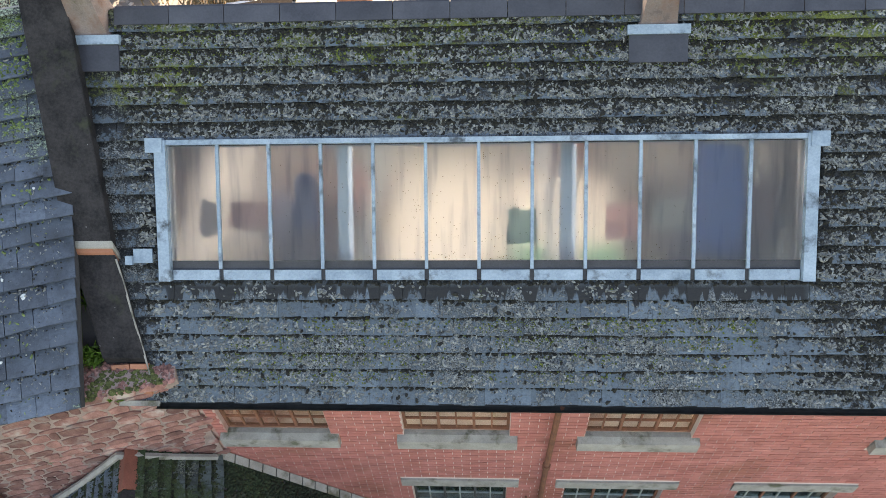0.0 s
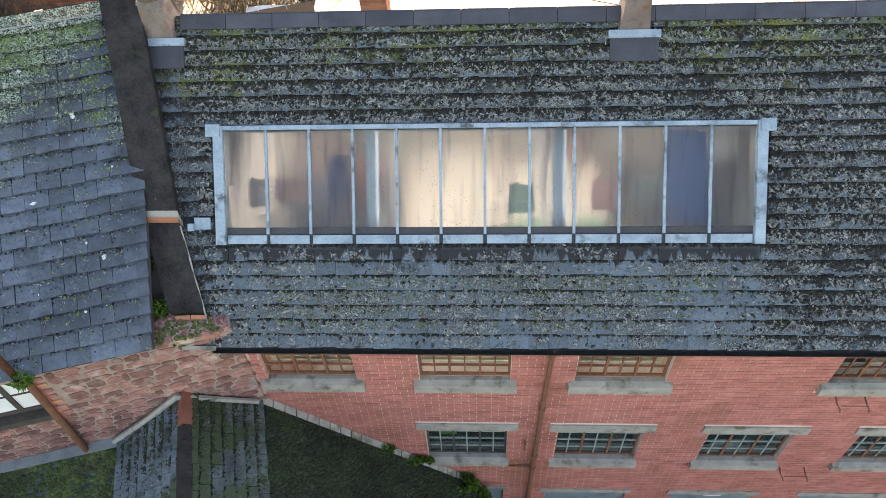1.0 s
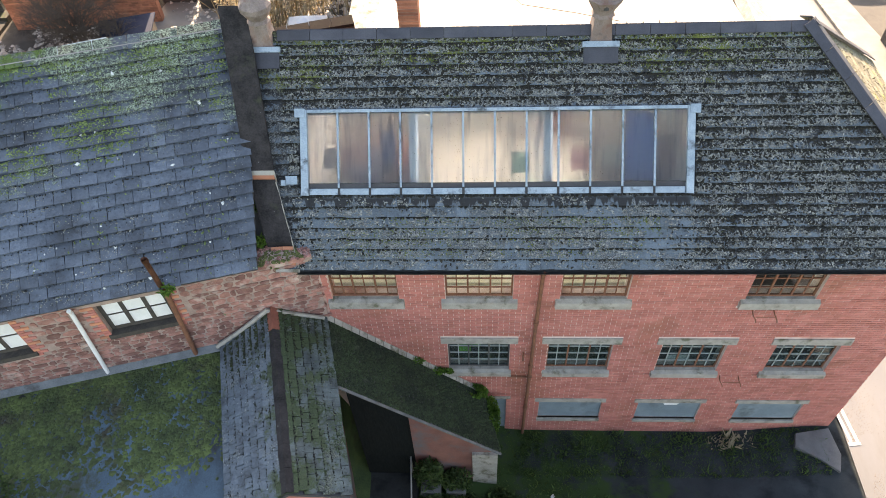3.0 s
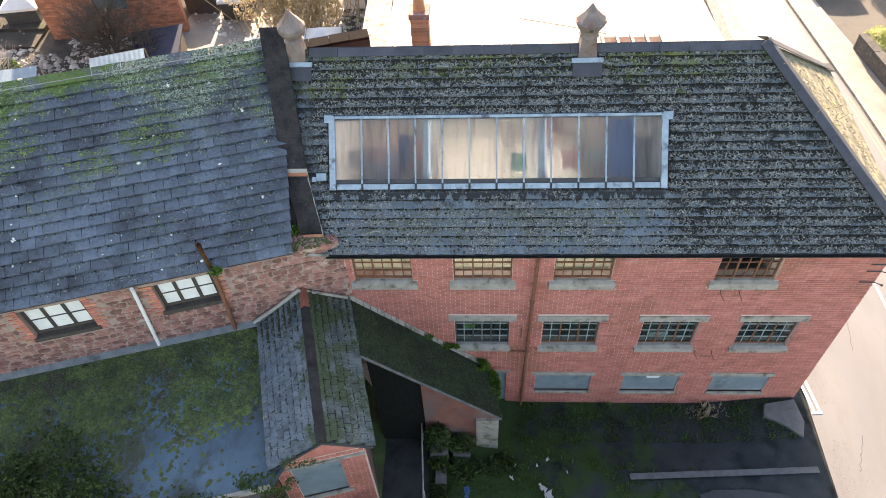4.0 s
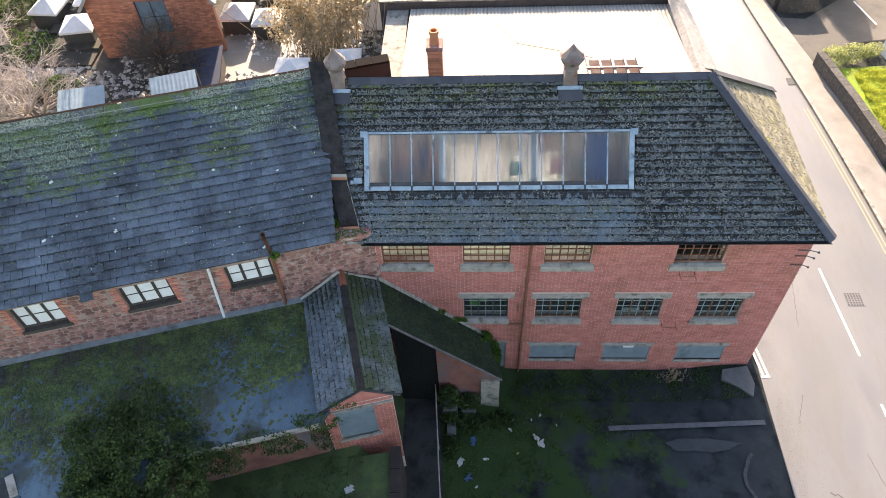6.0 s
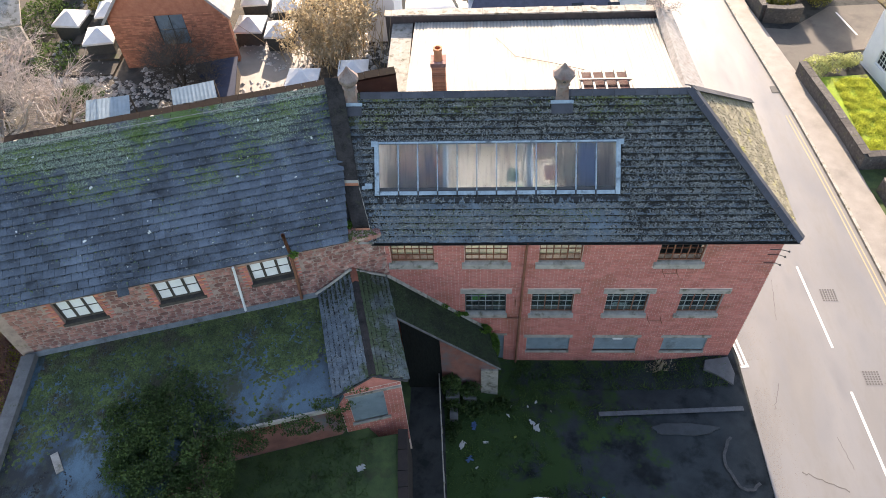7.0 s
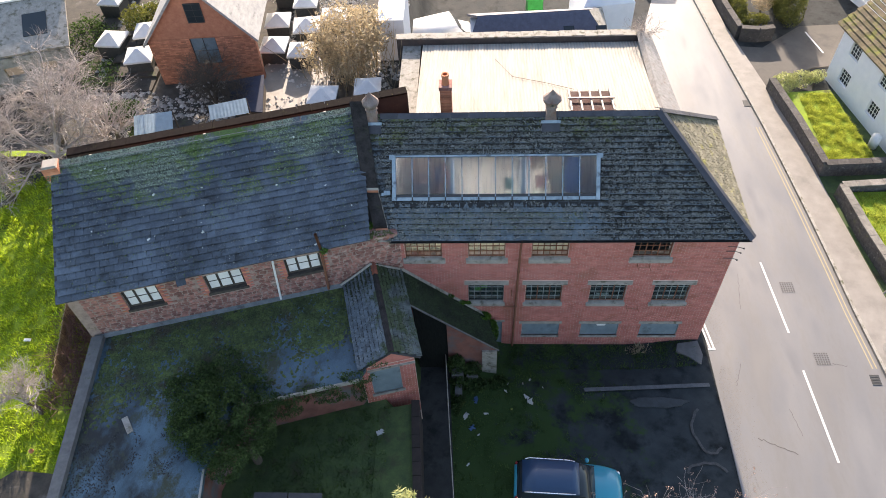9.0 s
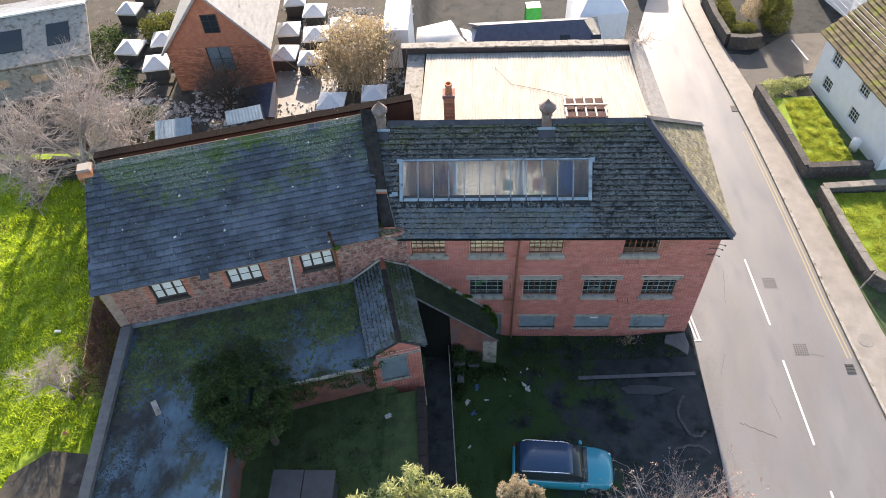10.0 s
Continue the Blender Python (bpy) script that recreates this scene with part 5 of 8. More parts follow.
for x in (-10.12, -7.6, -4.6):
    bm = bmesh.new()
    box(bm, (x - 0.07, EY + 0.5, 6.45), (x + 0.07, back_eave - 0.5, 6.6))
    for s in (-1, 1):
        slab(bm, [(x - 0.06, RIDGE_Y + s * 2.8, 6.86), (x + 0.06, RIDGE_Y + s * 2.8, 6.86), (x + 0.06, RIDGE_Y + s * 0.05, 9.56), (x - 0.06, RIDGE_Y + s * 0.05, 9.56)], 0.15)
    truss = part("roof_truss", bm, GREY_BOARD, factory, "blue-grey painted roof truss under the glass")
    bm = bmesh.new()
    slab(bm, [(x + 0.064, RIDGE_Y - 2.8, 6.86), (x + 0.11, RIDGE_Y - 2.8, 6.86), (x + 0.11, RIDGE_Y - 0.05, 9.56), (x + 0.064, RIDGE_Y - 0.05, 9.56)], 0.03)
    part("batten", bm, WHITE_PAINT, truss, "white painted batten")

bm = bmesh.new()
on_slope(bm, -12.5, -12.28, 0.08, 0.10, 1.62, 1.78)
on_slope(bm, -12.58, -12.5, 0.08, 0.14, 1.60, 1.70)
solo("lead_scrap", bm, LEAD, "bent scrap of pale lead beside the rooflight", "lead sheet")

# ---- behind: wall, awnings, booths ----
B0, B1 = Vector((-12.3, 8.75, 0)), Vector((-26.2, 5.0, 0))
bwf = frame_of(B0, B1 - B0, (0, 0, 1))
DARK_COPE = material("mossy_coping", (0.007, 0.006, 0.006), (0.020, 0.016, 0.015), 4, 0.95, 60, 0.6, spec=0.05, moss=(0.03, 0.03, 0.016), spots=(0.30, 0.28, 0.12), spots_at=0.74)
back_wall = thing("garden_wall", "tall dark brick garden wall with mossy coping", "wall", tuple(B0))
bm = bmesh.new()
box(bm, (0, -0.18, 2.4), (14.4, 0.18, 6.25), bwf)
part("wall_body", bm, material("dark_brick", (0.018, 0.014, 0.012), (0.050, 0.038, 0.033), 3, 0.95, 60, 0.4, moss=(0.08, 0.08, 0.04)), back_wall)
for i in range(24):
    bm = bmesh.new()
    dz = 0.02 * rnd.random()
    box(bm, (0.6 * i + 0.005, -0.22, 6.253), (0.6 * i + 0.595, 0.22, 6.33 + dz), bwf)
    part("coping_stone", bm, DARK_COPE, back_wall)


def awning(a, b, c, d, z, open_side):
    t = thing("tin_awning", "small lean-to awning of pale blue corrugated sheet", "awning", (a[0], a[1], 3), "tin awnings")
    bm = bmesh.new()
    n = 44
    A, B, C, D = (Vector((*p, z + h)) for p, h in ((a, 0), (b, 0), (c, 0.25), (d, 0.25)))
    rows = []
    for i in range(n + 1):
        up = Vector((0, 0, 0.005 * math.sin(math.pi * i / 2)))
        rows.append((bm.verts.new(A.lerp(B, i / n) + up), bm.verts.new(D.lerp(C, i / n) + up)))
    for p, q in zip(rows, rows[1:]):
        bm.faces.new((p[0], q[0], q[1], p[1]))
    bmesh.ops.solidify(bm, geom=bm.faces[:], thickness=0.01)
    part("sheet", bm, GALVANISED, t)
    for p in (A, B, C, D):
        bm = bmesh.new()
        tube(bm, [(p.x, p.y, 2.6), (p.x, p.y, p.z - 0.03)], 0.035, 6)
        part("post", bm, BARK, t)


awning((-24.45, 7.24), (-22.77, 7.6), (-23.02, 8.58), (-24.69, 8.28), 5.2, 0)
awning((-21.22, 8.22), (-19.55, 8.68), (-19.8, 9.44), (-21.43, 8.92), 5.2, 0)


def booth(x, y, w, first=[]):
    m = pose(x, y, 2.78, 0, 0, rnd.uniform(-6, 12))
    if first:
        return copy_thing(first[0], m @ Matrix.Diagonal((w, w, 1, 1)))
    t = thing("pyramid_booth", "small garden booth with a white pyramid roof", "booth", (0, 0, 0), "white-roofed booths")
    bm = bmesh.new()
    box(bm, (-0.62, -0.62, 0), (0.62, 0.62, 0.75))
    part("base", bm, STEEL_DARK, t, "dark slatted base")
    bm = bmesh.new()
    lathe(bm, (0, 0, 0), [(1.0, 0.75), (1.0, 0.85), (0.12, 1.25), (0.02, 1.27)], 4, True)
    part("roof", bm, WHITE_PAINT, t, "white pyramid roof")
    t.matrix_basis = m
    first.append(t)
    return t


for x, y in ((-16.9, 11.9), (-14.7, 12.5), (-20.1, 16.2), (-18.6, 15.7), (-20.3, 18.5), (-18.6, 18.0), (-17.2, 18.9), (-29.3, 17.0), (-27.5, 17.8), (-27.3, 15.5), (-19.0, 20.4), (-20.4, 21.6), (-30.6, 21.0), (-30.2, 23.0)):
    booth(x, y, rnd.uniform(0.92, 1.05))

# rubble pile ground behind: loose pale stones
GRAVEL = material("pale_rubble", (0.34, 0.31, 0.27), (0.62, 0.58, 0.52), 3, 0.95, 60, 0.5, vary=0.4)


def lumps(name, spots, mat, label, category, parent=None, sides=5, stretch=1.0):
    """Many small low lumps: spots are (place, normal, size, height)."""
    verts, faces = [], []
    r = random.Random(len(spots))
    for p, nrm, size, h in spots:
        a = nrm.orthogonal().normalized()
        b = nrm.cross(a)
        w = r.random() * 6.28
        a, b = (math.cos(w) * a + math.sin(w) * b) * r.uniform(1.0, stretch), math.cos(w) * b - math.sin(w) * a
        k = len(verts)
        turn = r.random() * 6.28
        for i in range(sides):
            an = turn + 2 * math.pi * i / sides
            rad = size * r.uniform(0.6, 1.25)
            verts.append(p + rad * (math.cos(an) * a + math.sin(an) * b) - 0.004 * nrm)
        verts.append(p + nrm * h + a * size * r.uniform(-0.3, 0.3) + b * size * r.uniform(-0.3, 0.3))
        for i in range(sides):
            faces.append((k + i, k + (i + 1) % sides, k + sides))
    me = bpy.data.meshes.new(name)
    me.from_pydata([tuple(v) for v in verts], [], faces)
    me.materials.append(mat)
    ob = link(new(name, me), parent)
    return tagged(ob, label, category, kind="stuff")


UP = Vector((0, 0, 1))
r = random.Random(3)
spots = []
for i in range(14000):
    x, y = r.uniform(-30, -13.2), r.uniform(9.6, 22)
    if noise.noise((x * 0.4, y * 0.4, 2)) > -0.08:
        s = 0.02 + 0.16 * r.random() ** 3
        spots.append((Vector((x, y, height(x, y) - 0.05)), UP, s, s * r.uniform(0.5, 1.1)))
lumps("loose_rubble", spots, GRAVEL, "scattered pale stones and rubble in the back gardens", "rubble")

# lean-to in front of the brick house, its navy carrying the house's shade, and a pale patch painted as sunlit ground
# beside it
lean = thing("navy_lean_to", "low lean-to by the house, sheet roof coloured navy for the shade there", "lean-to", (-20.3, 10.8, 2.8))
bm = bmesh.new()
slab(bm, [(-21.19, 10.84, 3.6), (-19.69, 10.64, 3.6), (-20.07, 13.35, 3.8), (-21.9, 12.83, 3.8)], 0.06)
part("roof", bm, material("shaded_navy_sheet", (0.02, 0.025, 0.045), (0.05, 0.06, 0.09), 3, 0.8, 50, 0.2, spec=0.2), lean)
bm = bmesh.new()
prism(bm, [(-21.09, 10.96), (-19.79, 10.76), (-20.17, 13.25), (-21.80, 12.73)], 2.6, 3.5)
part("wall", bm, BARK, lean)
# pale patch puts the sunlight on this ground into its colour
bm = bmesh.new()
pts = [(-18.95 + 1.9 * math.cos(a) * (1 + 0.25 * noise.noise((math.cos(a) * 2, math.sin(a) * 2, 3))), 13.6 + 3.4 * math.sin(a) * (1 + 0.25 * noise.noise((math.cos(a) * 2, math.sin(a) * 2, 4)))) for a in [2 * math.pi * i / 40 for i in range(40)]]
prism(bm, pts, 2.5, 2.79)
bmesh.ops.recalc_face_normals(bm, faces=bm.faces[:])
solo("pale_yard", bm, PAVING, "pale patch painted as sunlit ground beside the brick house", "paving", kind="structure")

# ---- plants ----


def leaves(name, blobs, count, size, mat, label="", parent=None, seed=1, kind="", long=1.0, gap=0.0, category=""):
    """A crown of many single leaves in uneven clumps. blobs: centre and radii."""
    r = random.Random(seed)
    verts, faces = [], []
    tot = sum(b[1][0] * b[1][1] * b[1][2] for b in blobs)
    for c, rad in blobs:
        n = int(count * rad[0] * rad[1] * rad[2] / tot)
        made = 0
        while made < n:
            d = Vector((r.gauss(0, 1), r.gauss(0, 1), r.gauss(0, 1))).normalized() * (r.uniform(0.25, 1.0) ** 0.45)
            p = Vector(c) + Vector((d.x * rad[0], d.y * rad[1], d.z * rad[2]))
            bulge = 1 + 0.35 * noise.noise(p * 1.7 + Vector((seed, 0, 0)))
            p = Vector(c) + (p - Vector(c)) * bulge
            if noise.noise(p * 2.6) < gap - 0.35:
                made += 0.4
                continue
            made += 1
            a = Vector((r.gauss(0, 1), r.gauss(0, 1), r.gauss(0, 0.6) + 0.15)).normalized()
            b = a.orthogonal().normalized()
            b = Matrix.Rotation(r.random() * 6.28, 3, a) @ b
            s = size * r.uniform(0.6, 1.3)
            k = len(verts)
            e = b.cross(a)
            verts += [p - b * s * 0.5 * long, p + e * s * 0.3, p + b * s * 0.6 * long + a * s * 0.1, p - e * s * 0.3]
            faces.append((k, k + 1, k + 2, k + 3))
    me = bpy.data.meshes.new(name)
    me.from_pydata([tuple(v) for v in verts], [], faces)
    me.materials.append(mat)
    return tagged(link(new(name, me), parent), label, category, kind=kind)


def branches(bm, p, d, length, radius, depth, r, spread=0.6, droop=0.0, tips=None):
    q = [p]
    v = d.normalized()
    for i in range(3):
        v = (v + Vector((r.gauss(0, 0.13), r.gauss(0, 0.13), r.gauss(0, 0.1) - droop))).normalized()
        q.append(q[-1] + v * length / 3)
    tube(bm, q, [radius, radius * 0.88, radius * 0.76, radius * 0.62], 4 if depth < 2 else 6, False)
    if depth == 0:
        if tips is not None:
            tips.append(q[-1])
        return
    for i in range(r.choice((2, 3, 3)) + (1 if depth > 1 else 0)):
        base = q[r.choice((1, 2, 3, 3))]
        w = (v + Vector((r.gauss(0, spread), r.gauss(0, spread), r.gauss(0, spread * 0.6) + 0.12))).normalized()
        branches(bm, base, w, length * r.uniform(0.55, 0.85), radius * 0.55, depth - 1, r, spread, droop, tips)


def bare_tree(x, y, z, h, radius, depth, label, seed, lean=(0, 0), mat=TWIG, trunk_h=0.3, stems=1, spread=0.6):
    r = random.Random(seed)
    t = thing("bare_tree", label, "tree", (x, y, z))
    bm = bmesh.new()
    tips = []
    tops = []
    for s in range(stems):
        d = Vector((lean[0] + r.gauss(0, 0.25) * (stems > 1), lean[1] + r.gauss(0, 0.25) * (stems > 1), 1)).normalized()
        top = Vector((x, y, z)) + d * h * trunk_h
        tube(bm, [(x, y, z - 0.1), Vector((x, y, z)).lerp(top, 0.5) + Vector((r.gauss(0, 0.04), r.gauss(0, 0.04), 0)), top], [radius * 1.25, radius, radius * 0.85], 8)
        tops.append((top, d))
    part("trunk", bm, BARK, t, "dark tapered trunk")
    bm = bmesh.new()
    for top, d in tops:
        for i in range(5 if stems == 1 else 3):
            w = (d * 0.7 + Vector((r.gauss(0, 0.7), r.gauss(0, 0.7), r.uniform(0.1, 0.8)))).normalized()
            branches(bm, top, w, h * 0.36, radius * 0.55, depth, r, spread, 0.0, tips)
    part("crown", bm, mat, t, "tangle of bare pale twigs")
    return t, tips


bare_tree(-28.3, 7.0, 2.7, 4.8, 0.17, 5, "large leafless tree with pale tangled branches", 5, spread=0.75)
bare_tree(-30.8, 5.8, 2.6, 4.6, 0.16, 5, "large leafless tree with pale tangled branches", 9, spread=0.75)
bare_tree(-29.6, 9.6, 2.8, 4.4, 0.15, 5, "large leafless tree with pale tangled branches", 10, spread=0.75)
bare_tree(-26.6, 9.0, 2.8, 3.4, 0.11, 4, "leafless shrubby tree beside the garden wall", 12, stems=3)
bare_tree(-25.4, -4.75, 2.3, 2.1, 0.08, 5, "small leaning leafless fruit tree on the lawn", 22, lean=(-0.6, 0.2), spread=0.62)
bare_tree(-22.6, 12.4, 2.8, 2.4, 0.06, 5, "dark leafless shrub against the brick house", 31, stems=5, mat=BARK)
bare_tree(-21.2, 12.2, 2.8, 1.6, 0.05, 4, "dark leafless shrub against the brick house", 33, stems=4, mat=BARK)
bare_tree(-1.1, 14.2, 4.8, 1.5, 0.03, 3, "dry twiggy shrub growing on the parapet corner", 41, stems=4)

# tall dry bamboo clump
bam = thing("dry_bush", "tall tan-coloured dry bamboo bush", "bush", (-15.8, 15.2, 2.8))
bm = bmesh.new()
r = random.Random(11)
for i in range(150):
    x, y = -15.8 + r.gauss(0, 1.0), 14.9 + r.gauss(0, 0.9)
    d = Vector((r.gauss(0, 0.22), r.gauss(0, 0.22), 1))
    h = r.uniform(1.8, 3.6)
    tube(bm, [(x, y, 2.7), Vector((x, y, 2.7)) + d * h * 0.5, Vector((x, y, 2.7)) + d * h + Vector((r.gauss(0, 0.2), r.gauss(0, 0.2), -0.1))], [0.02, 0.015, 0.006], 4, False)
tagged(part("stem", bm, STRAW, bam, "thin dry stems"), kind="stuff")
leaves("foliage", [((-15.8, 15.2, 4.9), (2.0, 1.8, 1.4)), ((-17.2, 14.4, 4.2), (1.2, 1.0, 1.1)), ((-14.7, 15.9, 4.6), (1.2, 1.0, 1.2)), ((-15.6, 13.7, 3.9), (1.4, 0.8, 0.9))], 7000, 0.12, STRAW, "tan dry leaves", bam, 4, long=1.7, gap=0.1)

# dark evergreen on the flat roof's edge
bush = thing("evergreen_bush", "large dark evergreen bush crowding the flat roof edge", "bush", (-17.6, -6.3, 2.3))
bm = bmesh.new()
r = random.Random(6)
tube(bm, [(-16.9, -6.5, 2.2), (-17.0, -6.4, 3.4), (-17.2, -6.2, 4.6)], [0.16, 0.13, 0.09])
for i in range(14):
    branches(bm, Vector((-17.1, -6.3, 3.6 + 0.1 * i)), Vector((r.gauss(0, 0.8), r.gauss(0, 0.8), 0.4)), 0.5, 0.04, 2, r)
part("trunk", bm, BARK, bush)
leaves("crown", [((-17.7, -6.0, 5.15), (1.3, 1.1, 0.75)), ((-18.9, -5.3, 5.0), (0.95, 0.7, 0.35)), ((-16.6, -6.4, 4.5), (0.9, 0.9, 0.9)), ((-17.6, -7.1, 4.7), (0.95, 0.8, 0.8)), ((-17.0, -5.1, 5.0), (0.9, 0.7, 0.4)), ((-17.9, -4.1, 4.9), (0.95, 0.75, 0.16)), ((-18.2, -6.3, 5.25), (1.0, 0.9, 0.55)), ((-18.6, -4.5, 4.95), (0.6, 0.5, 0.25)), ((-16.3, -5.6, 4.8), (0.6, 0.6, 0.5)), ((-17.2, -7.7, 4.4), (0.6, 0.5, 0.6)), ((-19.5, -5.0, 4.9), (0.5, 0.4, 0.16)), ((-16.9, -4.4, 4.88), (0.5, 0.35, 0.13))] + [((-17.6 + 1.75 * math.cos(a) * q, -5.9 + 1.7 * math.sin(a) * q, 4.85 + 0.35 * rnd.random()), (0.2 + 0.25 * rnd.random(), 0.2 + 0.25 * rnd.random(), 0.15 + 0.25 * rnd.random())) for a, q in [(2 * math.pi * i / 17, 0.75 + 0.4 * rnd.random()) for i in range(17)]], 40000, 0.075, DARK_LEAF, "dense dark green leaves", bush, 8, gap=0.1)

ivy = thing("ivy", "ivy trailing along the flat roof edge and porch gable", "ivy", (-13.5, -4.6, 4.4))
leaves("leaves", [((-13.3, -4.65, 4.9), (0.75, 0.2, 0.3)), ((-14.6, -5.0, 4.65), (0.9, 0.2, 0.25)), ((-15.8, -5.3, 4.6), (0.8, 0.22, 0.25)), ((-12.55, -4.4, 5.35), (0.4, 0.14, 0.14)), ((-13.35, -4.55, 3.7), (0.28, 0.16, 0.8)), ((-14.4, -5.0, 4.2), (1.0, 0.2, 0.35)), ((-15.9, -5.45, 4.1), (0.8, 0.3, 0.5))], 5200, 0.07, DARK_LEAF, "", ivy, 14)
foot = thing("rough_weeds", "dark rough weeds growing under the covered stair", "weeds", (-9.7, -1.9, 0))
leaves("leaves", [((-10.05, -1.75, 0.7), (0.35, 0.25, 0.75)), ((-9.5, -1.75, 0.35), (0.4, 0.25, 0.5)), ((-9.9, -2.2, 0.1), (0.5, 0.3, 0.35)), ((-9.4, -2.2, 0.0), (0.6, 0.45, 0.2)), ((-10.0, -2.9, -0.05), (0.3, 0.7, 0.2)), ((-8.4, -2.1, -0.1), (0.5, 0.4, 0.15))], 5200, 0.09, DARK_LEAF, "", foot, 24, long=1.8)
ivy2 = thing("fern_clump", "bright green ferns growing along the lean-to edge", "ferns", (-9.2, -0.4, 1.8))
leaves("leaves", [((-9.9, -0.1, 2.75), (0.5, 0.12, 0.12)), ((-9.1, -0.2, 1.95), (0.45, 0.22, 0.2)), ((-8.65, -0.6, 1.55), (0.25, 0.5, 0.2)), ((-10.4, -0.08, 3.2), (0.3, 0.08, 0.1))], 4500, 0.08, GREEN_LEAF, "", ivy2, 15)
for x, y, z, n in ((-13.05, 0.2, 7.1, 180), (-12.75, -0.12, 6.83, 120), (-14.5, -0.95, 7.1, 120), (-13.15, 0.75, 7.5, 120)):
    leaves("weed_tuft", [((x, y, z), (0.16, 0.14, 0.1))], n, 0.06, GREEN_LEAF, "small green weed growing in a roof gutter", None, int(-x * 100), long=2.0, category="weed")

# overgrown bank and low bushes in the back gardens
for nm, lab, mat, bl, n, sd in (
    ("ivy_bank", "dark ivy and bramble bank beside the garden booths", DARK_LEAF, [((-29.6, 14.6, 3.0), (1.6, 1.4, 0.5)), ((-27.9, 19.6, 3.1), (1.6, 1.6, 0.6)), ((-31.5, 18.2, 3.0), (1.5, 2.0, 0.6))], 7000, 91),
    ("grey_shrub", "grey-green shrub behind the booths", HEDGE_LEAF, [((-28.4, 18.9, 3.5), (0.9, 0.8, 0.9)), ((-27.7, 19.8, 3.3), (0.7, 0.7, 0.7))], 3200, 92),
    ("low_shrub", "low dark shrub at the garden wall", DARK_LEAF, [((-25.6, 10.2, 3.0), (0.9, 0.9, 0.45)), ((-27.2, 11.6, 3.0), (1.1, 0.8, 0.4))], 4200, 93),
    ("green_tuft", "yellow-green tuft beside the shed corner", HEDGE_LEAF, [((-13.3, 11.4, 3.4), (0.5, 0.9, 0.7))], 1500, 94),
):
    t = thing(nm, lab, nm.split("_")[-1], (bl[0][0][0], bl[0][0][1], 2.7))
    leaves("foliage", bl, n, 0.12, mat, "", t, sd, gap=0.05)
    bm = bmesh.new()
    for c, rad in bl:
        tube(bm, [(c[0], c[1], 2.65), (c[0] + 0.05, c[1], c[2])], [0.04, 0.02], 6)
    part("stem", bm, BARK, t)

# foreground trees rising into the sun
con = thing("conifer", "feathery pale green conifer top in sunlight", "tree", (-11.4, -9.6, 1.9))
bm = bmesh.new()
tube(bm, [(-11.4, -9.8, 1.7), (-11.4, -9.7, 5.6)], [0.16, 0.03])
part("trunk", bm, BARK, con)
leaves("crown", [((-11.3, -9.1, 5.25), (0.45, 0.4, 1.1)), ((-12.0, -9.4, 4.85), (0.45, 0.45, 0.9)), ((-10.7, -9.3, 4.9), (0.4, 0.4, 0.9)), ((-10.0, -9.5, 4.7), (0.5, 0.45, 0.7)), ((-9.4, -9.8, 4.5), (0.35, 0.4, 0.6)), ((-13.2, -9.7, 4.5), (0.5, 0.45, 0.8)), ((-13.8, -9.9, 4.3), (0.35, 0.35, 0.6)), ((-12.6, -9.6, 4.5), (0.4, 0.4, 0.7)), ((-11.4, -9.9, 3.6), (1.6, 1.0, 1.4))], 12000, 0.075, PALE_LEAF, "feathery pale green sprays", con, 17, long=3.4, gap=0.3)
pam = thing("pale_shrub", "straw-coloured feathery shrub in sunlight", "shrub", (-8.0, -9.5, 0))
bm = bmesh.new()
for i in range(12):
    tube(bm, [(-8.0, -9.6, -0.1), (-8.0 + 0.06 * (i - 6), -9.5 + 0.05 * (i % 3), 2.5), (-8.0 + 0.11 * (i - 6), -9.4 + 0.1 * (i % 3), 4.6)], [0.025, 0.02, 0.008], 5)
tagged(part("stem", bm, STRAW, pam), kind="stuff")
leaves("foliage", [((-7.95, -9.15, 4.8), (0.35, 0.35, 0.9)), ((-7.4, -9.3, 4.4), (0.35, 0.35, 0.8)), ((-8.45, -9.2, 4.75), (0.22, 0.22, 0.7)), ((-7.1, -9.6, 4.1), (0.3, 0.3, 0.6)), ((-7.8, -9.6, 4.0), (0.6, 0.4, 0.8))], 6500, 0.06, STRAW, "straw-coloured plumes", pam, 18, long=2.0, gap=0.1)
for x, y, sd in ((-2.6, -9.9, 51), (-3.9, -10.1, 52), (-1.4, -10.2, 53)):
    t, tips = bare_tree(x, y, 0, 4.8, 0.07, 4, "leafless twiggy tree with reddish buds", sd, stems=2, spread=0.55)
    r = random.Random(sd)
    leaves("buds", [(tuple(p), (0.07, 0.07, 0.05)) for p in tips if r.random() < 0.5], 3600, 0.05, material("pink_buds", (0.38, 0.24, 0.18), (0.55, 0.38, 0.30), 3, 0.8, 30, 0.1, vary=0.3), "small reddish buds", t, sd)

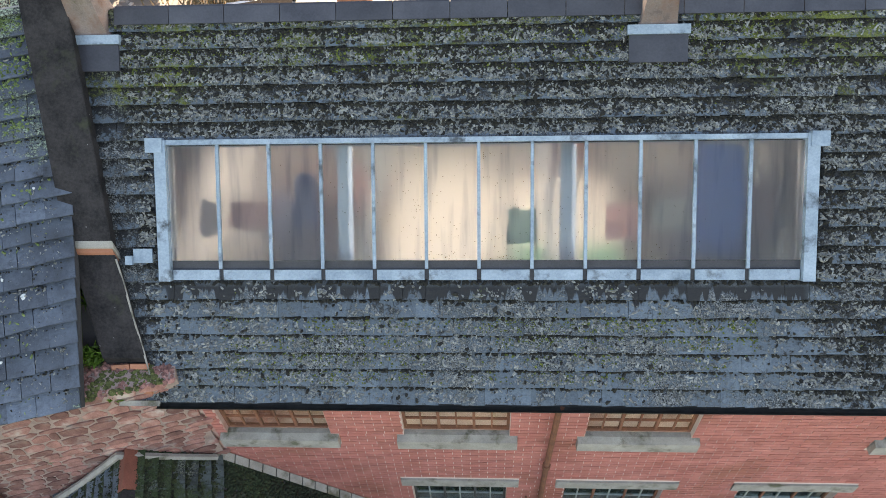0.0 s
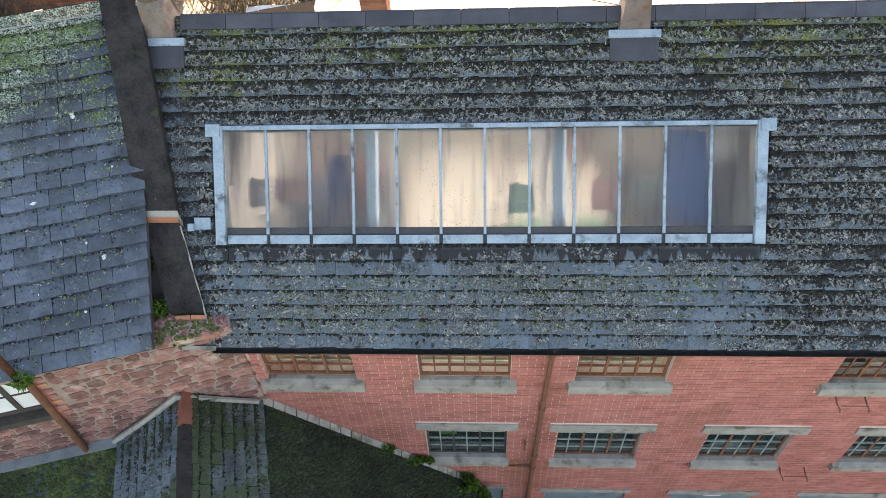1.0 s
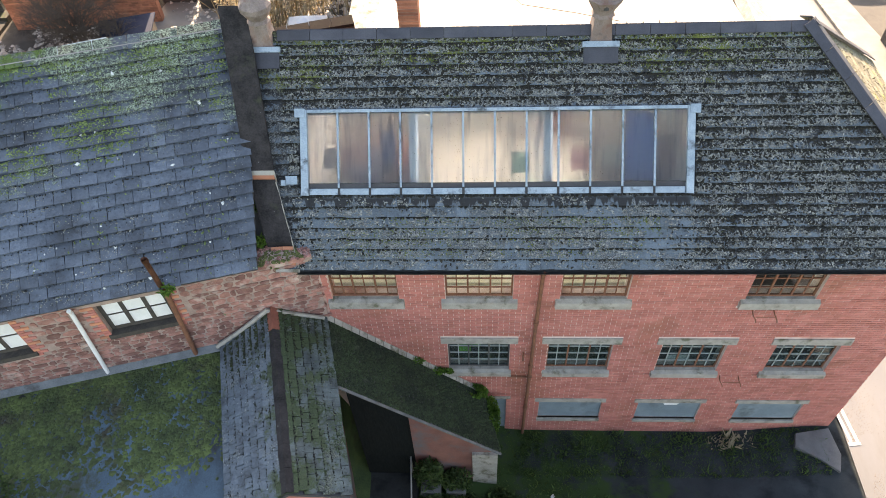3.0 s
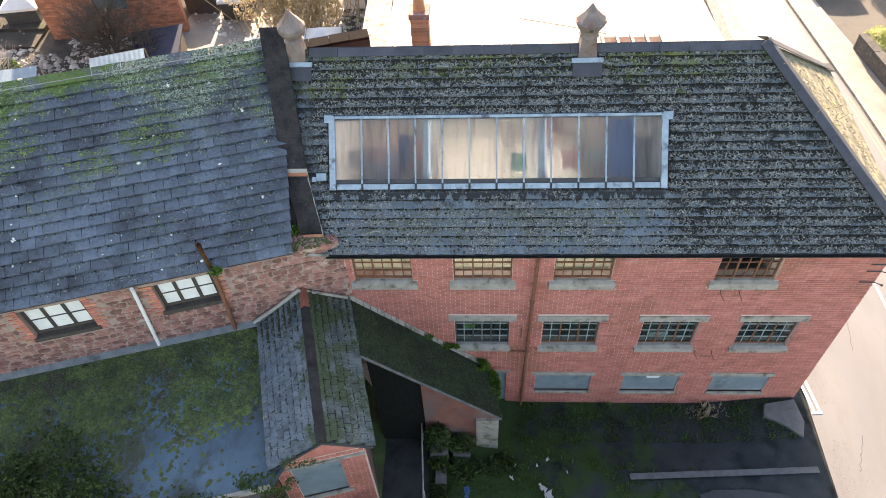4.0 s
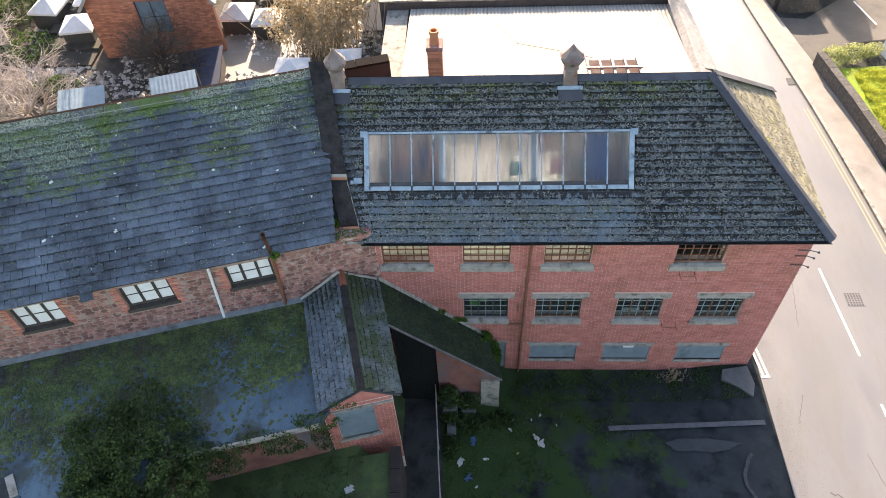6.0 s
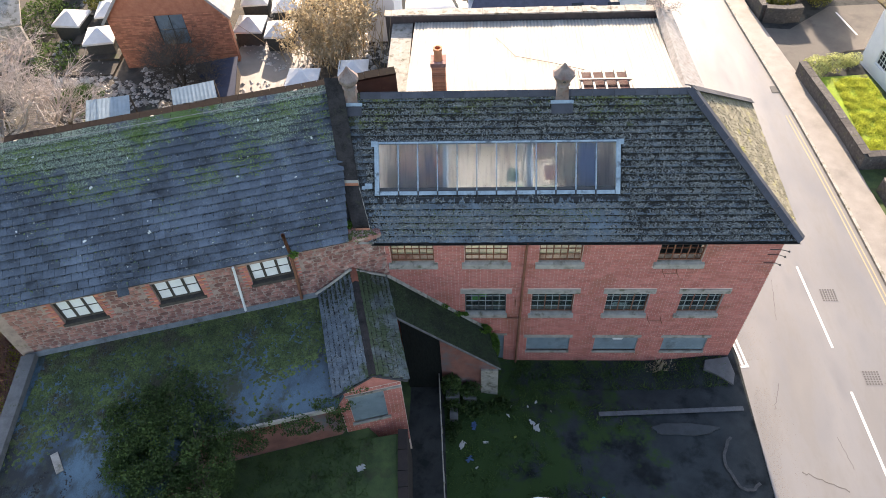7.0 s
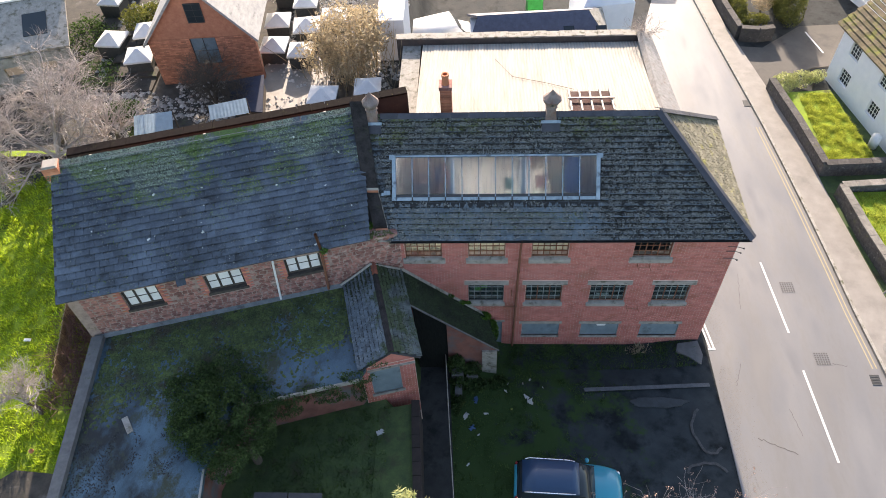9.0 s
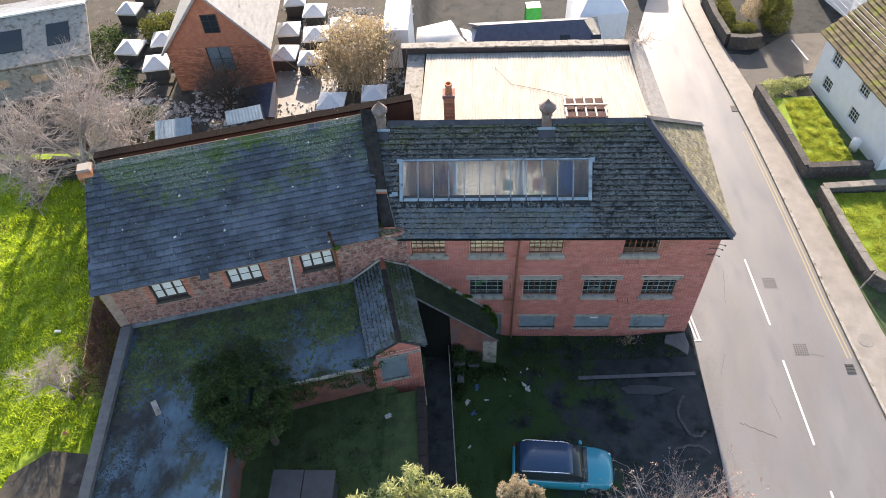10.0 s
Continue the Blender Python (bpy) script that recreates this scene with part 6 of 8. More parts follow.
# hedges and shrubs across the street
for nm, lab, mat, bl, n, sd in (("hedge", "clipped yellow-green hedge beside the side road", HEDGE_LEAF, [((9.6, 23.0, 1.25), (0.9, 1.5, 1.4)), ((9.7, 24.8, 1.35), (0.95, 1.6, 1.5))], 20000, 61), ("hedge", "low clipped hedge behind a stone wall", HEDGE_LEAF, [((6.7, 23.6, 0.8), (0.5, 2.2, 0.5)), ((7.3, 21.9, 0.75), (0.9, 0.5, 0.45))], 10000, 62), ("brown_shrub", "brown leafless shrub between hedges", STRAW, [((8.4, 24.0, 0.9), (0.6, 0.9, 0.8))], 2200, 63), ("flowering_shrub", "pale flowering shrub at the end of the front garden", PALE_LEAF, [((7.7, 16.3, 0.55), (0.8, 0.5, 0.5)), ((8.8, 16.6, 0.5), (0.9, 0.45, 0.45)), ((9.6, 16.8, 0.45), (0.5, 0.4, 0.4)), ((7.4, 15.6, 0.5), (0.35, 0.6, 0.35))], 5500, 64)):
    t = thing(nm, lab, nm.split("_")[-1], (bl[0][0][0], bl[0][0][1], 0))
    leaves("foliage", bl, n, 0.085, mat, "", t, sd)
    bm = bmesh.new()
    for c, rad in bl:
        tube(bm, [(c[0], c[1], -0.1), (c[0] + 0.05, c[1], c[2])], [0.05, 0.02], 6)
    part("stem", bm, BARK, t)

# ---- front gardens across the street ----


def low_wall(name, pts, h, w, label, mat=RUBBLE, cope=CONCRETE):
    t = thing(name, label, "wall", (*pts[0], 0))
    bm = ribbon(pts, w / 2, h, h + 0.3)
    part("wall_body", bm, mat, t)
    for a, b in zip(pts, pts[1:]):
        a, b = Vector((*a, 0)), Vector((*b, 0))
        k = max(1, int((b - a).length / 0.55))
        for i in range(k):
            p, q = a.lerp(b, (i + 0.01) / k), a.lerp(b, (i + 0.99) / k)
            bm = ribbon([p.xy, q.xy], w / 2 + 0.03, h + 0.065 + 0.015 * rnd.random(), 0.06)
            part("coping_stone", bm, cope, t)
    return t


GWALL = material("garden_stone", (0.034, 0.031, 0.029), (0.115, 0.105, 0.095), 7, 0.95, 60, 0.9, vary=0.3, moss=(0.10, 0.10, 0.05), moss_at=0.56, dirt=(0.20, 0.19, 0.165), dirt_scale=6, dirt_at=0.58)
low_wall("front_garden_wall", [(6.95, 16.3), (7.45, 13.2), (7.85, 9.65), (11.2, 9.8)], 0.75, 0.32, "low mossy stone wall round a front garden", GWALL, GWALL)
low_wall("front_garden_wall", [(11.4, 8.4), (8.2, 8.15), (8.45, 5.5), (8.85, 2.75), (9.3, 2.3), (10.2, 2.2)], 0.75, 0.32, "low stone wall round the neighbouring garden", GWALL, material("lichened_coping", (0.12, 0.11, 0.095), (0.27, 0.25, 0.215), 4, 0.92, 60, 0.5, vary=0.25, moss=(0.10, 0.10, 0.05)))
low_wall("front_garden_wall", [(6.35, 21.2), (6.0, 23.6), (5.9, 26.0)], 0.8, 0.3, "old stone wall at the side road corner", GWALL, GWALL)
low_wall("front_garden_wall", [(6.4, 21.1), (7.4, 20.95), (8.3, 21.1)], 0.8, 0.3, "old stone wall at the side road corner", GWALL, GWALL)
bm = bmesh.new()
prism(bm, [(8.3, 9.85), (10.6, 10.0), (10.0, 15.7), (7.6, 15.5), (7.9, 13.2)], -0.1, 0.42)
solo("front_lawn", bm, GRASS, "sunlit front garden lawn behind a wall", "lawn", kind="structure")
bm = bmesh.new()
prism(bm, [(8.5, 8.0), (8.75, 5.5), (9.1, 2.95), (9.4, 2.45), (14, 2.3), (13, 8.1)], -0.1, 0.4)
solo("front_lawn", bm, GRASS, "sunlit lawn of the neighbouring garden", "lawn", kind="structure")
bm = bmesh.new()
prism(bm, [(7.0, 16.6), (9.9, 18.2), (14.5, 18.8), (14.5, 22.5), (10.3, 22.3), (7.6, 20.2), (6.2, 20.4), (6.6, 17.5)], -0.12, 0.012)
solo("side_road", bm, material("side_asphalt", (0.07, 0.063, 0.055), (0.13, 0.118, 0.10), 1.0, 0.85, 120, 0.4, dirt=(0.06, 0.055, 0.05), dirt_scale=0.6), "dark asphalt side road entrance", "road", kind="structure")
solo("side_line", ribbon([(10.5, 21.7), (10.93, 19.6)], 0.05, 0.02), LINE_WHITE, "white painted line on the side road", "road marking", kind="structure")
bm = bmesh.new()
lathe(bm, (11.0, 11.6, 0.0), [(0.22, 0.0), (0.25, 0.4), (0.24, 0.75), (0.05, 0.8)], 12)
solo("water_butt", bm, WHITE_PAINT, "white barrel against the cottage wall", "barrel", smooth=True)
for k in range(4):
    bm = bmesh.new()
    tube(bm, [(6.6 + 0.5 * k, 30, 6.5), (9.2 + 0.42 * k, 17, 5.9), (12.5 + 0.35 * k, 4, 5.8), (15.0 + 0.3 * k, -8, 6.4)], 0.011, 5, False)
    solo("overhead_wire", bm, WHITE_PAINT, "thin overhead wire along the cottage fronts", "wire", "overhead wires")

# ---- lawn edge on the uphill side ----
fence = thing("board_fence", "weathered pale board fence along the lawn", "fence", (-25.3, -0.9, 2.3))
for i in range(18):
    y = -0.25 - 0.2 * i
    x = -25.75 + 0.042 * i + 0.02 * rnd.random()
    bm = bmesh.new()
    box(bm, (x, y - 0.095, 2.25), (x + 0.03, y + 0.09, 3.1 + 0.06 * rnd.random()))
    part("board", bm, STRAW, fence)
# added wall, its height set so its shadow covers the upper lawn
lawn_wall = thing("lawn_wall", "low dark brick wall added to shade the top of the lawn", "wall", (-32, 7.6, 2.3))
bm = bmesh.new()
box(bm, (-42, 7.5, 2.0), (-27.6, 7.75, 3.42))
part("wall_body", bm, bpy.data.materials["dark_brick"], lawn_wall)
for i in range(24):
    bm = bmesh.new()
    box(bm, (-42 + 0.6 * i, 7.46, 3.423), (-41.41 + 0.6 * i, 7.79, 3.49 + 0.02 * rnd.random()))
    part("coping_stone", bm, DARK_COPE, lawn_wall)
bramble = thing("bramble_thicket", "brown leafless bramble thicket between fence and wall", "thicket", (-24.2, -2.2, 2.3))
bm = bmesh.new()
r = random.Random(77)
for i in range(420):
    p = Vector((r.uniform(-25.45, -23.1), r.uniform(-4.8, 0.6), 2.3))
    branches(bm, p, Vector((r.gauss(0, 0.6), r.gauss(0, 0.6), 1)), 0.8, 0.014, 1, r, 0.9)
tagged(part("stem", bm, material("bramble_stem", (0.09, 0.05, 0.042), (0.20, 0.12, 0.10), 6, 0.9, 60, 0.3, vary=0.4), bramble), kind="stuff")
leaves("dead_leaves", [((-24.2, -1.6, 2.6), (0.8, 1.5, 0.45)), ((-24.0, -3.9, 2.5), (0.7, 1.2, 0.35))], 2600, 0.06, material("dead_leaf", (0.06, 0.03, 0.022), (0.14, 0.07, 0.05), 3, 0.9, 30, 0.1, vary=0.4), "", bramble, 79)
bm = bmesh.new()
prism(bm, [(-25.4, -7.0), (-26.6, -8.0), (-27.2, -11), (-22.3, -11), (-22.95, -7.2)], 2.2, 2.42)
solo("gravel_patch", bm, SOIL, "brown gravelled slab beside the lawn", "paving", kind="structure")
for x, y, z, s, nm in ((-27.2, -1.6, 2.32, 0.3, "paper"), (-25.1, -6.3, 2.34, 0.12, "ball")):
    bm = bmesh.new()
    if nm == "ball":
        bmesh.ops.create_icosphere(bm, subdivisions=2, radius=0.09, matrix=Matrix.Translation((x, y, z + 0.1)))
        solo("ball", bm, TERRACOTTA, "small orange ball lying on the grass", "ball", smooth=True)
    else:
        box(bm, (x - 0.15, y - 0.07, z), (x + 0.15, y + 0.07, z + 0.04), taper=0.3)
        solo("white_board", bm, WHITE_PAINT, "scrap of white board lying on the lawn", "board")
bm = bmesh.new()
box(bm, (-0.1, -0.32, FZ + 0.004), (0.1, 0.32, FZ + 0.04), pose(-20.7, -6.35, 0, 0, 0, 35))
solo("plank", bm, CONCRETE, "pale board lying on the flat roof", "board")
bm = bmesh.new()
box(bm, (-16.3, -9.6, 2.25), (-14.3, -8.2, 3.5))
box(bm, (-16.4, -9.7, 3.5), (-15.32, -8.1, 3.58))
box(bm, (-15.28, -9.7, 3.5), (-14.2, -8.1, 3.58))
solo("dark_shed", bm, BITUMEN, "low dark shed with a two-part felt roof", "shed")
bm = bmesh.new()
slab(bm, [(-31.5, 5.2, 2.5), (-29.5, 6.3, 2.5), (-28.4, 8.3, 3.0), (-31, 8.6, 3.0)], 0.06)
solo("fallen_panel", bm, BITUMEN, "dark panel roof of a low outbuilding by the lawn", "panel")

# stone retaining wall between the terrace grass and the sunken path
retain = thing("retaining_wall", "dark brick retaining wall along the sunken path", "wall", (-11.3, -7, 0))
edge = [(-11.5, -4.15), (-11.42, -5.5), (-11.3, -7.0), (-11.2, -8.6), (-11.2, -11.0)]
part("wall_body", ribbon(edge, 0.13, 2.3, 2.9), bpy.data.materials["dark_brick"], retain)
bm = bmesh.new()
prism(bm, [(-11.55, -4.25), (-12.8, -4.5), (-12.8, -11.2), (-11.25, -11.2), (-11.25, -8.6), (-11.35, -7.0)], 0.0, 2.27)
solo("terrace_bank", bm, ROUGH_GRASS, "dark grass bank behind the retaining wall", "bank", kind="structure")
for (xa, ya), (xb, yb) in zip(edge, edge[1:]):
    k = int(abs(yb - ya) / 0.45)
    for i in range(k):
        p, q = Vector((xa, ya)).lerp(Vector((xb, yb)), (i + 0.01) / k), Vector((xa, ya)).lerp(Vector((xb, yb)), (i + 0.98) / k)
        part("coping_stone", ribbon([p, q], 0.15, 2.365 + 0.02 * rnd.random(), 0.06), bpy.data.materials["dark_brick"], retain)

# leaning post at the neighbouring garden's gate
bm = bmesh.new()
tube(bm, [(8.35, 2.3, -0.05), (8.75, 2.5, 1.15)], [0.035, 0.03], 8)
solo("gate_post", bm, CONCRETE, "thin grey leaning post beside the garden gate", "post")

# ---- yard ----
solo("parking_line", ribbon([(-4.95, -2.42), (-3.2, -2.33), (-1.6, -2.25), (0.05, -2.16)], 0.085, 0.004), material("worn_paint", (0.07, 0.075, 0.08), (0.15, 0.155, 0.16), 6, 0.85, 60, 0.2, dirt=(0.07, 0.07, 0.075), dirt_scale=2, dirt_at=0.55), "worn grey painted bay line on the yard", "road marking", kind="structure")
for pts in ([(0.18, 1.1), (0.4, -0.45)], [(0.34, 1.1), (0.56, -0.45)], [(0.32, -0.52), (0.62, -0.5)]):
    solo("bay_marking", ribbon(pts, 0.04, 0.012), LINE_WHITE, "short white painted marking at the building corner", "road marking", "corner markings", "structure")
bm = bmesh.new()
P = [(-0.05, -0.1), (-0.9, -0.25), (-1.0, -0.6), (-0.5, -0.9), (-0.1, -1.25), (0.05, -0.8)]
prism(bm, P[::-1], -0.6, 0.02)
bmesh.ops.recalc_face_normals(bm, faces=bm.faces[:])
solo("concrete_pad", bm, material("dark_concrete", (0.09, 0.09, 0.09), (0.17, 0.17, 0.165), 3, 0.9, 60, 0.4), "broken concrete pad at the building corner", "paving", kind="structure")
CRACK = material("crack_filler", (0.085, 0.08, 0.074), (0.14, 0.13, 0.12), 6, 0.9, 60, 0.3)
for k, (p, q, h) in enumerate((((1.4, -4.43), (2.71, -5.05), 0.02), ((1.1, -2.2), (1.5, -1.2), 0.008), ((2.9, -3.2), (3.1, -4.3), 0.007), ((4.9, -1.1), (5.7, -1.3), 0.01), ((2.1, 1.5), (2.4, 3.4), 0.007))):
    p, q = Vector((*p, 0)), Vector((*q, 0))
    pts = [p.lerp(q, i / 12) + Vector((0.05 * noise.noise((i * 0.7, k, 0)), 0.09 * noise.noise((i * 0.7, k, 9)), 0)) for i in range(13)]
    solo("road_crack", ribbon([v.xy for v in pts], h, 0.003), CRACK, "dark irregular crack in the street asphalt", "crack", "road cracks", "structure")
for cx, cy, rx, ry, k in ((-2.1, -2.95, 1.1, 0.22, 2),):
    bm = bmesh.new()
    pts = [(cx + rx * math.cos(a) * (1 + 0.3 * noise.noise((math.cos(a) * 2, math.sin(a) * 2, k))), cy + ry * math.sin(a) * (1 + 0.3 * noise.noise((math.cos(a) * 2, math.sin(a) * 2, k)))) for a in [2 * math.pi * i / 28 for i in range(28)]]
    prism(bm, pts, -0.1, 0.003)
    bmesh.ops.recalc_face_normals(bm, faces=bm.faces[:])
    solo("tarmac_patch", bm, material("patch_tarmac", (0.020, 0.026, 0.028), (0.058, 0.068, 0.072), 3, 0.7, 60, 0.4), "lighter worn patch in the yard tarmac", "patch", "tarmac patches", "structure")
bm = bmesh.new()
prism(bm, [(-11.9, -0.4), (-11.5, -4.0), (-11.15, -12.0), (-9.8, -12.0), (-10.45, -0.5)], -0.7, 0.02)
solo("lane", bm, ASPHALT, "dark path leading to the covered stair", "path", kind="structure")
for cx, cy, rx, ry, a0, a1 in ((-0.4, -4.1, 0.55, 0.95, 2.0, 5.4), (-0.75, -6.3, 0.9, 0.9, 0.6, 2.6)):
    pts = [(cx + rx * math.cos(a) * (1 + 0.15 * noise.noise((a * 3, cx, 0))), cy + ry * math.sin(a) * (1 + 0.15 * noise.noise((a * 3, cy, 5)))) for a in [a0 + (a1 - a0) * i / 24 for i in range(25)]]
    solo("tarmac_crack", ribbon(pts, 0.05, 0.008), material("dusty_crack", (0.035, 0.036, 0.037), (0.10, 0.10, 0.098), 7, 0.95, 60, 0.5), "curved dusty crack in the yard tarmac", "crack", "yard cracks", "structure")
rail = thing("handrail", "thin pale handrail along the path", "rail", (-10.3, -4.5, 0))
bm = bmesh.new()
tube(bm, [(-10.52, -1.4, 1.0), (-10.3, -4.5, 1.0), (-9.98, -8.6, 1.0)], 0.022, 6)
part("top_rail", bm, CONCRETE, rail)
for k in range(5):
    bm = bmesh.new()
    x, y = -10.52 + 0.13 * k, -1.45 - 1.75 * k
    tube(bm, [(x, y, -0.1), (x, y, 0.99)], 0.02, 6)
    part("post", bm, CONCRETE, rail)
for k, (x0, x1, y0, y1, z1) in enumerate(((-10.3, -9.8, -2.1, -1.6, 0.5), (-9.7, -9.2, -2.0, -1.6, 0.25), (-10.15, -9.85, -2.75, -2.3, 0.2))):
    bm = bmesh.new()
    box(bm, (x0, y0, -0.6), (x1, y1, z1), taper=0.06)
    bmesh.ops.bevel(bm, geom=bm.edges[:], offset=0.03, segments=1)
    solo("concrete_block", bm, bpy.data.materials["dirty_concrete"], "mossy concrete block beside the covered stair", "block", "concrete blocks")
bm = bmesh.new()
box(bm, (-9.05, -1.58, -0.8), (-8.46, -1.26, 1.5))
bmesh.ops.bevel(bm, geom=bm.edges[:], offset=0.02, segments=1)
solo("rendered_pier", bm, CONCRETE, "pale rendered pier under the lean-to end", "pier")
for x, y in ((4.39, 2.68), (4.82, -0.93)):
    t = thing("manhole_cover", "worn patterned iron manhole cover in the street" if x < 7 else "worn iron cover in the footway", "manhole cover", (x, y, 0), "manhole covers")
    z = 0.115 if x > 7 else 0.004
    bm = bmesh.new()
    box(bm, (x - 0.33, y - 0.33, z - 0.05), (x + 0.33, y + 0.33, z))
    part("frame", bm, ROAD, t)
    bm = bmesh.new()
    for i in range(6):
        for j in range(6):
            box(bm, (x - 0.29 + 0.098 * i, y - 0.29 + 0.098 * j, z), (x - 0.235 + 0.098 * i, y - 0.235 + 0.098 * j, z + 0.01))
    tagged(part("raised_pattern", bm, CRACK, t), kind="stuff")
bm = bmesh.new()
for i in range(7):
    box(bm, (6.42, -2.15 + 0.07 * i, 0.0), (6.78, -2.105 + 0.07 * i, 0.02))
solo("drain_grating", bm, STEEL_DARK, "dark iron drain grating beside the kerb", "drain", kind="stuff")
bm = bmesh.new()
lathe(bm, (7.66, -0.55, 0.0), [(0.34, 0.08), (0.34, 0.118), (0.01, 0.12)], 20)
solo("round_cover", bm, material("worn_cover", (0.17, 0.16, 0.145), (0.26, 0.245, 0.22), 5, 0.8, 60, 0.3), "round worn cover set in the footway", "manhole cover")
bm = bmesh.new()
box(bm, (5.35, 14.9, -0.02), (5.75, 15.4, 0.02))
solo("drain_grating", bm, STEEL_DARK, "dark iron drain cover beside the kerb", "drain")
LITTER = {"white": WHITE_PAINT, "blue": material("blue_plastic", (0.05, 0.12, 0.30), (0.12, 0.24, 0.45), 5, 0.5, 50, 0.1), "yellow": material("yellow_plastic", (0.35, 0.40, 0.08), (0.55, 0.60, 0.15), 5, 0.5, 50, 0.1)}
r = random.Random(19)
for k, (x, y, s) in enumerate(((-8.1, -2.5, 0.16), (-7.3, -2.75, 0.22), (-7.15, -2.95, 0.28), (-7.4, -2.1, 0.1), (-9.3, -2.9, 0.3), (-8.9, -3.5, 0.2), (-9.7, -3.6, 0.3), (-9.45, -4.1, 0.25), (-9.2, -4.4, 0.12), (-7.9, -3.3, 0.1), (-8.0, -2.1, 0.1), (-7.1, -1.9, 0.12), (-12.7, -5.4, 0.26), (-12.25, -6.2, 0.16), (-10.9, -2.6, 0.15), (-6.6, -2.3, 0.08), (-9.6, -5.6, 0.14))):
    bm = bmesh.new()
    g = [[None] * 5 for _ in range(5)]
    for i in range(5):
        for j in range(5):
            q = Vector((i / 4 - 0.5, (j / 4 - 0.5) * (0.35 + 0.5 * ((k * 7) % 5) / 5), 0))
            q += 0.3 * Vector((noise.noise((i * 0.8, j * 0.8, k)), noise.noise((i * 0.8, j * 0.8, k + 50)), 0))
            g[i][j] = bm.verts.new((q.x * s, q.y * s, 0.03 + s * 0.22 * abs(noise.noise((i * 1.1, j * 1.1, k + 90)))))
    for i in range(4):
        for j in range(4):
            if (i, j) not in ((0, 3), (3, (k * 3) % 4)):
                bm.faces.new((g[i][j], g[i + 1][j], g[i + 1][j + 1], g[i][j + 1]))
    bmesh.ops.solidify(bm, geom=bm.faces[:], thickness=0.006)
    bmesh.ops.transform(bm, matrix=pose(x, y, height(x, y) - 0.03, 0, 0, r.uniform(0, 180)), verts=bm.verts[:])
    colour = {4: "blue", 7: "blue", 9: "yellow"}.get(k, "white")
    solo("litter", bm, LITTER[colour], "crumpled %s plastic litter on the grass" % colour, "litter", "scattered litter")

# ---- the car ----
TEAL = bpy.data.materials.new("teal_paint")
TEAL.use_nodes = True
b = TEAL.node_tree.nodes["Principled BSDF"]
b.inputs["Base Color"].default_value, b.inputs["Roughness"].default_value, b.inputs["Coat Weight"].default_value = (0.02, 0.30, 0.40, 1), 0.3, 0.6
NAVY = bpy.data.materials.new("navy_roof_paint")
NAVY.use_nodes = True
b = NAVY.node_tree.nodes["Principled BSDF"]
b.inputs["Base Color"].default_value, b.inputs["Roughness"].default_value, b.inputs["Coat Weight"].default_value = (0.025, 0.065, 0.13, 1), 0.3, 0.3
CHROME = material("satin_alloy", (0.55, 0.57, 0.6), (0.7, 0.72, 0.75), 5, 0.3, 60, 0.0, metal=0.9)
RUBBER = material("rubber", (0.015, 0.015, 0.016), (0.03, 0.03, 0.03), 8, 0.9, 60, 0.2)
RED_LENS = material("red_lens", (0.30, 0.02, 0.02), (0.45, 0.03, 0.03), 8, 0.3, 60, 0.0)


def loft(bm, stations, close=True):
    rings = [[bm.verts.new(p) for p in st] for st in stations]
    k = len(rings[0])
    for a, b in zip(rings, rings[1:]):
        for i in range(k):
            bm.faces.new((a[i], a[(i + 1) % k], b[(i + 1) % k], b[i]))
    bm.faces.new(rings[0][::-1])
    bm.faces.new(rings[-1])
    bmesh.ops.recalc_face_normals(bm, faces=bm.faces[:])


def ring(x, hw, z0, z1, rr, tuck=0.9):
    """A rounded cross-section at x."""
    return [(x, -hw * tuck, z0), (x, -hw, z0 + rr), (x, -hw, (z0 + z1) / 2), (x, -hw * 0.985, z1 - rr), (x, -hw + rr * 0.9, z1 - 0.01), (x, 0, z1 + 0.015), (x, hw - rr * 0.9, z1 - 0.01), (x, hw * 0.985, z1 - rr), (x, hw, (z0 + z1) / 2), (x, hw, z0 + rr), (x, hw * tuck, z0)]


car = thing("car", "teal compact crossover with a dark blue roof", "car", (0, 0, 0))
bm = bmesh.new()
loft(bm, [ring(-2.03, 0.72, 0.42, 0.92, 0.1), ring(-1.95, 0.86, 0.26, 1.0, 0.1), ring(-1.4, 0.92, 0.22, 1.02, 0.09), ring(0.0, 0.92, 0.22, 1.0, 0.08), ring(0.8, 0.92, 0.22, 1.0, 0.1), ring(1.35, 0.91, 0.22, 0.95, 0.12), ring(1.8, 0.85, 0.25, 0.84, 0.14), ring(1.98, 0.72, 0.3, 0.72, 0.12), ring(2.04, 0.55, 0.36, 0.62, 0.08)])
part("body", bm, TEAL, car, "glossy teal bodywork", smooth=True)
bm = bmesh.new()


def hoop(x, hw, z0, z1, top):
    return [(x, -hw, z0), (x, -hw * 0.97, z0 + 0.1), (x, -top, z1 - 0.05), (x, -top * 0.93, z1), (x, 0, z1 + 0.02), (x, top * 0.93, z1), (x, top, z1 - 0.05), (x, hw * 0.97, z0 + 0.1), (x, hw, z0)]


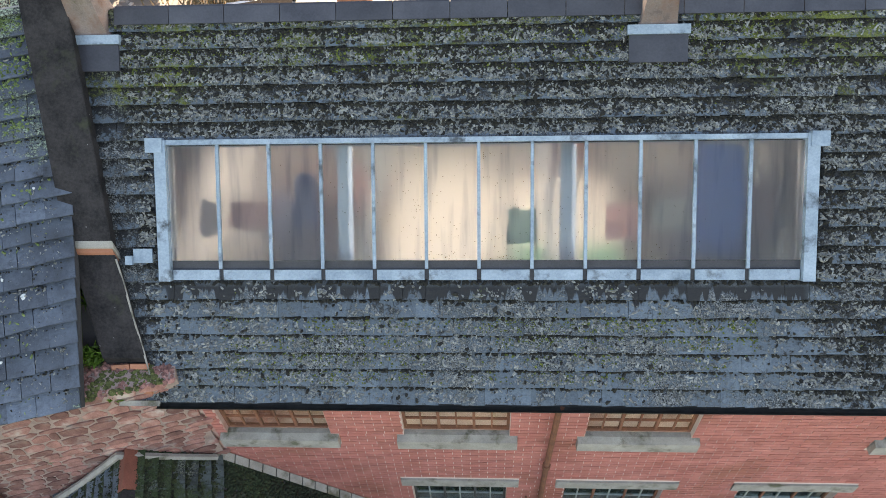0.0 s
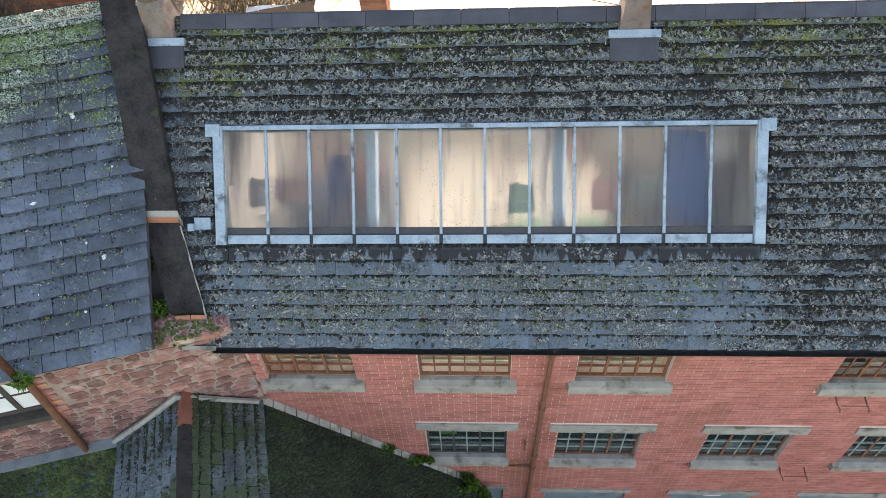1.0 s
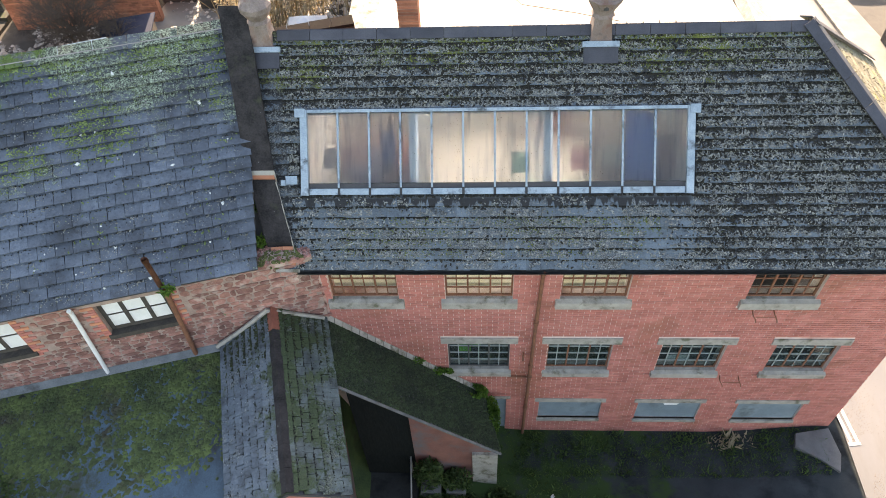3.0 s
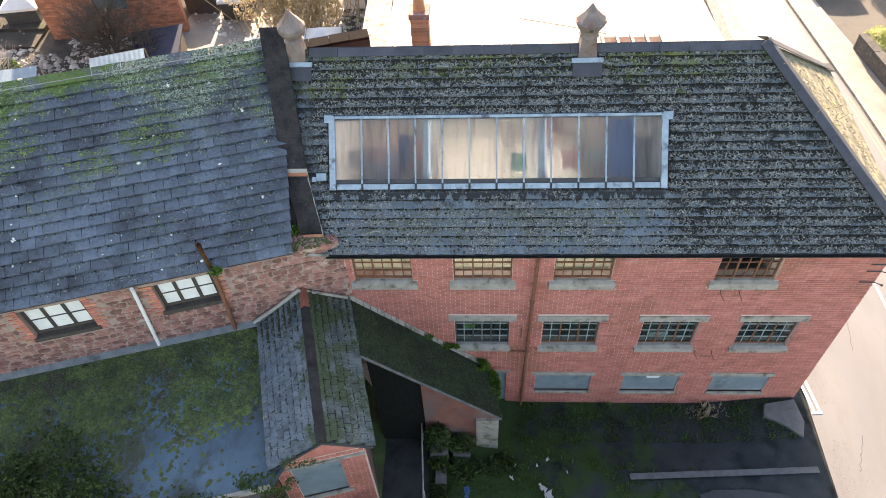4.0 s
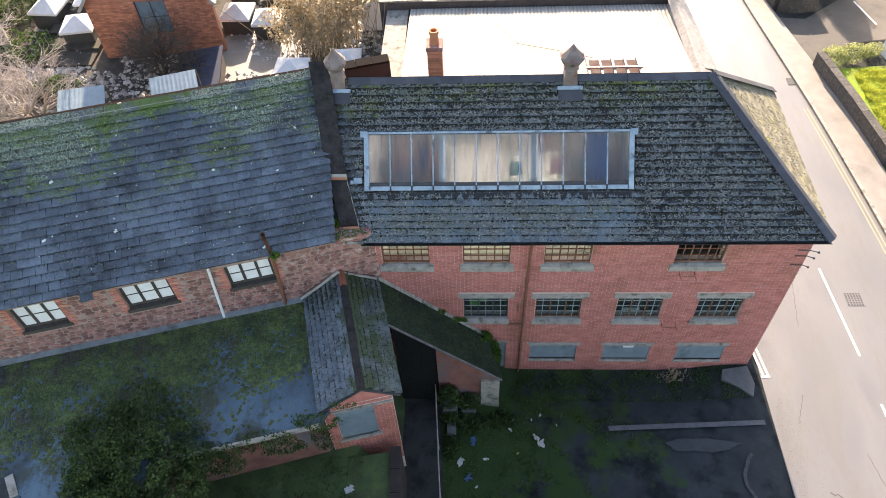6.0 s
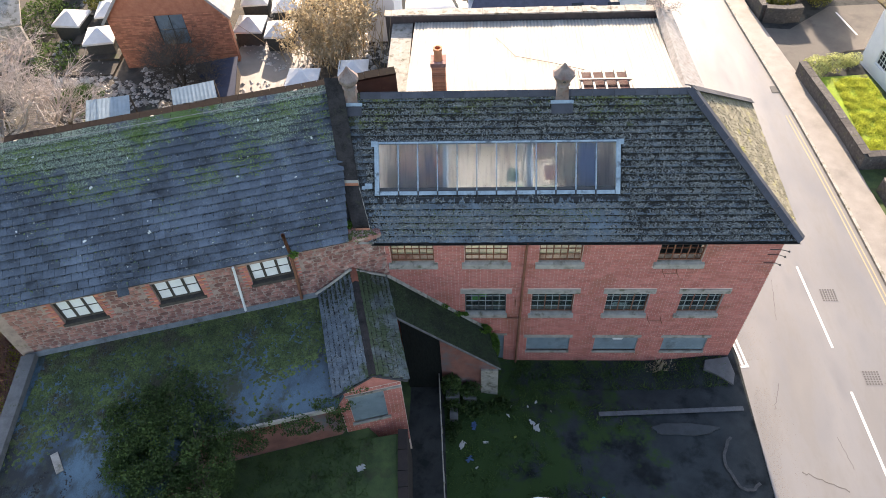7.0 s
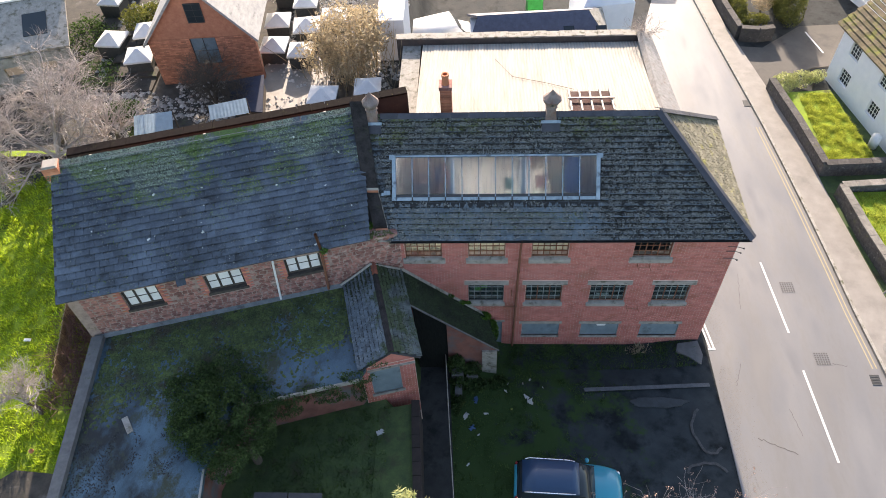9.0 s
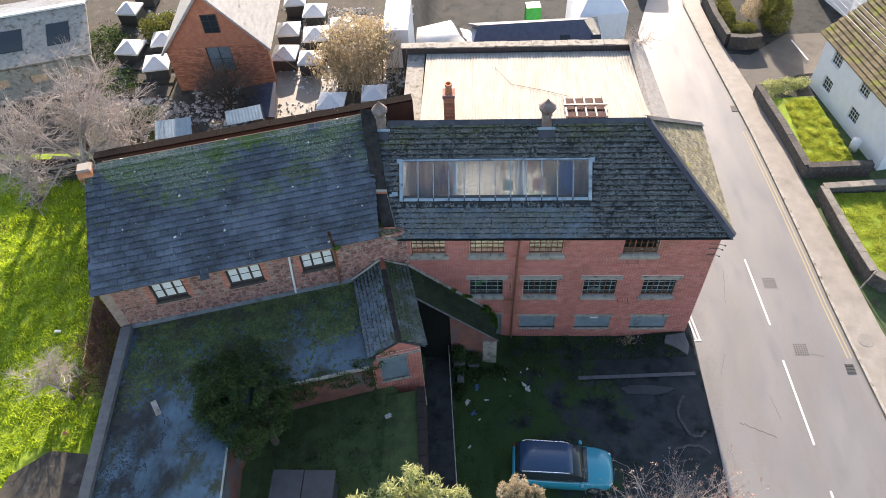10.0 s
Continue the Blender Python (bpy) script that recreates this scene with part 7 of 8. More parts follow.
loft(bm, [hoop(-1.93, 0.8, 0.98, 1.02, 0.76), hoop(-1.72, 0.84, 0.98, 1.5, 0.70), hoop(-1.2, 0.86, 0.98, 1.56, 0.74), hoop(0.1, 0.86, 0.98, 1.57, 0.73), hoop(0.42, 0.85, 0.98, 1.5, 0.70), hoop(0.98, 0.80, 0.96, 1.02, 0.74)])
part("glasshouse", bm, DARK_GLASS, car, "dark window glass", smooth=True)
bm = bmesh.new()
loft(bm, [[(x, -h, z - 0.03), (x, -h * 0.96, z + 0.012), (x, 0, z + 0.035), (x, h * 0.96, z + 0.012), (x, h, z - 0.03)] for x, h, z in ((-1.75, 0.68, 1.5), (-1.2, 0.745, 1.565), (0.05, 0.735, 1.575), (0.36, 0.68, 1.52))])
part("roof", bm, NAVY, car, "dark blue roof panel", smooth=True)
for s in (-1, 1):
    bm = bmesh.new()
    tube(bm, [(-1.65, s * 0.70, 1.56), (-1.5, s * 0.72, 1.63), (0.0, s * 0.71, 1.64), (0.2, s * 0.69, 1.58)], 0.02, 6)
    part("roof_rail", bm, CHROME, car, "silver roof rail")
    bm = bmesh.new()
    bmesh.ops.create_icosphere(bm, subdivisions=2, radius=1.0, matrix=Matrix.Translation((0.72, s * 1.0, 1.05)) @ Matrix.Diagonal((0.08, 0.12, 0.07, 1)))
    part("wing_mirror", bm, TEAL, car, smooth=True)
    bm = bmesh.new()
    bmesh.ops.create_icosphere(bm, subdivisions=2, radius=1.0, matrix=Matrix.Translation((1.84, s * 0.66, 0.68)) @ Matrix.Diagonal((0.16, 0.15, 0.07, 1)))
    part("headlight", bm, CHROME, car, "clear headlight", smooth=True)
    bm = bmesh.new()
    bmesh.ops.create_icosphere(bm, subdivisions=2, radius=1.0, matrix=Matrix.Translation((-1.93, s * 0.74, 0.92)) @ Matrix.Diagonal((0.08, 0.1, 0.13, 1)))
    part("tail_light", bm, RED_LENS, car, "red tail light", smooth=True)
    for x in (-1.25, 1.25):
        bm = bmesh.new()
        m = pose(x, s * 0.83, 0.33, 90, 0, 0)
        lathe(bm, (0, 0, 0), [(0.2, -0.1), (0.31, -0.1), (0.33, -0.06), (0.33, 0.06), (0.31, 0.1), (0.2, 0.1)], 20)
        bmesh.ops.transform(bm, matrix=m, verts=bm.verts[:])
        wheel = part("wheel", bm, RUBBER, car, "black tyre", smooth=True)
        bm = bmesh.new()
        lathe(bm, (0, 0, 0), [(0.19, -0.107), (0.2, 0.107)], 14)
        bmesh.ops.transform(bm, matrix=m, verts=bm.verts[:])
        part("rim", bm, CHROME, wheel, "alloy rim")
bm = bmesh.new()
tube(bm, [(0.95, -0.7, 1.03), (0.75, -0.1, 1.17)], 0.012, 5)
part("wiper", bm, RUBBER, car)
car.matrix_basis = pose(-6.0, -6.6, 0.0, 0, 0, -3) @ Matrix.Diagonal((0.95, 0.87, 0.86, 1))

# ---- far things at the top of the view ----
far = thing("dark_roofed_building", "low building with a dark blue slate roof and small skylights", "building", (-4.5, 18, 0))
bm = bmesh.new()
slab(bm, [(-9.8, 15.6, 3.3), (-2.2, 16.0, 3.3), (-3.3, 17.8, 4.3), (-9.2, 17.4, 4.3)], 0.12)
part("roof_slope", bm, DARK_ROOF, far)
bm = bmesh.new()
prism(bm, [(-9.6, 15.8), (-2.4, 16.2), (-2.5, 19.4), (-9.6, 19.0)], -0.2, 3.2)
part("wall", bm, WHITE_RENDER, far)
bm = bmesh.new()
slab(bm, [(-2.3, 19.6, 3.3), (-9.8, 19.2, 3.3), (-9.2, 17.45, 4.3), (-3.3, 17.85, 4.3)], 0.12)
part("roof_slope", bm, DARK_ROOF, far)
# pale concrete replaces dark slate here to paint the sunlit side
bm = bmesh.new()
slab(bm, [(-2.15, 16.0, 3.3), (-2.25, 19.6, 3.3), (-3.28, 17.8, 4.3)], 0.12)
part("hip_slope", bm, CONCRETE, far, "hip slope coloured pale for the sun on it")
for x in (-4.6, -2.9):
    bm = bmesh.new()
    slab(bm, [(x, 16.5, 3.68), (x + 0.55, 16.53, 3.68), (x + 0.5, 16.95, 3.92), (x - 0.05, 16.92, 3.92)], 0.05)
    part("skylight", bm, DARK_GLASS, far)
tank = thing("parked_van", "pale parked van standing in the open", "van", (0, 0, 0))
bm = bmesh.new()
loft(bm, [ring(-1.9, 0.85, 0.3, 1.7, 0.2), ring(-1.8, 0.95, 0.25, 1.95, 0.2), ring(0.9, 0.95, 0.25, 1.95, 0.2), ring(1.4, 0.9, 0.25, 1.3, 0.2), ring(2.1, 0.8, 0.3, 1.0, 0.15)])
part("body", bm, WHITE_PAINT, tank, smooth=True)
bm = bmesh.new()
loft(bm, [hoop(0.88, 0.85, 1.3, 1.9, 0.8), hoop(1.0, 0.85, 1.3, 1.86, 0.78), hoop(1.42, 0.8, 1.28, 1.34, 0.76)])
part("windscreen", bm, DARK_GLASS, tank)
for s in (-1, 1):
    for x in (-1.2, 1.3):
        bm = bmesh.new()
        lathe(bm, (0, 0, 0), [(0.3, -0.1), (0.33, 0), (0.3, 0.1)], 16)
        bmesh.ops.transform(bm, matrix=pose(x, s * 0.86, 0.33, 90, 0, 0), verts=bm.verts[:])
        part("wheel", bm, RUBBER, tank)
tank.matrix_basis = pose(-11.5, 20.6, 0.0, 0, 0, 20)
copy_thing(tank, pose(2.6, 31.4, 0.0, 0, 0, 85))
bm = bmesh.new()
lathe(bm, (0, 0, 0), [(2.1, 0), (2.1, 3.2), (0.05, 5.2)], 4, True)
bmesh.ops.transform(bm, matrix=pose(-2.0, 21.4, 0, 0, 0, 8), verts=bm.verts[:])
solo("pyramid_roofed_house", bm, WHITE_RENDER, "pale house with a pyramid roof beyond the shed", "house")
bm = bmesh.new()
box(bm, (-14.4, 15.8, 2.0), (-13.0, 19.0, 5.2))
solo("pale_outbuilding", bm, WHITE_RENDER, "pale rendered outbuilding behind the shed", "building")
bm = bmesh.new()
box(bm, (-0.5, -0.4, 0), (0.5, 0.4, 1.1), pose(-5.6, 24.5, 0, 0, 0, 5), 0.06)
solo("wheeled_bin", bm, material("green_plastic", (0.02, 0.25, 0.04), (0.04, 0.4, 0.08), 4, 0.5, 40, 0.1), "green wheeled bin in a far yard", "bin")
row = thing("long_outbuilding", "long low outbuilding with a pale roof", "building", (-34, 18, 2.8))
rf = frame_of((-38.5, 12.2, 2.7), (9.0, 2.6, 0), (0, 0, 1))
bm = bmesh.new()
slab(bm, [rf @ Vector(p) for p in ((0, 0, 2.2), (8.6, 0, 2.2), (8.6, 3.2, 3.4), (0, 3.2, 3.4))], 0.12)
part("roof_slope", bm, CONCRETE, row, "pale grey roof")
bm = bmesh.new()
wall_mesh(bm, rf, 0.1, 8.5, -0.4, 2.05, [(1, 1.9, 0.9, 1.5), (3, 3.9, 0.9, 1.5), (5, 5.9, 0.9, 1.5), (6.8, 7.6, 0.9, 1.5)], 0.25)
part("front_wall", bm, CONCRETE, row)
bm = bmesh.new()
slab(bm, [rf @ Vector(p) for p in ((0, 6.4, 2.4), (8.6, 6.4, 2.4), (8.6, 3.25, 3.4), (0, 3.25, 3.4))][::-1], 0.12)
part("roof_slope", bm, SLATE_WING, row)
terr = thing("garden_terrace", "stepped overgrown garden terrace beside the brick house", "terrace", (-27.5, 15, 2.8))
for i in range(5):
    bm = bmesh.new()
    box(bm, (-29.2 + 0.1 * i, 13.4 + 1.1 * i, 2.6), (-26.3, 14.45 + 1.1 * i, 2.86 + 0.1 * i))
    part("step", bm, SOIL, terr)
for x0, x1 in ((3.9, 5.1), (6.4, 7.6)):
    bm = bmesh.new()
    slab(bm, [rf @ Vector((x, y, 2.2 + 0.375 * y + 0.05)) for x, y in ((x0, 0.9), (x1, 0.9), (x1, 2.2), (x0, 2.2))], 0.05)
    part("skylight", bm, DARK_GLASS, row, "dark glass skylight")
bm = bmesh.new()
slab(bm, [rf @ Vector(p) for p in ((0, 3.05, 3.5), (8.6, 3.05, 3.5), (8.6, 3.35, 3.5), (0, 3.35, 3.5))], 0.1)
part("ridge_capping", bm, WHITE_PAINT, row, "white ridge capping")
garage = thing("garage", "cream rendered garage with a pale pitched roof", "building", (15, 25.5, 0))
gf = frame_of((13.4, 27.6, 0.0), (1.2, -3.6, 0), (0, 0, 1))
bm = bmesh.new()
box(bm, (0, 0, -0.2), (3.8, 4.5, 2.3), gf)
part("wall", bm, WHITE_RENDER, garage, "cream rendered walls")
for ya, yb in ((-0.2, 2.25), (4.7, 2.25)):
    bm = bmesh.new()
    q = [gf @ Vector(p) for p in ((-0.2, ya, 2.25), (4.0, ya, 2.25), (4.0, yb, 3.6), (-0.2, yb, 3.6))]
    slab(bm, q if ya < yb else q[::-1], 0.1)
    part("roof_slope", bm, GLARE_SLATE, garage)
# opening in the corrugated roof with bare rafters
hole = thing("roof_opening", "broken roof opening with pale bare rafters over a red interior", "roof opening", (-4.5, 7.6, 5.8))
sl = (ZB - ZA) / (Y1 - Y0)


def on_shed(bm, x0, x1, y0, y1, h0, h1):
    v = box(bm, (x0, y0, h0), (x1, y1, h1))
    for q in v:
        q.co.z += ZA + sl * (q.co.y - Y0)


# plate on top of the sheets, darkened to show a shaded interior
bm = bmesh.new()
on_shed(bm, -5.15, -3.3, 7.75, 9.35, 0.03, 0.04)
part("red_underside", bm, material("shaded_red", (0.025, 0.008, 0.007), (0.06, 0.016, 0.013), 3, 0.9, 40, 0.2), hole, "dark red plate painted as the shaded interior")
for i in range(5):
    bm = bmesh.new()
    x = -5.2 + 0.45 * i
    on_shed(bm, x, x + 0.075, 7.7, 9.4, 0.042, 0.16)
    part("rafter", bm, PAVING, hole, "pale bare timber")
for y in (8.55,):
    bm = bmesh.new()
    on_shed(bm, -5.25, -3.25, y, y + 0.09, 0.162, 0.22)
    part("batten", bm, PAVING, hole, "pale bare timber")
bm = bmesh.new()
tube(bm, [(-8.36, 12.3, ZA + sl * 5.9 + 0.05), (-7.6, 10.7, ZA + sl * 4.3 + 0.05), (-6.1, 10.1, ZA + sl * 3.7 + 0.05), (-4.9, 9.5, ZA + sl * 3.1 + 0.06)], 0.012, 5)
solo("loose_cable", bm, BARK, "loose dark cable lying across the sheet roof", "cable")

# ---- pieces: slates, bricks, stones, tiles ----


def piece_mesh(name, w, l, t, mat, r, ragged=0.0):
    """A thin slate: x across, z up the slope, y down into the roof; its tail at z 0."""
    me = bpy.data.meshes.new(name)
    j = [r.uniform(-ragged, ragged) for _ in range(4)]
    v = [(-w / 2, -t, j[0]), (w / 2, -t, j[1]), (w / 2, -t * 0.4, l), (-w / 2, -t * 0.4, l), (-w / 2, 0, j[0]), (w / 2, 0, j[1]), (w / 2, t * 0.2, l), (-w / 2, t * 0.2, l)]
    me.from_pydata(v, [], [(0, 1, 2, 3), (1, 0, 4, 5), (0, 3, 7, 4), (2, 1, 5, 6), (3, 2, 6, 7)])
    me.materials.append(mat)
    return me


def lay(name, m, rows, gauge, width, span, holes, mat, parent, as_part, seed, thick=0.012, lap=1.28, ragged=0.012, label="slates", lift=0.066, tilt=0.16, fits=(0.985, 0.97, 0.98, 0.93)):
    """Lays slates course by course on the frame m. span(s): from where to where; as_part(row, x): a piece of its own."""
    r = random.Random(seed)
    shapes = [piece_mesh(name, width * f, gauge * lap, thick, mat, r, ragged) for f in fits]
    verts, faces = [], []
    count = 0
    for k in range(rows):
        s = k * gauge
        a, b = span(s + gauge)
        x = a + (0.5 * width if k % 2 else 0.0) - width * 0.25
        while x < b:
            w = width
            cx = min(max(x + w / 2, a + w * 0.5), b - w * 0.5)
            x += w
            if any(h[0] - width * 0.3 < cx < h[1] + width * 0.3 and h[2] - gauge * 0.6 < s + gauge / 2 < h[3] + gauge * 0.2 for h in holes):
                continue
            q = m @ Matrix.Translation((cx, -lift - r.uniform(0, 0.004), s + r.uniform(-0.006, 0.006))) @ Matrix.Rotation(r.gauss(0, 0.012), 4, "Y") @ Matrix.Rotation(-r.uniform(tilt - 0.012, tilt + 0.012), 4, "X")
            shape = r.choice(shapes)
            if as_part(k, cx) and count < 300:
                count += 1
                ob = link(new(name, shape), parent)
                ob.matrix_basis = q
            else:
                o = len(verts)
                verts += [tuple(q @ v.co) for v in shape.vertices]
                faces += [tuple(o + i for i in p.vertices) for p in shape.polygons]
    if faces:
        me = bpy.data.meshes.new(name + "_field")
        me.from_pydata(verts, [], faces)
        me.materials.append(mat)
        tagged(link(new(name + "_field", me), parent), label, kind="stuff")


G = 0.2
lay("slate", slope_front, 22, G, 0.262, lambda s: (-12.62 - 0.5 * s / SLOPE, EAVE_X - (EAVE_X - HIP_X) * s / SLOPE), [(SKY[0], SKY[1], SKY[2], SKY[3])], SLATE, roof, lambda k, x: k < 7, 31, fits=(0.995, 0.99, 0.985, 0.98), label="weathered slates crusted with lichen")
hip_m = frame_of((EAVE_X, RIDGE_Y, EAVE_Z - 0.03), (0, 1, 0), (-(EAVE_X - HIP_X), 0, RIDGE_Z - EAVE_Z))
HS = math.hypot(EAVE_X - HIP_X, RIDGE_Z - EAVE_Z)
lay("slate", hip_m, int(HS / G), G, 0.262, lambda s: (-(RIDGE_Y - EY) * (1 - s / HS), max(-(RIDGE_Y - EY) * (1 - s / HS) + 0.3, (RIDGE_Y - EY) * (1 - s / HS))), [], HIP_TILE, roof_hip, lambda k, x: True, 32, label="slates coloured buff for the sun on this side")
GW = 0.235
lay("slate", wing_slope, int(WS / GW) + 1, GW, 0.31, lambda s: (G0 + (G1 - G0) * s / WS, wing_right(s)), [], SLATE_WING, wing_roof, lambda k, x: x > -4.6 and k < 16, 33, thick=0.018, ragged=0.032, fits=(0.99, 0.98, 0.97, 0.955), tilt=0.18, label="blue-grey slates in uneven courses")
pm_r = frame_of(porch_point(PL, 0.97, 4.86), -pd, porch_point(0, 0, 5.56) - porch_point(0, 0.97, 4.86))
PSR = math.hypot(0.97, 0.70)
lay("slate", pm_r, 7, PSR / 7, 0.2, lambda s: (0, PL - 0.1), [], SLATE_PORCH_GREEN, porch_roof_r, lambda k, x: True, 34, thick=0.024, tilt=0.2, label="grey slates")
pm_l = frame_of(porch_point(0, -1.2, 4.8), pd, porch_point(0, 0, 5.56) - porch_point(0, -1.2, 4.8))
PSL = math.hypot(1.2, 0.76)
lay("slate", pm_l, 8, PSL / 8, 0.2, lambda s: (0.1, PL), [], SLATE_PORCH, porch_roof_l, lambda k, x: True, 35, thick=0.024, tilt=0.2, label="grey slates")
cm = frame_of(CF @ Vector((0, -0.3, 3.32)), CF.to_3x3() @ Vector((1, 0, 0)), CF.to_3x3() @ Vector((0, 3.5, 2.8)))
lay("roof_tile", cm, 17, 0.26, 0.3, lambda s: (-0.38, 7.65), [], MOSS_TILE, cottage_roof, lambda k, x: x > 0 and k < 14, 36, thick=0.03, label="mossy tiles", lift=0.075, tilt=0.13)


def brick_field(name, m, x0, x1, z0, z1, holes, mat, parent, as_part, seed, L=0.235, H=0.0775, proud=0.007, label="bricks"):
    """Bricks standing a little proud of the mortar of the wall frame m."""
    r = random.Random(seed)

    def shape(w):
        me = bpy.data.meshes.new(name)
        a, h = w / 2 - 0.005, H / 2 - 0.0055
        v = [(-a, -proud, -h), (a, -proud, -h), (a, -proud, h), (-a, -proud, h), (-a, 0.01, -h), (a, 0.01, -h), (a, 0.01, h), (-a, 0.01, h)]
        me.from_pydata(v, [], [(0, 1, 2, 3), (1, 0, 4, 5), (2, 1, 5, 6), (3, 2, 6, 7), (0, 3, 7, 4)])
        me.materials.append(mat)
        return me

    full = shape(L)
    verts, faces, count = [], [], 0
    k = 0
    z = z0
    while z + H <= z1 + 1e-6:
        cz = z + H / 2
        cuts = sorted((h[0], h[1]) for h in holes if h[2] - H * 0.3 < cz < h[3] + H * 0.3)
        x = x0
        for a, b in cuts + [(x1, x1)]:
            at = x - (L / 2 if k % 2 else 0)
            while at < a - 0.02:
                p, q = max(at, x), min(at + L, a)
                at += L
                if q - p < 0.03:
                    continue
                cx = (p + q) / 2
                mm = m @ Matrix.Translation((cx, r.uniform(-0.002, 0.002), cz))
                whole = q - p > L - 1e-4
                if whole and as_part(cx, cz) and count < 300:
                    count += 1
                    ob = link(new(name, full), parent)
                    ob.matrix_basis = mm
                else:
                    o = len(verts)
                    f = (q - p - 0.01) / (L - 0.01)
                    verts += [tuple(mm @ Vector((v.co.x * f, v.co.y, v.co.z))) for v in full.vertices]
                    faces += [tuple(o + i for i in pl.vertices) for pl in full.polygons]
            x = max(x, b)
        z += H
        k += 1
    me = bpy.data.meshes.new(name + "_field")
    me.from_pydata(verts, [], faces)
    me.materials.append(mat)
    tagged(link(new(name + "_field", me), parent), label, kind="stuff")


trims = [(a - 0.09, b + 0.1, 5.25, 5.46) for a, b in TOP_WIN] + [(a - 0.07, b + 0.05, 2.5, 2.62) for a, b in MID_WIN] + [(a - 0.14, b + 0.17, 3.83, 4.05) for a, b in MID_WIN] + [(a - 0.02, b + 0.02, 0.17, 0.28) for a, b in LOW_WIN] + [(a - 0.11, b + 0.08, 1.16, 1.32) for a, b in LOW_WIN]


brick_field("brick", front, -12.0, 0.0, -0.7, 6.55, [h for h in holes] + trims, BRICK, front_wall, lambda x, z: z > 4.3 and x > -4.4, 41, label="red bricks in stretcher courses")
brick_field("brick", HF, 0.02, HW - 0.02, 0.0, HE, [hh[0]], ORANGE_BRICK, house.children[0], lambda x, z: z > 1.6, 42, label="orange bricks")
brick_field("brick", pf, -1.14, 0.74, 0.8, 4.68, [(-0.85, 0.2, 2.8, 4.42), (-0.92, 0.76, 4.42, 4.49), (-0.92, 0.28, 2.7, 2.8)], BRICK, porch_wall, lambda x, z: True, 43, label="orange-red bricks")

# rubble stones of the wing wall
r = random.Random(51)
count = 0
verts, faces = [], []
z = 4.7
row = 0
while z < 6.95:
    h = r.uniform(0.08, 0.19)
    x = WING_L + 0.36
    while x < 2.5:
        w = r.uniform(0.1, 0.38)
        cx, cz = x + w / 2, z + h / 2
        x += w
        if any(a - 0.3 < cx < b + 0.3 and c - 0.12 < cz < d + 0.2 for a, b, c, d in WWIN):
            continue
        n = 7
        pts = []
        for i in range(n):
            an = 2 * math.pi * i / n + r.uniform(-0.25, 0.25)
            k = 1 / max(abs(math.cos(an)), abs(math.sin(an)), 0.78)
            pts.append((math.cos(an) * k * w * 0.48 * r.uniform(0.92, 1.02), math.sin(an) * k * h * 0.48 * r.uniform(0.92, 1.02)))
        pr = r.uniform(0.006, 0.018)
        vv = [(px, 0.02, pz) for px, pz in pts] + [(px * 0.93, -pr, pz * 0.93) for px, pz in pts]
        ff = [tuple(range(n, 2 * n))] + [(i, (i + 1) % n, n + (i + 1) % n, n + i) for i in range(n)]
        q = wf @ Matrix.Translation((cx, 0, cz))
        if count < 300 and cx > -6.5:
            count += 1
            me = bpy.data.meshes.new("stone")
            me.from_pydata(vv, [], ff)
            me.materials.append(RUBBLE)
            ob = link(new("stone", me), wing_wall)
            ob.matrix_basis = q
        else:
            o = len(verts)
            verts += [tuple(q @ Vector(v)) for v in vv]
            faces += [tuple(o + i for i in f) for f in ff]
    z += h
    row += 1
me = bpy.data.meshes.new("stone_field")
me.from_pydata(verts, [], faces)
me.materials.append(RUBBLE)
tagged(link(new("stone_field", me), wing_wall), "mottled red and grey rubble stones", kind="stuff")
# brick jambs beside the wing windows
for a, b, c, d in WWIN:
    for side in (-1, 1):
        for i in range(int((d - c + 0.2) / 0.0775)):
            w = 0.235 if i % 2 else 0.12
            x0 = a - w - 0.01 if side < 0 else b + 0.01
            bm = bmesh.new()
            box(bm, (x0, -0.022, c - 0.1 + 0.0775 * i), (x0 + w, 0.02, c - 0.1 + 0.0775 * i + 0.066), wf)
            part("brick", bm, BRICK if (i + side) % 3 else ORANGE_BRICK, wing_wall)

# lichen and moss crusts
r = random.Random(61)


def crust(m, s_max, span, holes, tries, size, rule, lift=0.076, gauge=G, low=0.12):
    out = []
    nrm = (m.to_3x3() @ Vector((0, -1, 0))).normalized()
    for _ in range(tries):
        s = r.uniform(0.02, s_max)
        if (s % gauge) / gauge < low:
            continue
        a, b = span(s)
        x = r.uniform(a, b)
        if any(h[0] - 0.05 < x < h[1] + 0.05 and h[2] - 0.05 < s < h[3] + 0.03 for h in holes):
            continue
        if r.random() < rule(x, s):
            k = r.uniform(*size)
            out.append((m @ Vector((x, -lift + 0.16 * (s % gauge), s)), (nrm + Vector((r.gauss(0, 0.15), r.gauss(0, 0.15), r.gauss(0, 0.15)))).normalized(), k, k * r.uniform(0.7, 1.5)))
    return out


def front_rule(x, s):
    p = noise.noise((x * 1.3, s * 2.2, 0)) * 0.9 + noise.noise((x * 5, s * 6, 3)) * 1.1 - 0.06
    if s > SKY[3]:
        p += 0.28
    elif SKY[0] < x < SKY[1]:
        p += 0.05 if s < 1.0 else 0.05 - 1.6 * (s - 1.0)
        if s < 0.2:
            p -= 0.15
        if x > -5.9:
            p -= 0.25
    else:
        p += 0.2
    return min(0.95, max(0.02, 0.45 + p))


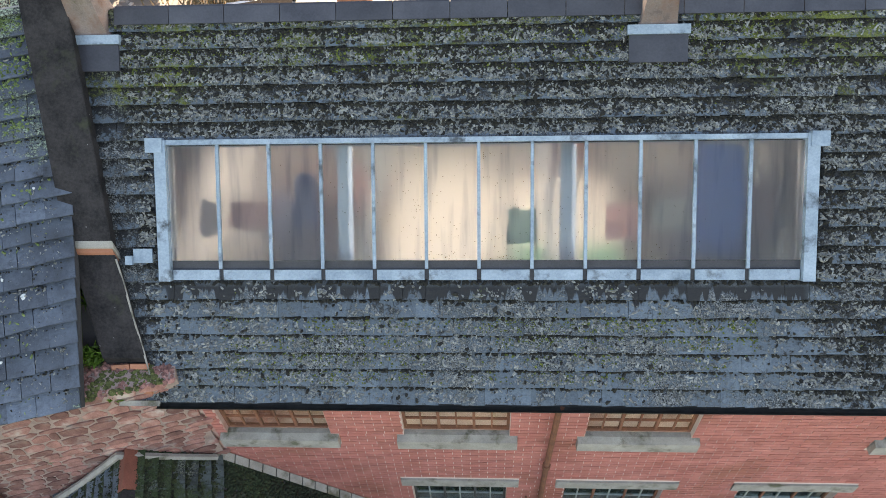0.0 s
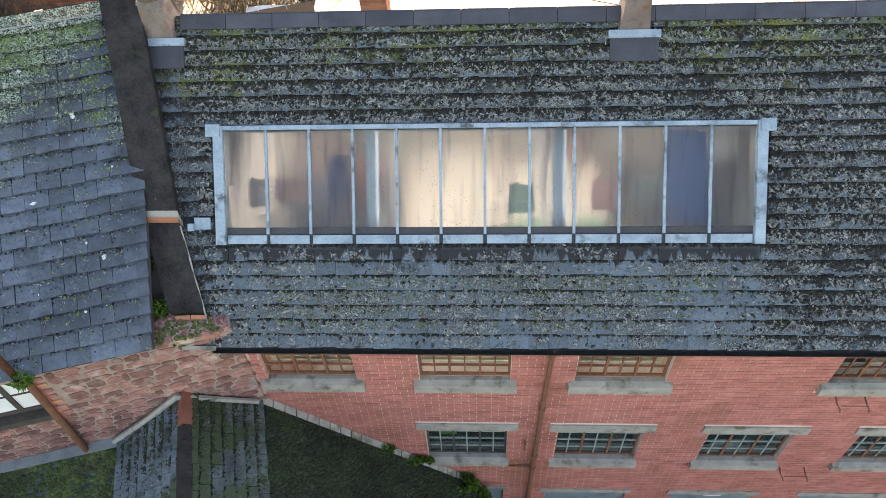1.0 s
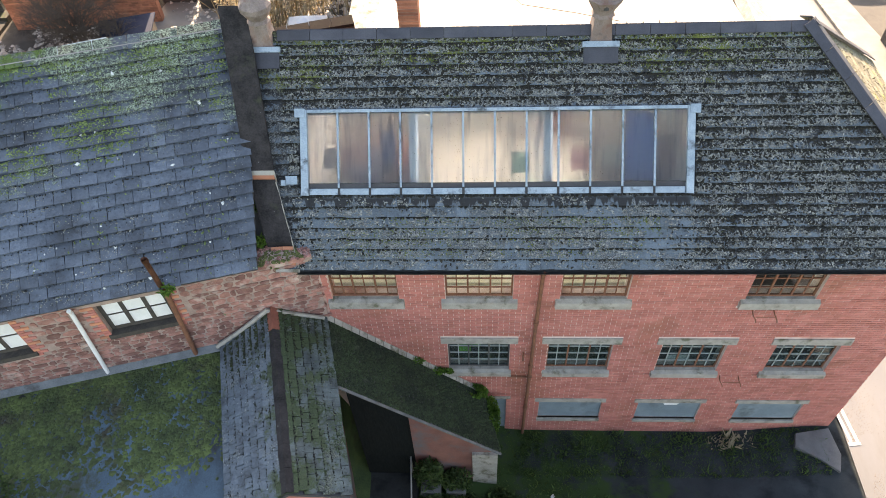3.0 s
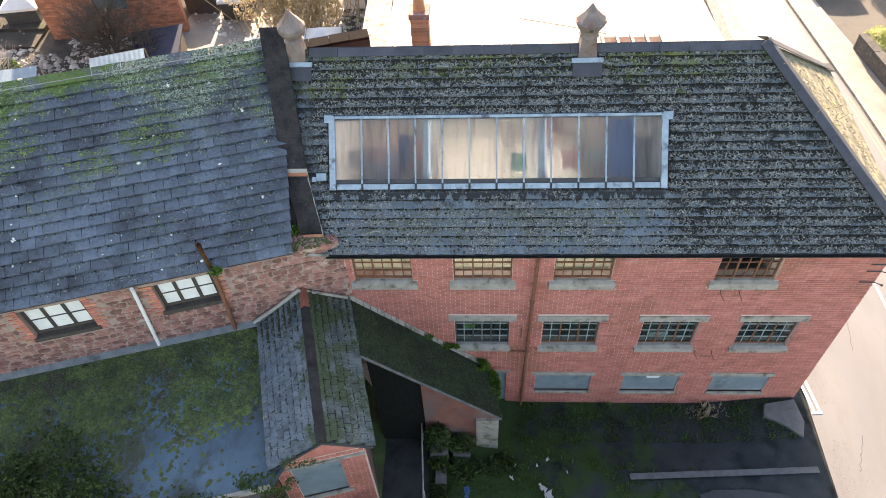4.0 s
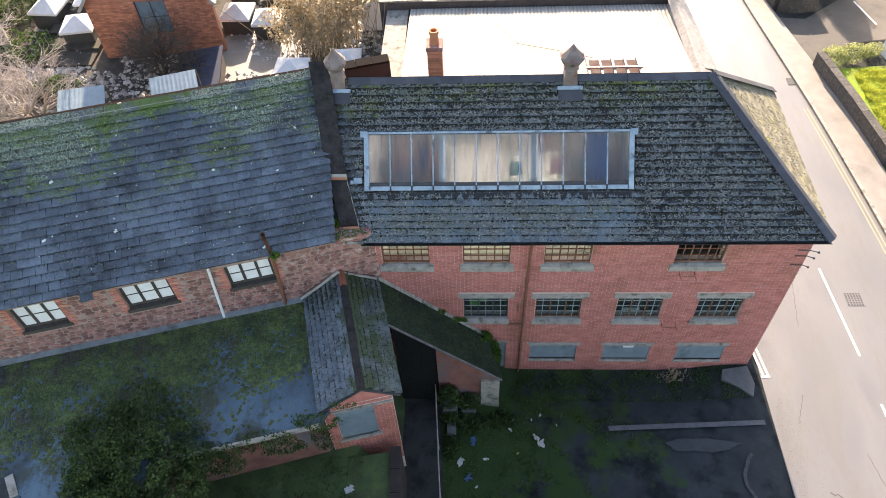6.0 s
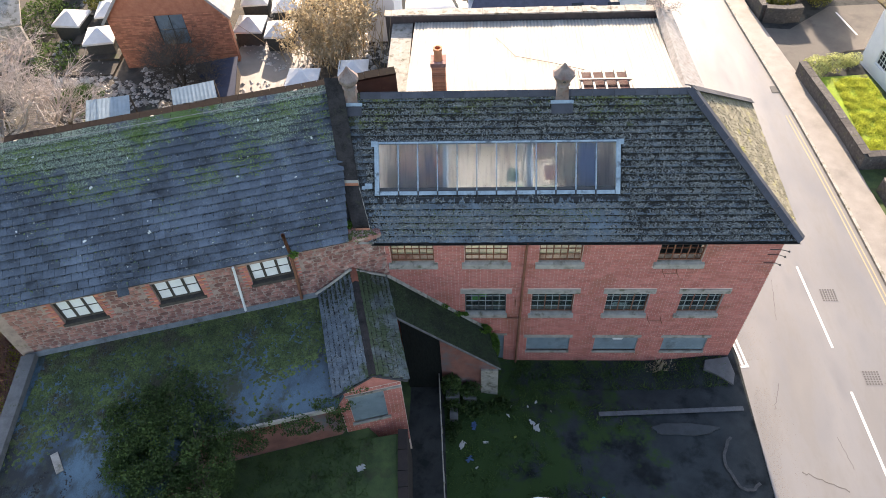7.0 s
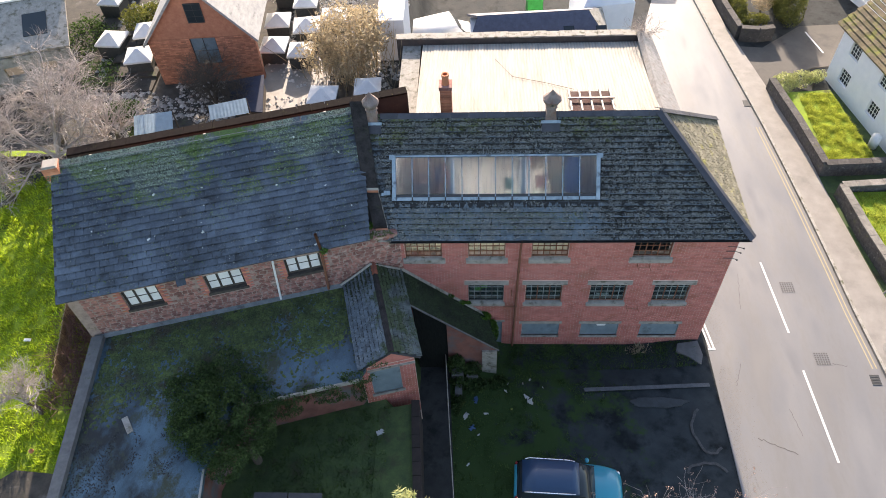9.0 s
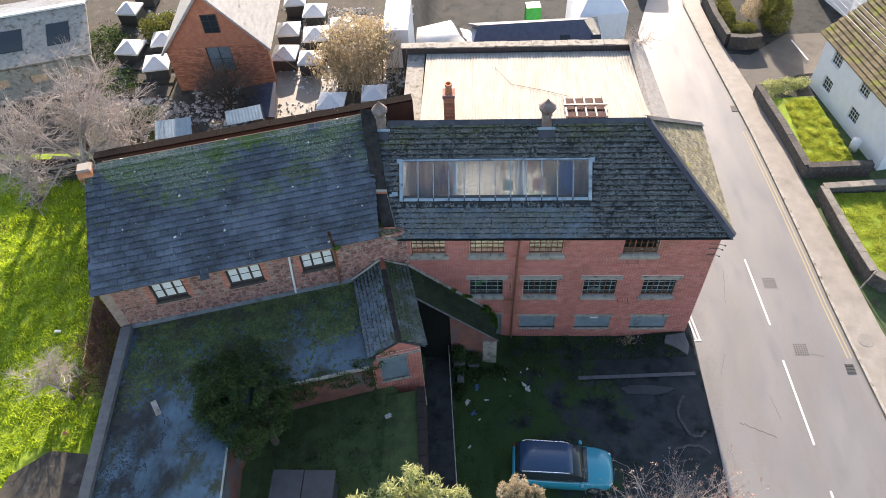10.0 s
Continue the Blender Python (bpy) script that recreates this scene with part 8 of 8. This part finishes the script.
span_front = lambda s: (-12.3 - 0.35 * s / SLOPE, EAVE_X - (EAVE_X - HIP_X) * s / SLOPE - 0.12)
hole_sky = [(SKY[0], SKY[1], SKY[2], SKY[3])]
lumps("lichen_crust", crust(slope_front, SLOPE - 0.12, span_front, hole_sky, 90000, (0.009, 0.021), lambda x, s: front_rule(x, s) * (1.3 if (s % G) / G < 0.6 else 0.6)), LICHEN, "grey-olive lichen crust", "", roof, stretch=2.6)
DEAD_MOSS = material("dead_moss", (0.008, 0.008, 0.007), (0.03, 0.03, 0.024), 9, 0.95, 60, 0.6, vary=0.4)
lumps("dead_moss", crust(slope_front, SLOPE - 0.12, span_front, hole_sky, 90000, (0.012, 0.030), lambda x, s: 0.92 if (s % G) / G > (0.84 if s < SKY[2] and SKY[0] < x < SKY[1] else 0.74) else (0.05 if s < SKY[2] and SKY[0] < x < SKY[1] else 0.3) * front_rule(x + 0.4, s)), DEAD_MOSS, "blackened dead moss", "", roof, stretch=2.0)



def moss_rule(x, s):
    p = noise.noise((x * 1.1, s * 1.6, 7)) + 0.6 * noise.noise((x * 4, s * 4, 9))
    if s > SLOPE - 0.75:
        return min(0.98, max(0, 0.62 + p))
    if 0.2 < s < 1.0 and -11.5 < x < -5.5:
        return min(0.8, max(0, 0.42 + p * 1.1))
    return 0.03 * max(0, p)


lumps("moss", crust(slope_front, SLOPE - 0.1, span_front, hole_sky, 56000, (0.007, 0.019), moss_rule), MOSS, "yellow-green moss cushions", "", roof)


def wing_moss(x, s):
    p = noise.noise((x * 0.7, s * 1.2, 17)) + 0.6 * noise.noise((x * 3, s * 3, 19))
    if s > WS - 2.1:
        return min(0.95, max(0, 0.24 + p * 2.0 + 0.3 * (s - WS + 0.8)))
    return 0.1 * max(0, p)


WING_MOSS = material("pale_moss", (0.06, 0.10, 0.025), (0.23, 0.30, 0.12), 5, 0.95, 60, 0.7, vary=0.3)
lumps("moss", crust(wing_slope, WS - 0.05, lambda s: (G0 + 0.5, wing_right(s) - 0.2), [], 60000, (0.008, 0.022), wing_moss, 0.078, GW), WING_MOSS, "pale green moss and lichen", "", wing_roof, stretch=2.4)
wing_span = lambda s: (G0 + 0.4, wing_right(s) - 0.1)
lumps("lichen_crust", crust(wing_slope, WS - 0.1, wing_span, [], 46000, (0.006, 0.017), lambda x, s: max(0.03, 0.22 + 0.7 * noise.noise((x * 0.9, s * 1.2, 41)) + 0.5 * noise.noise((x * 4, s * 4, 42))), 0.074, GW), LICHEN, "grey lichen crust", "", wing_roof, stretch=2.5)
lumps("dead_moss", crust(wing_slope, WS - 0.1, wing_span, [], 44000, (0.008, 0.02), lambda x, s: 0.8 if (s % GW) / GW > 0.87 else 0.05, 0.074, GW), DEAD_MOSS, "blackened moss in the slate joints", "", wing_roof)
PALE_SPOT_DULL = material("grey_lichen", (0.18, 0.21, 0.22), (0.42, 0.46, 0.46), 9, 0.95, 60, 0.3, vary=0.4)
TAN_LICHEN = material("tan_lichen", (0.10, 0.11, 0.07), (0.25, 0.26, 0.17), 9, 0.95, 60, 0.3, vary=0.4)
PALE_SPOT = material("white_lichen", (0.5, 0.52, 0.5), (0.7, 0.72, 0.68), 9, 0.95, 60, 0.3)
lumps("lichen_spot_field", [(q[0], q[1], q[2], 0.006) for q in crust(wing_slope, WS - 0.1, lambda s: (G0 + 0.3, wing_right(s) - 0.2), [], 150, (0.008, 0.034), lambda x, s: 0.55, 0.079, GW)], PALE_SPOT, "pale round lichen spots", "", wing_roof, 9)
lumps("lichen_rosette_field", [(q[0], q[1], q[2], 0.006) for q in crust(wing_slope, WS - 0.3, lambda s: (G0 + 0.6, wing_right(s) - 0.4), [], 16, (0.04, 0.085), lambda x, s: 0.8, 0.080, GW)], PALE_SPOT, "large pale lichen rosettes", "", wing_roof, 10)
for m, rows, top, seed in ((pm_l, 8, PSL, 1), (pm_r, 7, PSR, 2)):
    gg = top / rows
    lumps("dead_moss", crust(m, top - 0.04, lambda s: (0.12, PL - 0.12), [], 9000, (0.010, 0.024), lambda x, s: 0.85 if (s % gg) / gg > 0.78 else 0.05, 0.075, gg), DEAD_MOSS, "blackened moss in the joints", "", porch_roof_l if seed == 1 else porch_roof_r)
    lumps("lichen_crust", crust(m, top - 0.04, lambda s: (0.12, PL - 0.12), [], 2400, (0.005, 0.017), lambda x, s: max(0.0, 0.12 + noise.noise((x * 2, s * 2, seed))), 0.075, gg), TAN_LICHEN if seed == 2 else PALE_SPOT_DULL, "pale lichen rosettes", "", porch_roof_l if seed == 1 else porch_roof_r, stretch=1.8)
head = []
for _ in range(5200):
    al, ac = r.uniform(-0.15, 1.3), r.uniform(-1.15, 0.95)
    if r.random() < 1.25 - al + 0.5 * noise.noise((al * 3, ac * 3, 2)):
        drop = 0.722 * ac if ac > 0 else -0.633 * ac
        k = r.uniform(0.014, 0.04)
        head.append((porch_point(max(al, 0.12 - 0.2 * ac) if ac < 0 else al, ac, 5.56 - drop + 0.075), (Vector((0, 0, 1)) + pc * (0.7 if ac > 0 else -0.6)).normalized(), k, k * 0.6))
lumps("moss", head, material("black_moss", (0.010, 0.015, 0.007), (0.045, 0.058, 0.022), 5, 0.95, 60, 0.7, vary=0.4), "dark moss at the head of the porch roof", "", porch_roof_l)
hip_out = lambda x, s: 0.5 + noise.noise((x * 2, s * 2, 5))
lumps("moss", crust(hip_m, HS - 0.2, lambda s: (-(RIDGE_Y - EY) * (1 - s / HS) + 0.1, (RIDGE_Y - EY) * (1 - s / HS) - 0.1), [], 3200, (0.012, 0.03), hip_out), HIP_TILE, "lichen in the hip's sun-warmed buff", "", roof_hip)

# moss on the stair cover and flat roof
out = []
for _ in range(12000):
    u, v = r.random(), r.random()
    p = Vector(A).lerp(Vector(B), u).lerp(Vector(D).lerp(Vector(C), u), v)
    if noise.noise(p * 2.2) > -0.9:
        k = r.uniform(0.02, 0.06)
        out.append((p, Vector((0.68, 0.17, 0.71)), k, k * 0.7))
lumps("moss", out, material("dark_moss", (0.006, 0.012, 0.006), (0.040, 0.062, 0.026), 1.6, 0.95, 60, 0.7, vary=0.45, dirt=(0.075, 0.08, 0.06), dirt_scale=3.0, dirt_at=0.6), "thick dark moss", "", stair_roof)
out = []
for _ in range(64000):
    x, y = r.uniform(-22.3, -12.9), r.uniform(-7.8, -0.8)
    yy = -0.72 + (x + 14.57) * 0.268
    if y > yy - 0.05 or y < yy - 3.9:
        continue
    d = yy - y
    if noise.noise((x * 0.9, y * 0.9, 4)) + 0.5 * noise.noise((x * 3, y * 3, 5)) + r.gauss(0, 0.45) > -0.85 + 0.42 * d:
        k = 0.02 + 0.06 * r.random() ** 2
        out.append((Vector((x, y, FZ)), UP, k, min(0.02, k * 0.4)))
lumps("moss", out, material("roof_moss", (0.014, 0.026, 0.009), (0.105, 0.145, 0.044), 1.6, 0.95, 60, 0.7, vary=0.35, dirt=(0.05, 0.045, 0.03), dirt_scale=1.1, dirt_at=0.52), "green moss spreading over the felt", "", annex, stretch=1.8)


out = []
for _ in range(9000):
    x, y = r.uniform(-22.2, -17.8), r.uniform(-10.5, -4.5)
    p = noise.noise((x * 0.6, y * 0.6, 14)) + 0.5 * noise.noise((x * 2.5, y * 2.5, 15))
    if p + (0.55 if x < -20.6 - 0.1 * (y + 10) and y < -7 else -0.12) > 0.12:
        k = r.uniform(0.012, 0.035)
        out.append((Vector((x, y, FZ)), UP, k, k * 0.8))
lumps("roof_grit", out, material("dark_grit", (0.014, 0.015, 0.015), (0.05, 0.052, 0.05), 6, 0.9, 60, 0.6, vary=0.5), "dark grit and leaf litter gathered on the felt", "", annex)
# brown dirt specks on the glass
out = []
for _ in range(5200):
    x, s = r.uniform(SKY[0] + 0.2, SKY[1] - 0.2), SKY[2] + 0.2 + 1.2 * r.random() ** 2.2
    mid = max(0.0, 1 - abs(x + 8.6) / 2.6)
    if r.random() < mid * (0.35 + 0.9 * noise.noise((x * 2.5, s * 2.5, 23))):
        k = r.uniform(0.003, 0.011)
        out.append((slope_front @ Vector((x, -0.0625, s)), (slope_front.to_3x3() @ Vector((0, -1, 0))), k, k * 0.3))
lumps("dirt_specks", out, material("brown_dirt", (0.05, 0.035, 0.015), (0.22, 0.16, 0.06), 20, 0.95, 60, 0.2, vary=0.4), "brown dirt specks stuck to the lower glass", "", rooflight)


WING_MOSS_DARK = material("olive_moss", (0.045, 0.055, 0.015), (0.13, 0.14, 0.045), 8, 0.95, 60, 0.7, vary=0.4)
# loose stones and moss on the broken wall head beside the valley
out, green = [], []
for _ in range(900):
    u, v = r.uniform(1.35, 2.6), r.uniform(-0.06, 0.42)
    k = r.uniform(0.01, 0.04)
    (green if noise.noise((u * 4, v * 4, 3)) > 0.0 else out).append((wf @ Vector((u, v, 7.0)), UP, k, k * r.uniform(0.4, 1.0)))
lumps("broken_masonry", out, RUBBLE, "loose stones on the broken wall head", "", wing_wall, 6)
lumps("moss", green, WING_MOSS_DARK, "moss on the broken wall head", "", wing_wall)


# grit washed to the edge of the street
out = []
for _ in range(11000):
    x, y = 0.42 + abs(r.gauss(0, 0.45)), r.uniform(-12, 5)
    if noise.noise((x * 1.5, y * 0.6, 2)) > -0.25:
        k = r.uniform(0.006, 0.018)
        out.append((Vector((x, y, 0.001)), UP, k, k * 0.25))
lumps("roadside_grit", out, material("sandy_grit", (0.15, 0.125, 0.09), (0.24, 0.20, 0.15), 6, 0.95, 60, 0.4, vary=0.4), "sandy grit along the edge of the street", "grit")


# grass blades
def blades(name, area, n, size, mat, label, seed, rule=None, raised=0.0):
    r = random.Random(seed)
    verts, faces = [], []
    x0, x1, y0, y1 = area
    for _ in range(n):
        x, y = r.uniform(x0, x1), r.uniform(y0, y1)
        if rule and not rule(x, y):
            continue
        z = height(x, y) - 0.06 + raised
        h = size * r.uniform(0.5, 1.4) * (1 + 0.8 * noise.noise((x * 2.2, y * 2.2, 8)))
        an = r.random() * 6.28
        w = 0.35 * h
        dx, dy = math.cos(an) * w / 2, math.sin(an) * w / 2
        lx, ly = r.gauss(0, 0.5) * h, r.gauss(0, 0.5) * h
        k = len(verts)
        verts += [(x - dx, y - dy, z), (x + dx, y + dy, z), (x + lx, y + ly, z + h)]
        faces.append((k, k + 1, k + 2))
    me = bpy.data.meshes.new(name)
    me.from_pydata(verts, [], faces)
    me.materials.append(mat)
    return tagged(new(name, me), label, "grass", kind="stuff")


LAWN_BLADE = material("lawn_blades", (0.25, 0.35, 0.02), (0.58, 0.70, 0.06), 1.5, 0.9, 30, 0.0, vary=0.35, thin=0.6)
GARDEN_BLADE = material("garden_blades", (0.28, 0.33, 0.04), (0.57, 0.61, 0.11), 2.5, 0.9, 30, 0.0, vary=0.35, thin=0.5)
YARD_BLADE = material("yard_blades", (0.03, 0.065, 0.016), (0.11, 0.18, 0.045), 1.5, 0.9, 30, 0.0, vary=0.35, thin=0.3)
blades("lawn_grass", (-33, -23.4, -11, 8.6), 80000, 0.13, LAWN_BLADE, "bright green lawn grass", 71, lambda x, y: not (-25.0 < x and -5 < y < 0.5) and not (x > -26.6 and y < -7) and not (y > 5.0 and x > -26.4))
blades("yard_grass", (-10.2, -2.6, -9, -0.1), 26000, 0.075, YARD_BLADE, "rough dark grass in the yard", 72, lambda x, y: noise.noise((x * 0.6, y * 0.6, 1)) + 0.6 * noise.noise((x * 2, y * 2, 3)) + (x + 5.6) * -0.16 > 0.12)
blades("terrace_grass", (-17.2, -11.3, -11, -4.4), 24000, 0.07, YARD_BLADE, "dark grass on the terrace", 73, lambda x, y: x < -11.75 - 0.08 * y or y < -5)
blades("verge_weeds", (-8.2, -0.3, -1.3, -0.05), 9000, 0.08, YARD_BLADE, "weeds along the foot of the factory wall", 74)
blades("dead_stalks", (-3.0, -1.9, -0.5, -0.1), 120, 0.2, STRAW, "pale dead stalks heaped against the wall", 75)
blades("garden_grass", (8.2, 10.5, 9.9, 15.4), 34000, 0.085, GARDEN_BLADE, "thick front garden grass", 76, lambda x, y: x > 8.3 - 0.13 * (y - 9.8) and x < 10.6 - 0.11 * (y - 9.8), 0.46)
blades("neighbour_grass", (8.9, 13.0, 2.6, 8.0), 30000, 0.085, GARDEN_BLADE, "thick neighbouring garden grass", 77, None, 0.44)
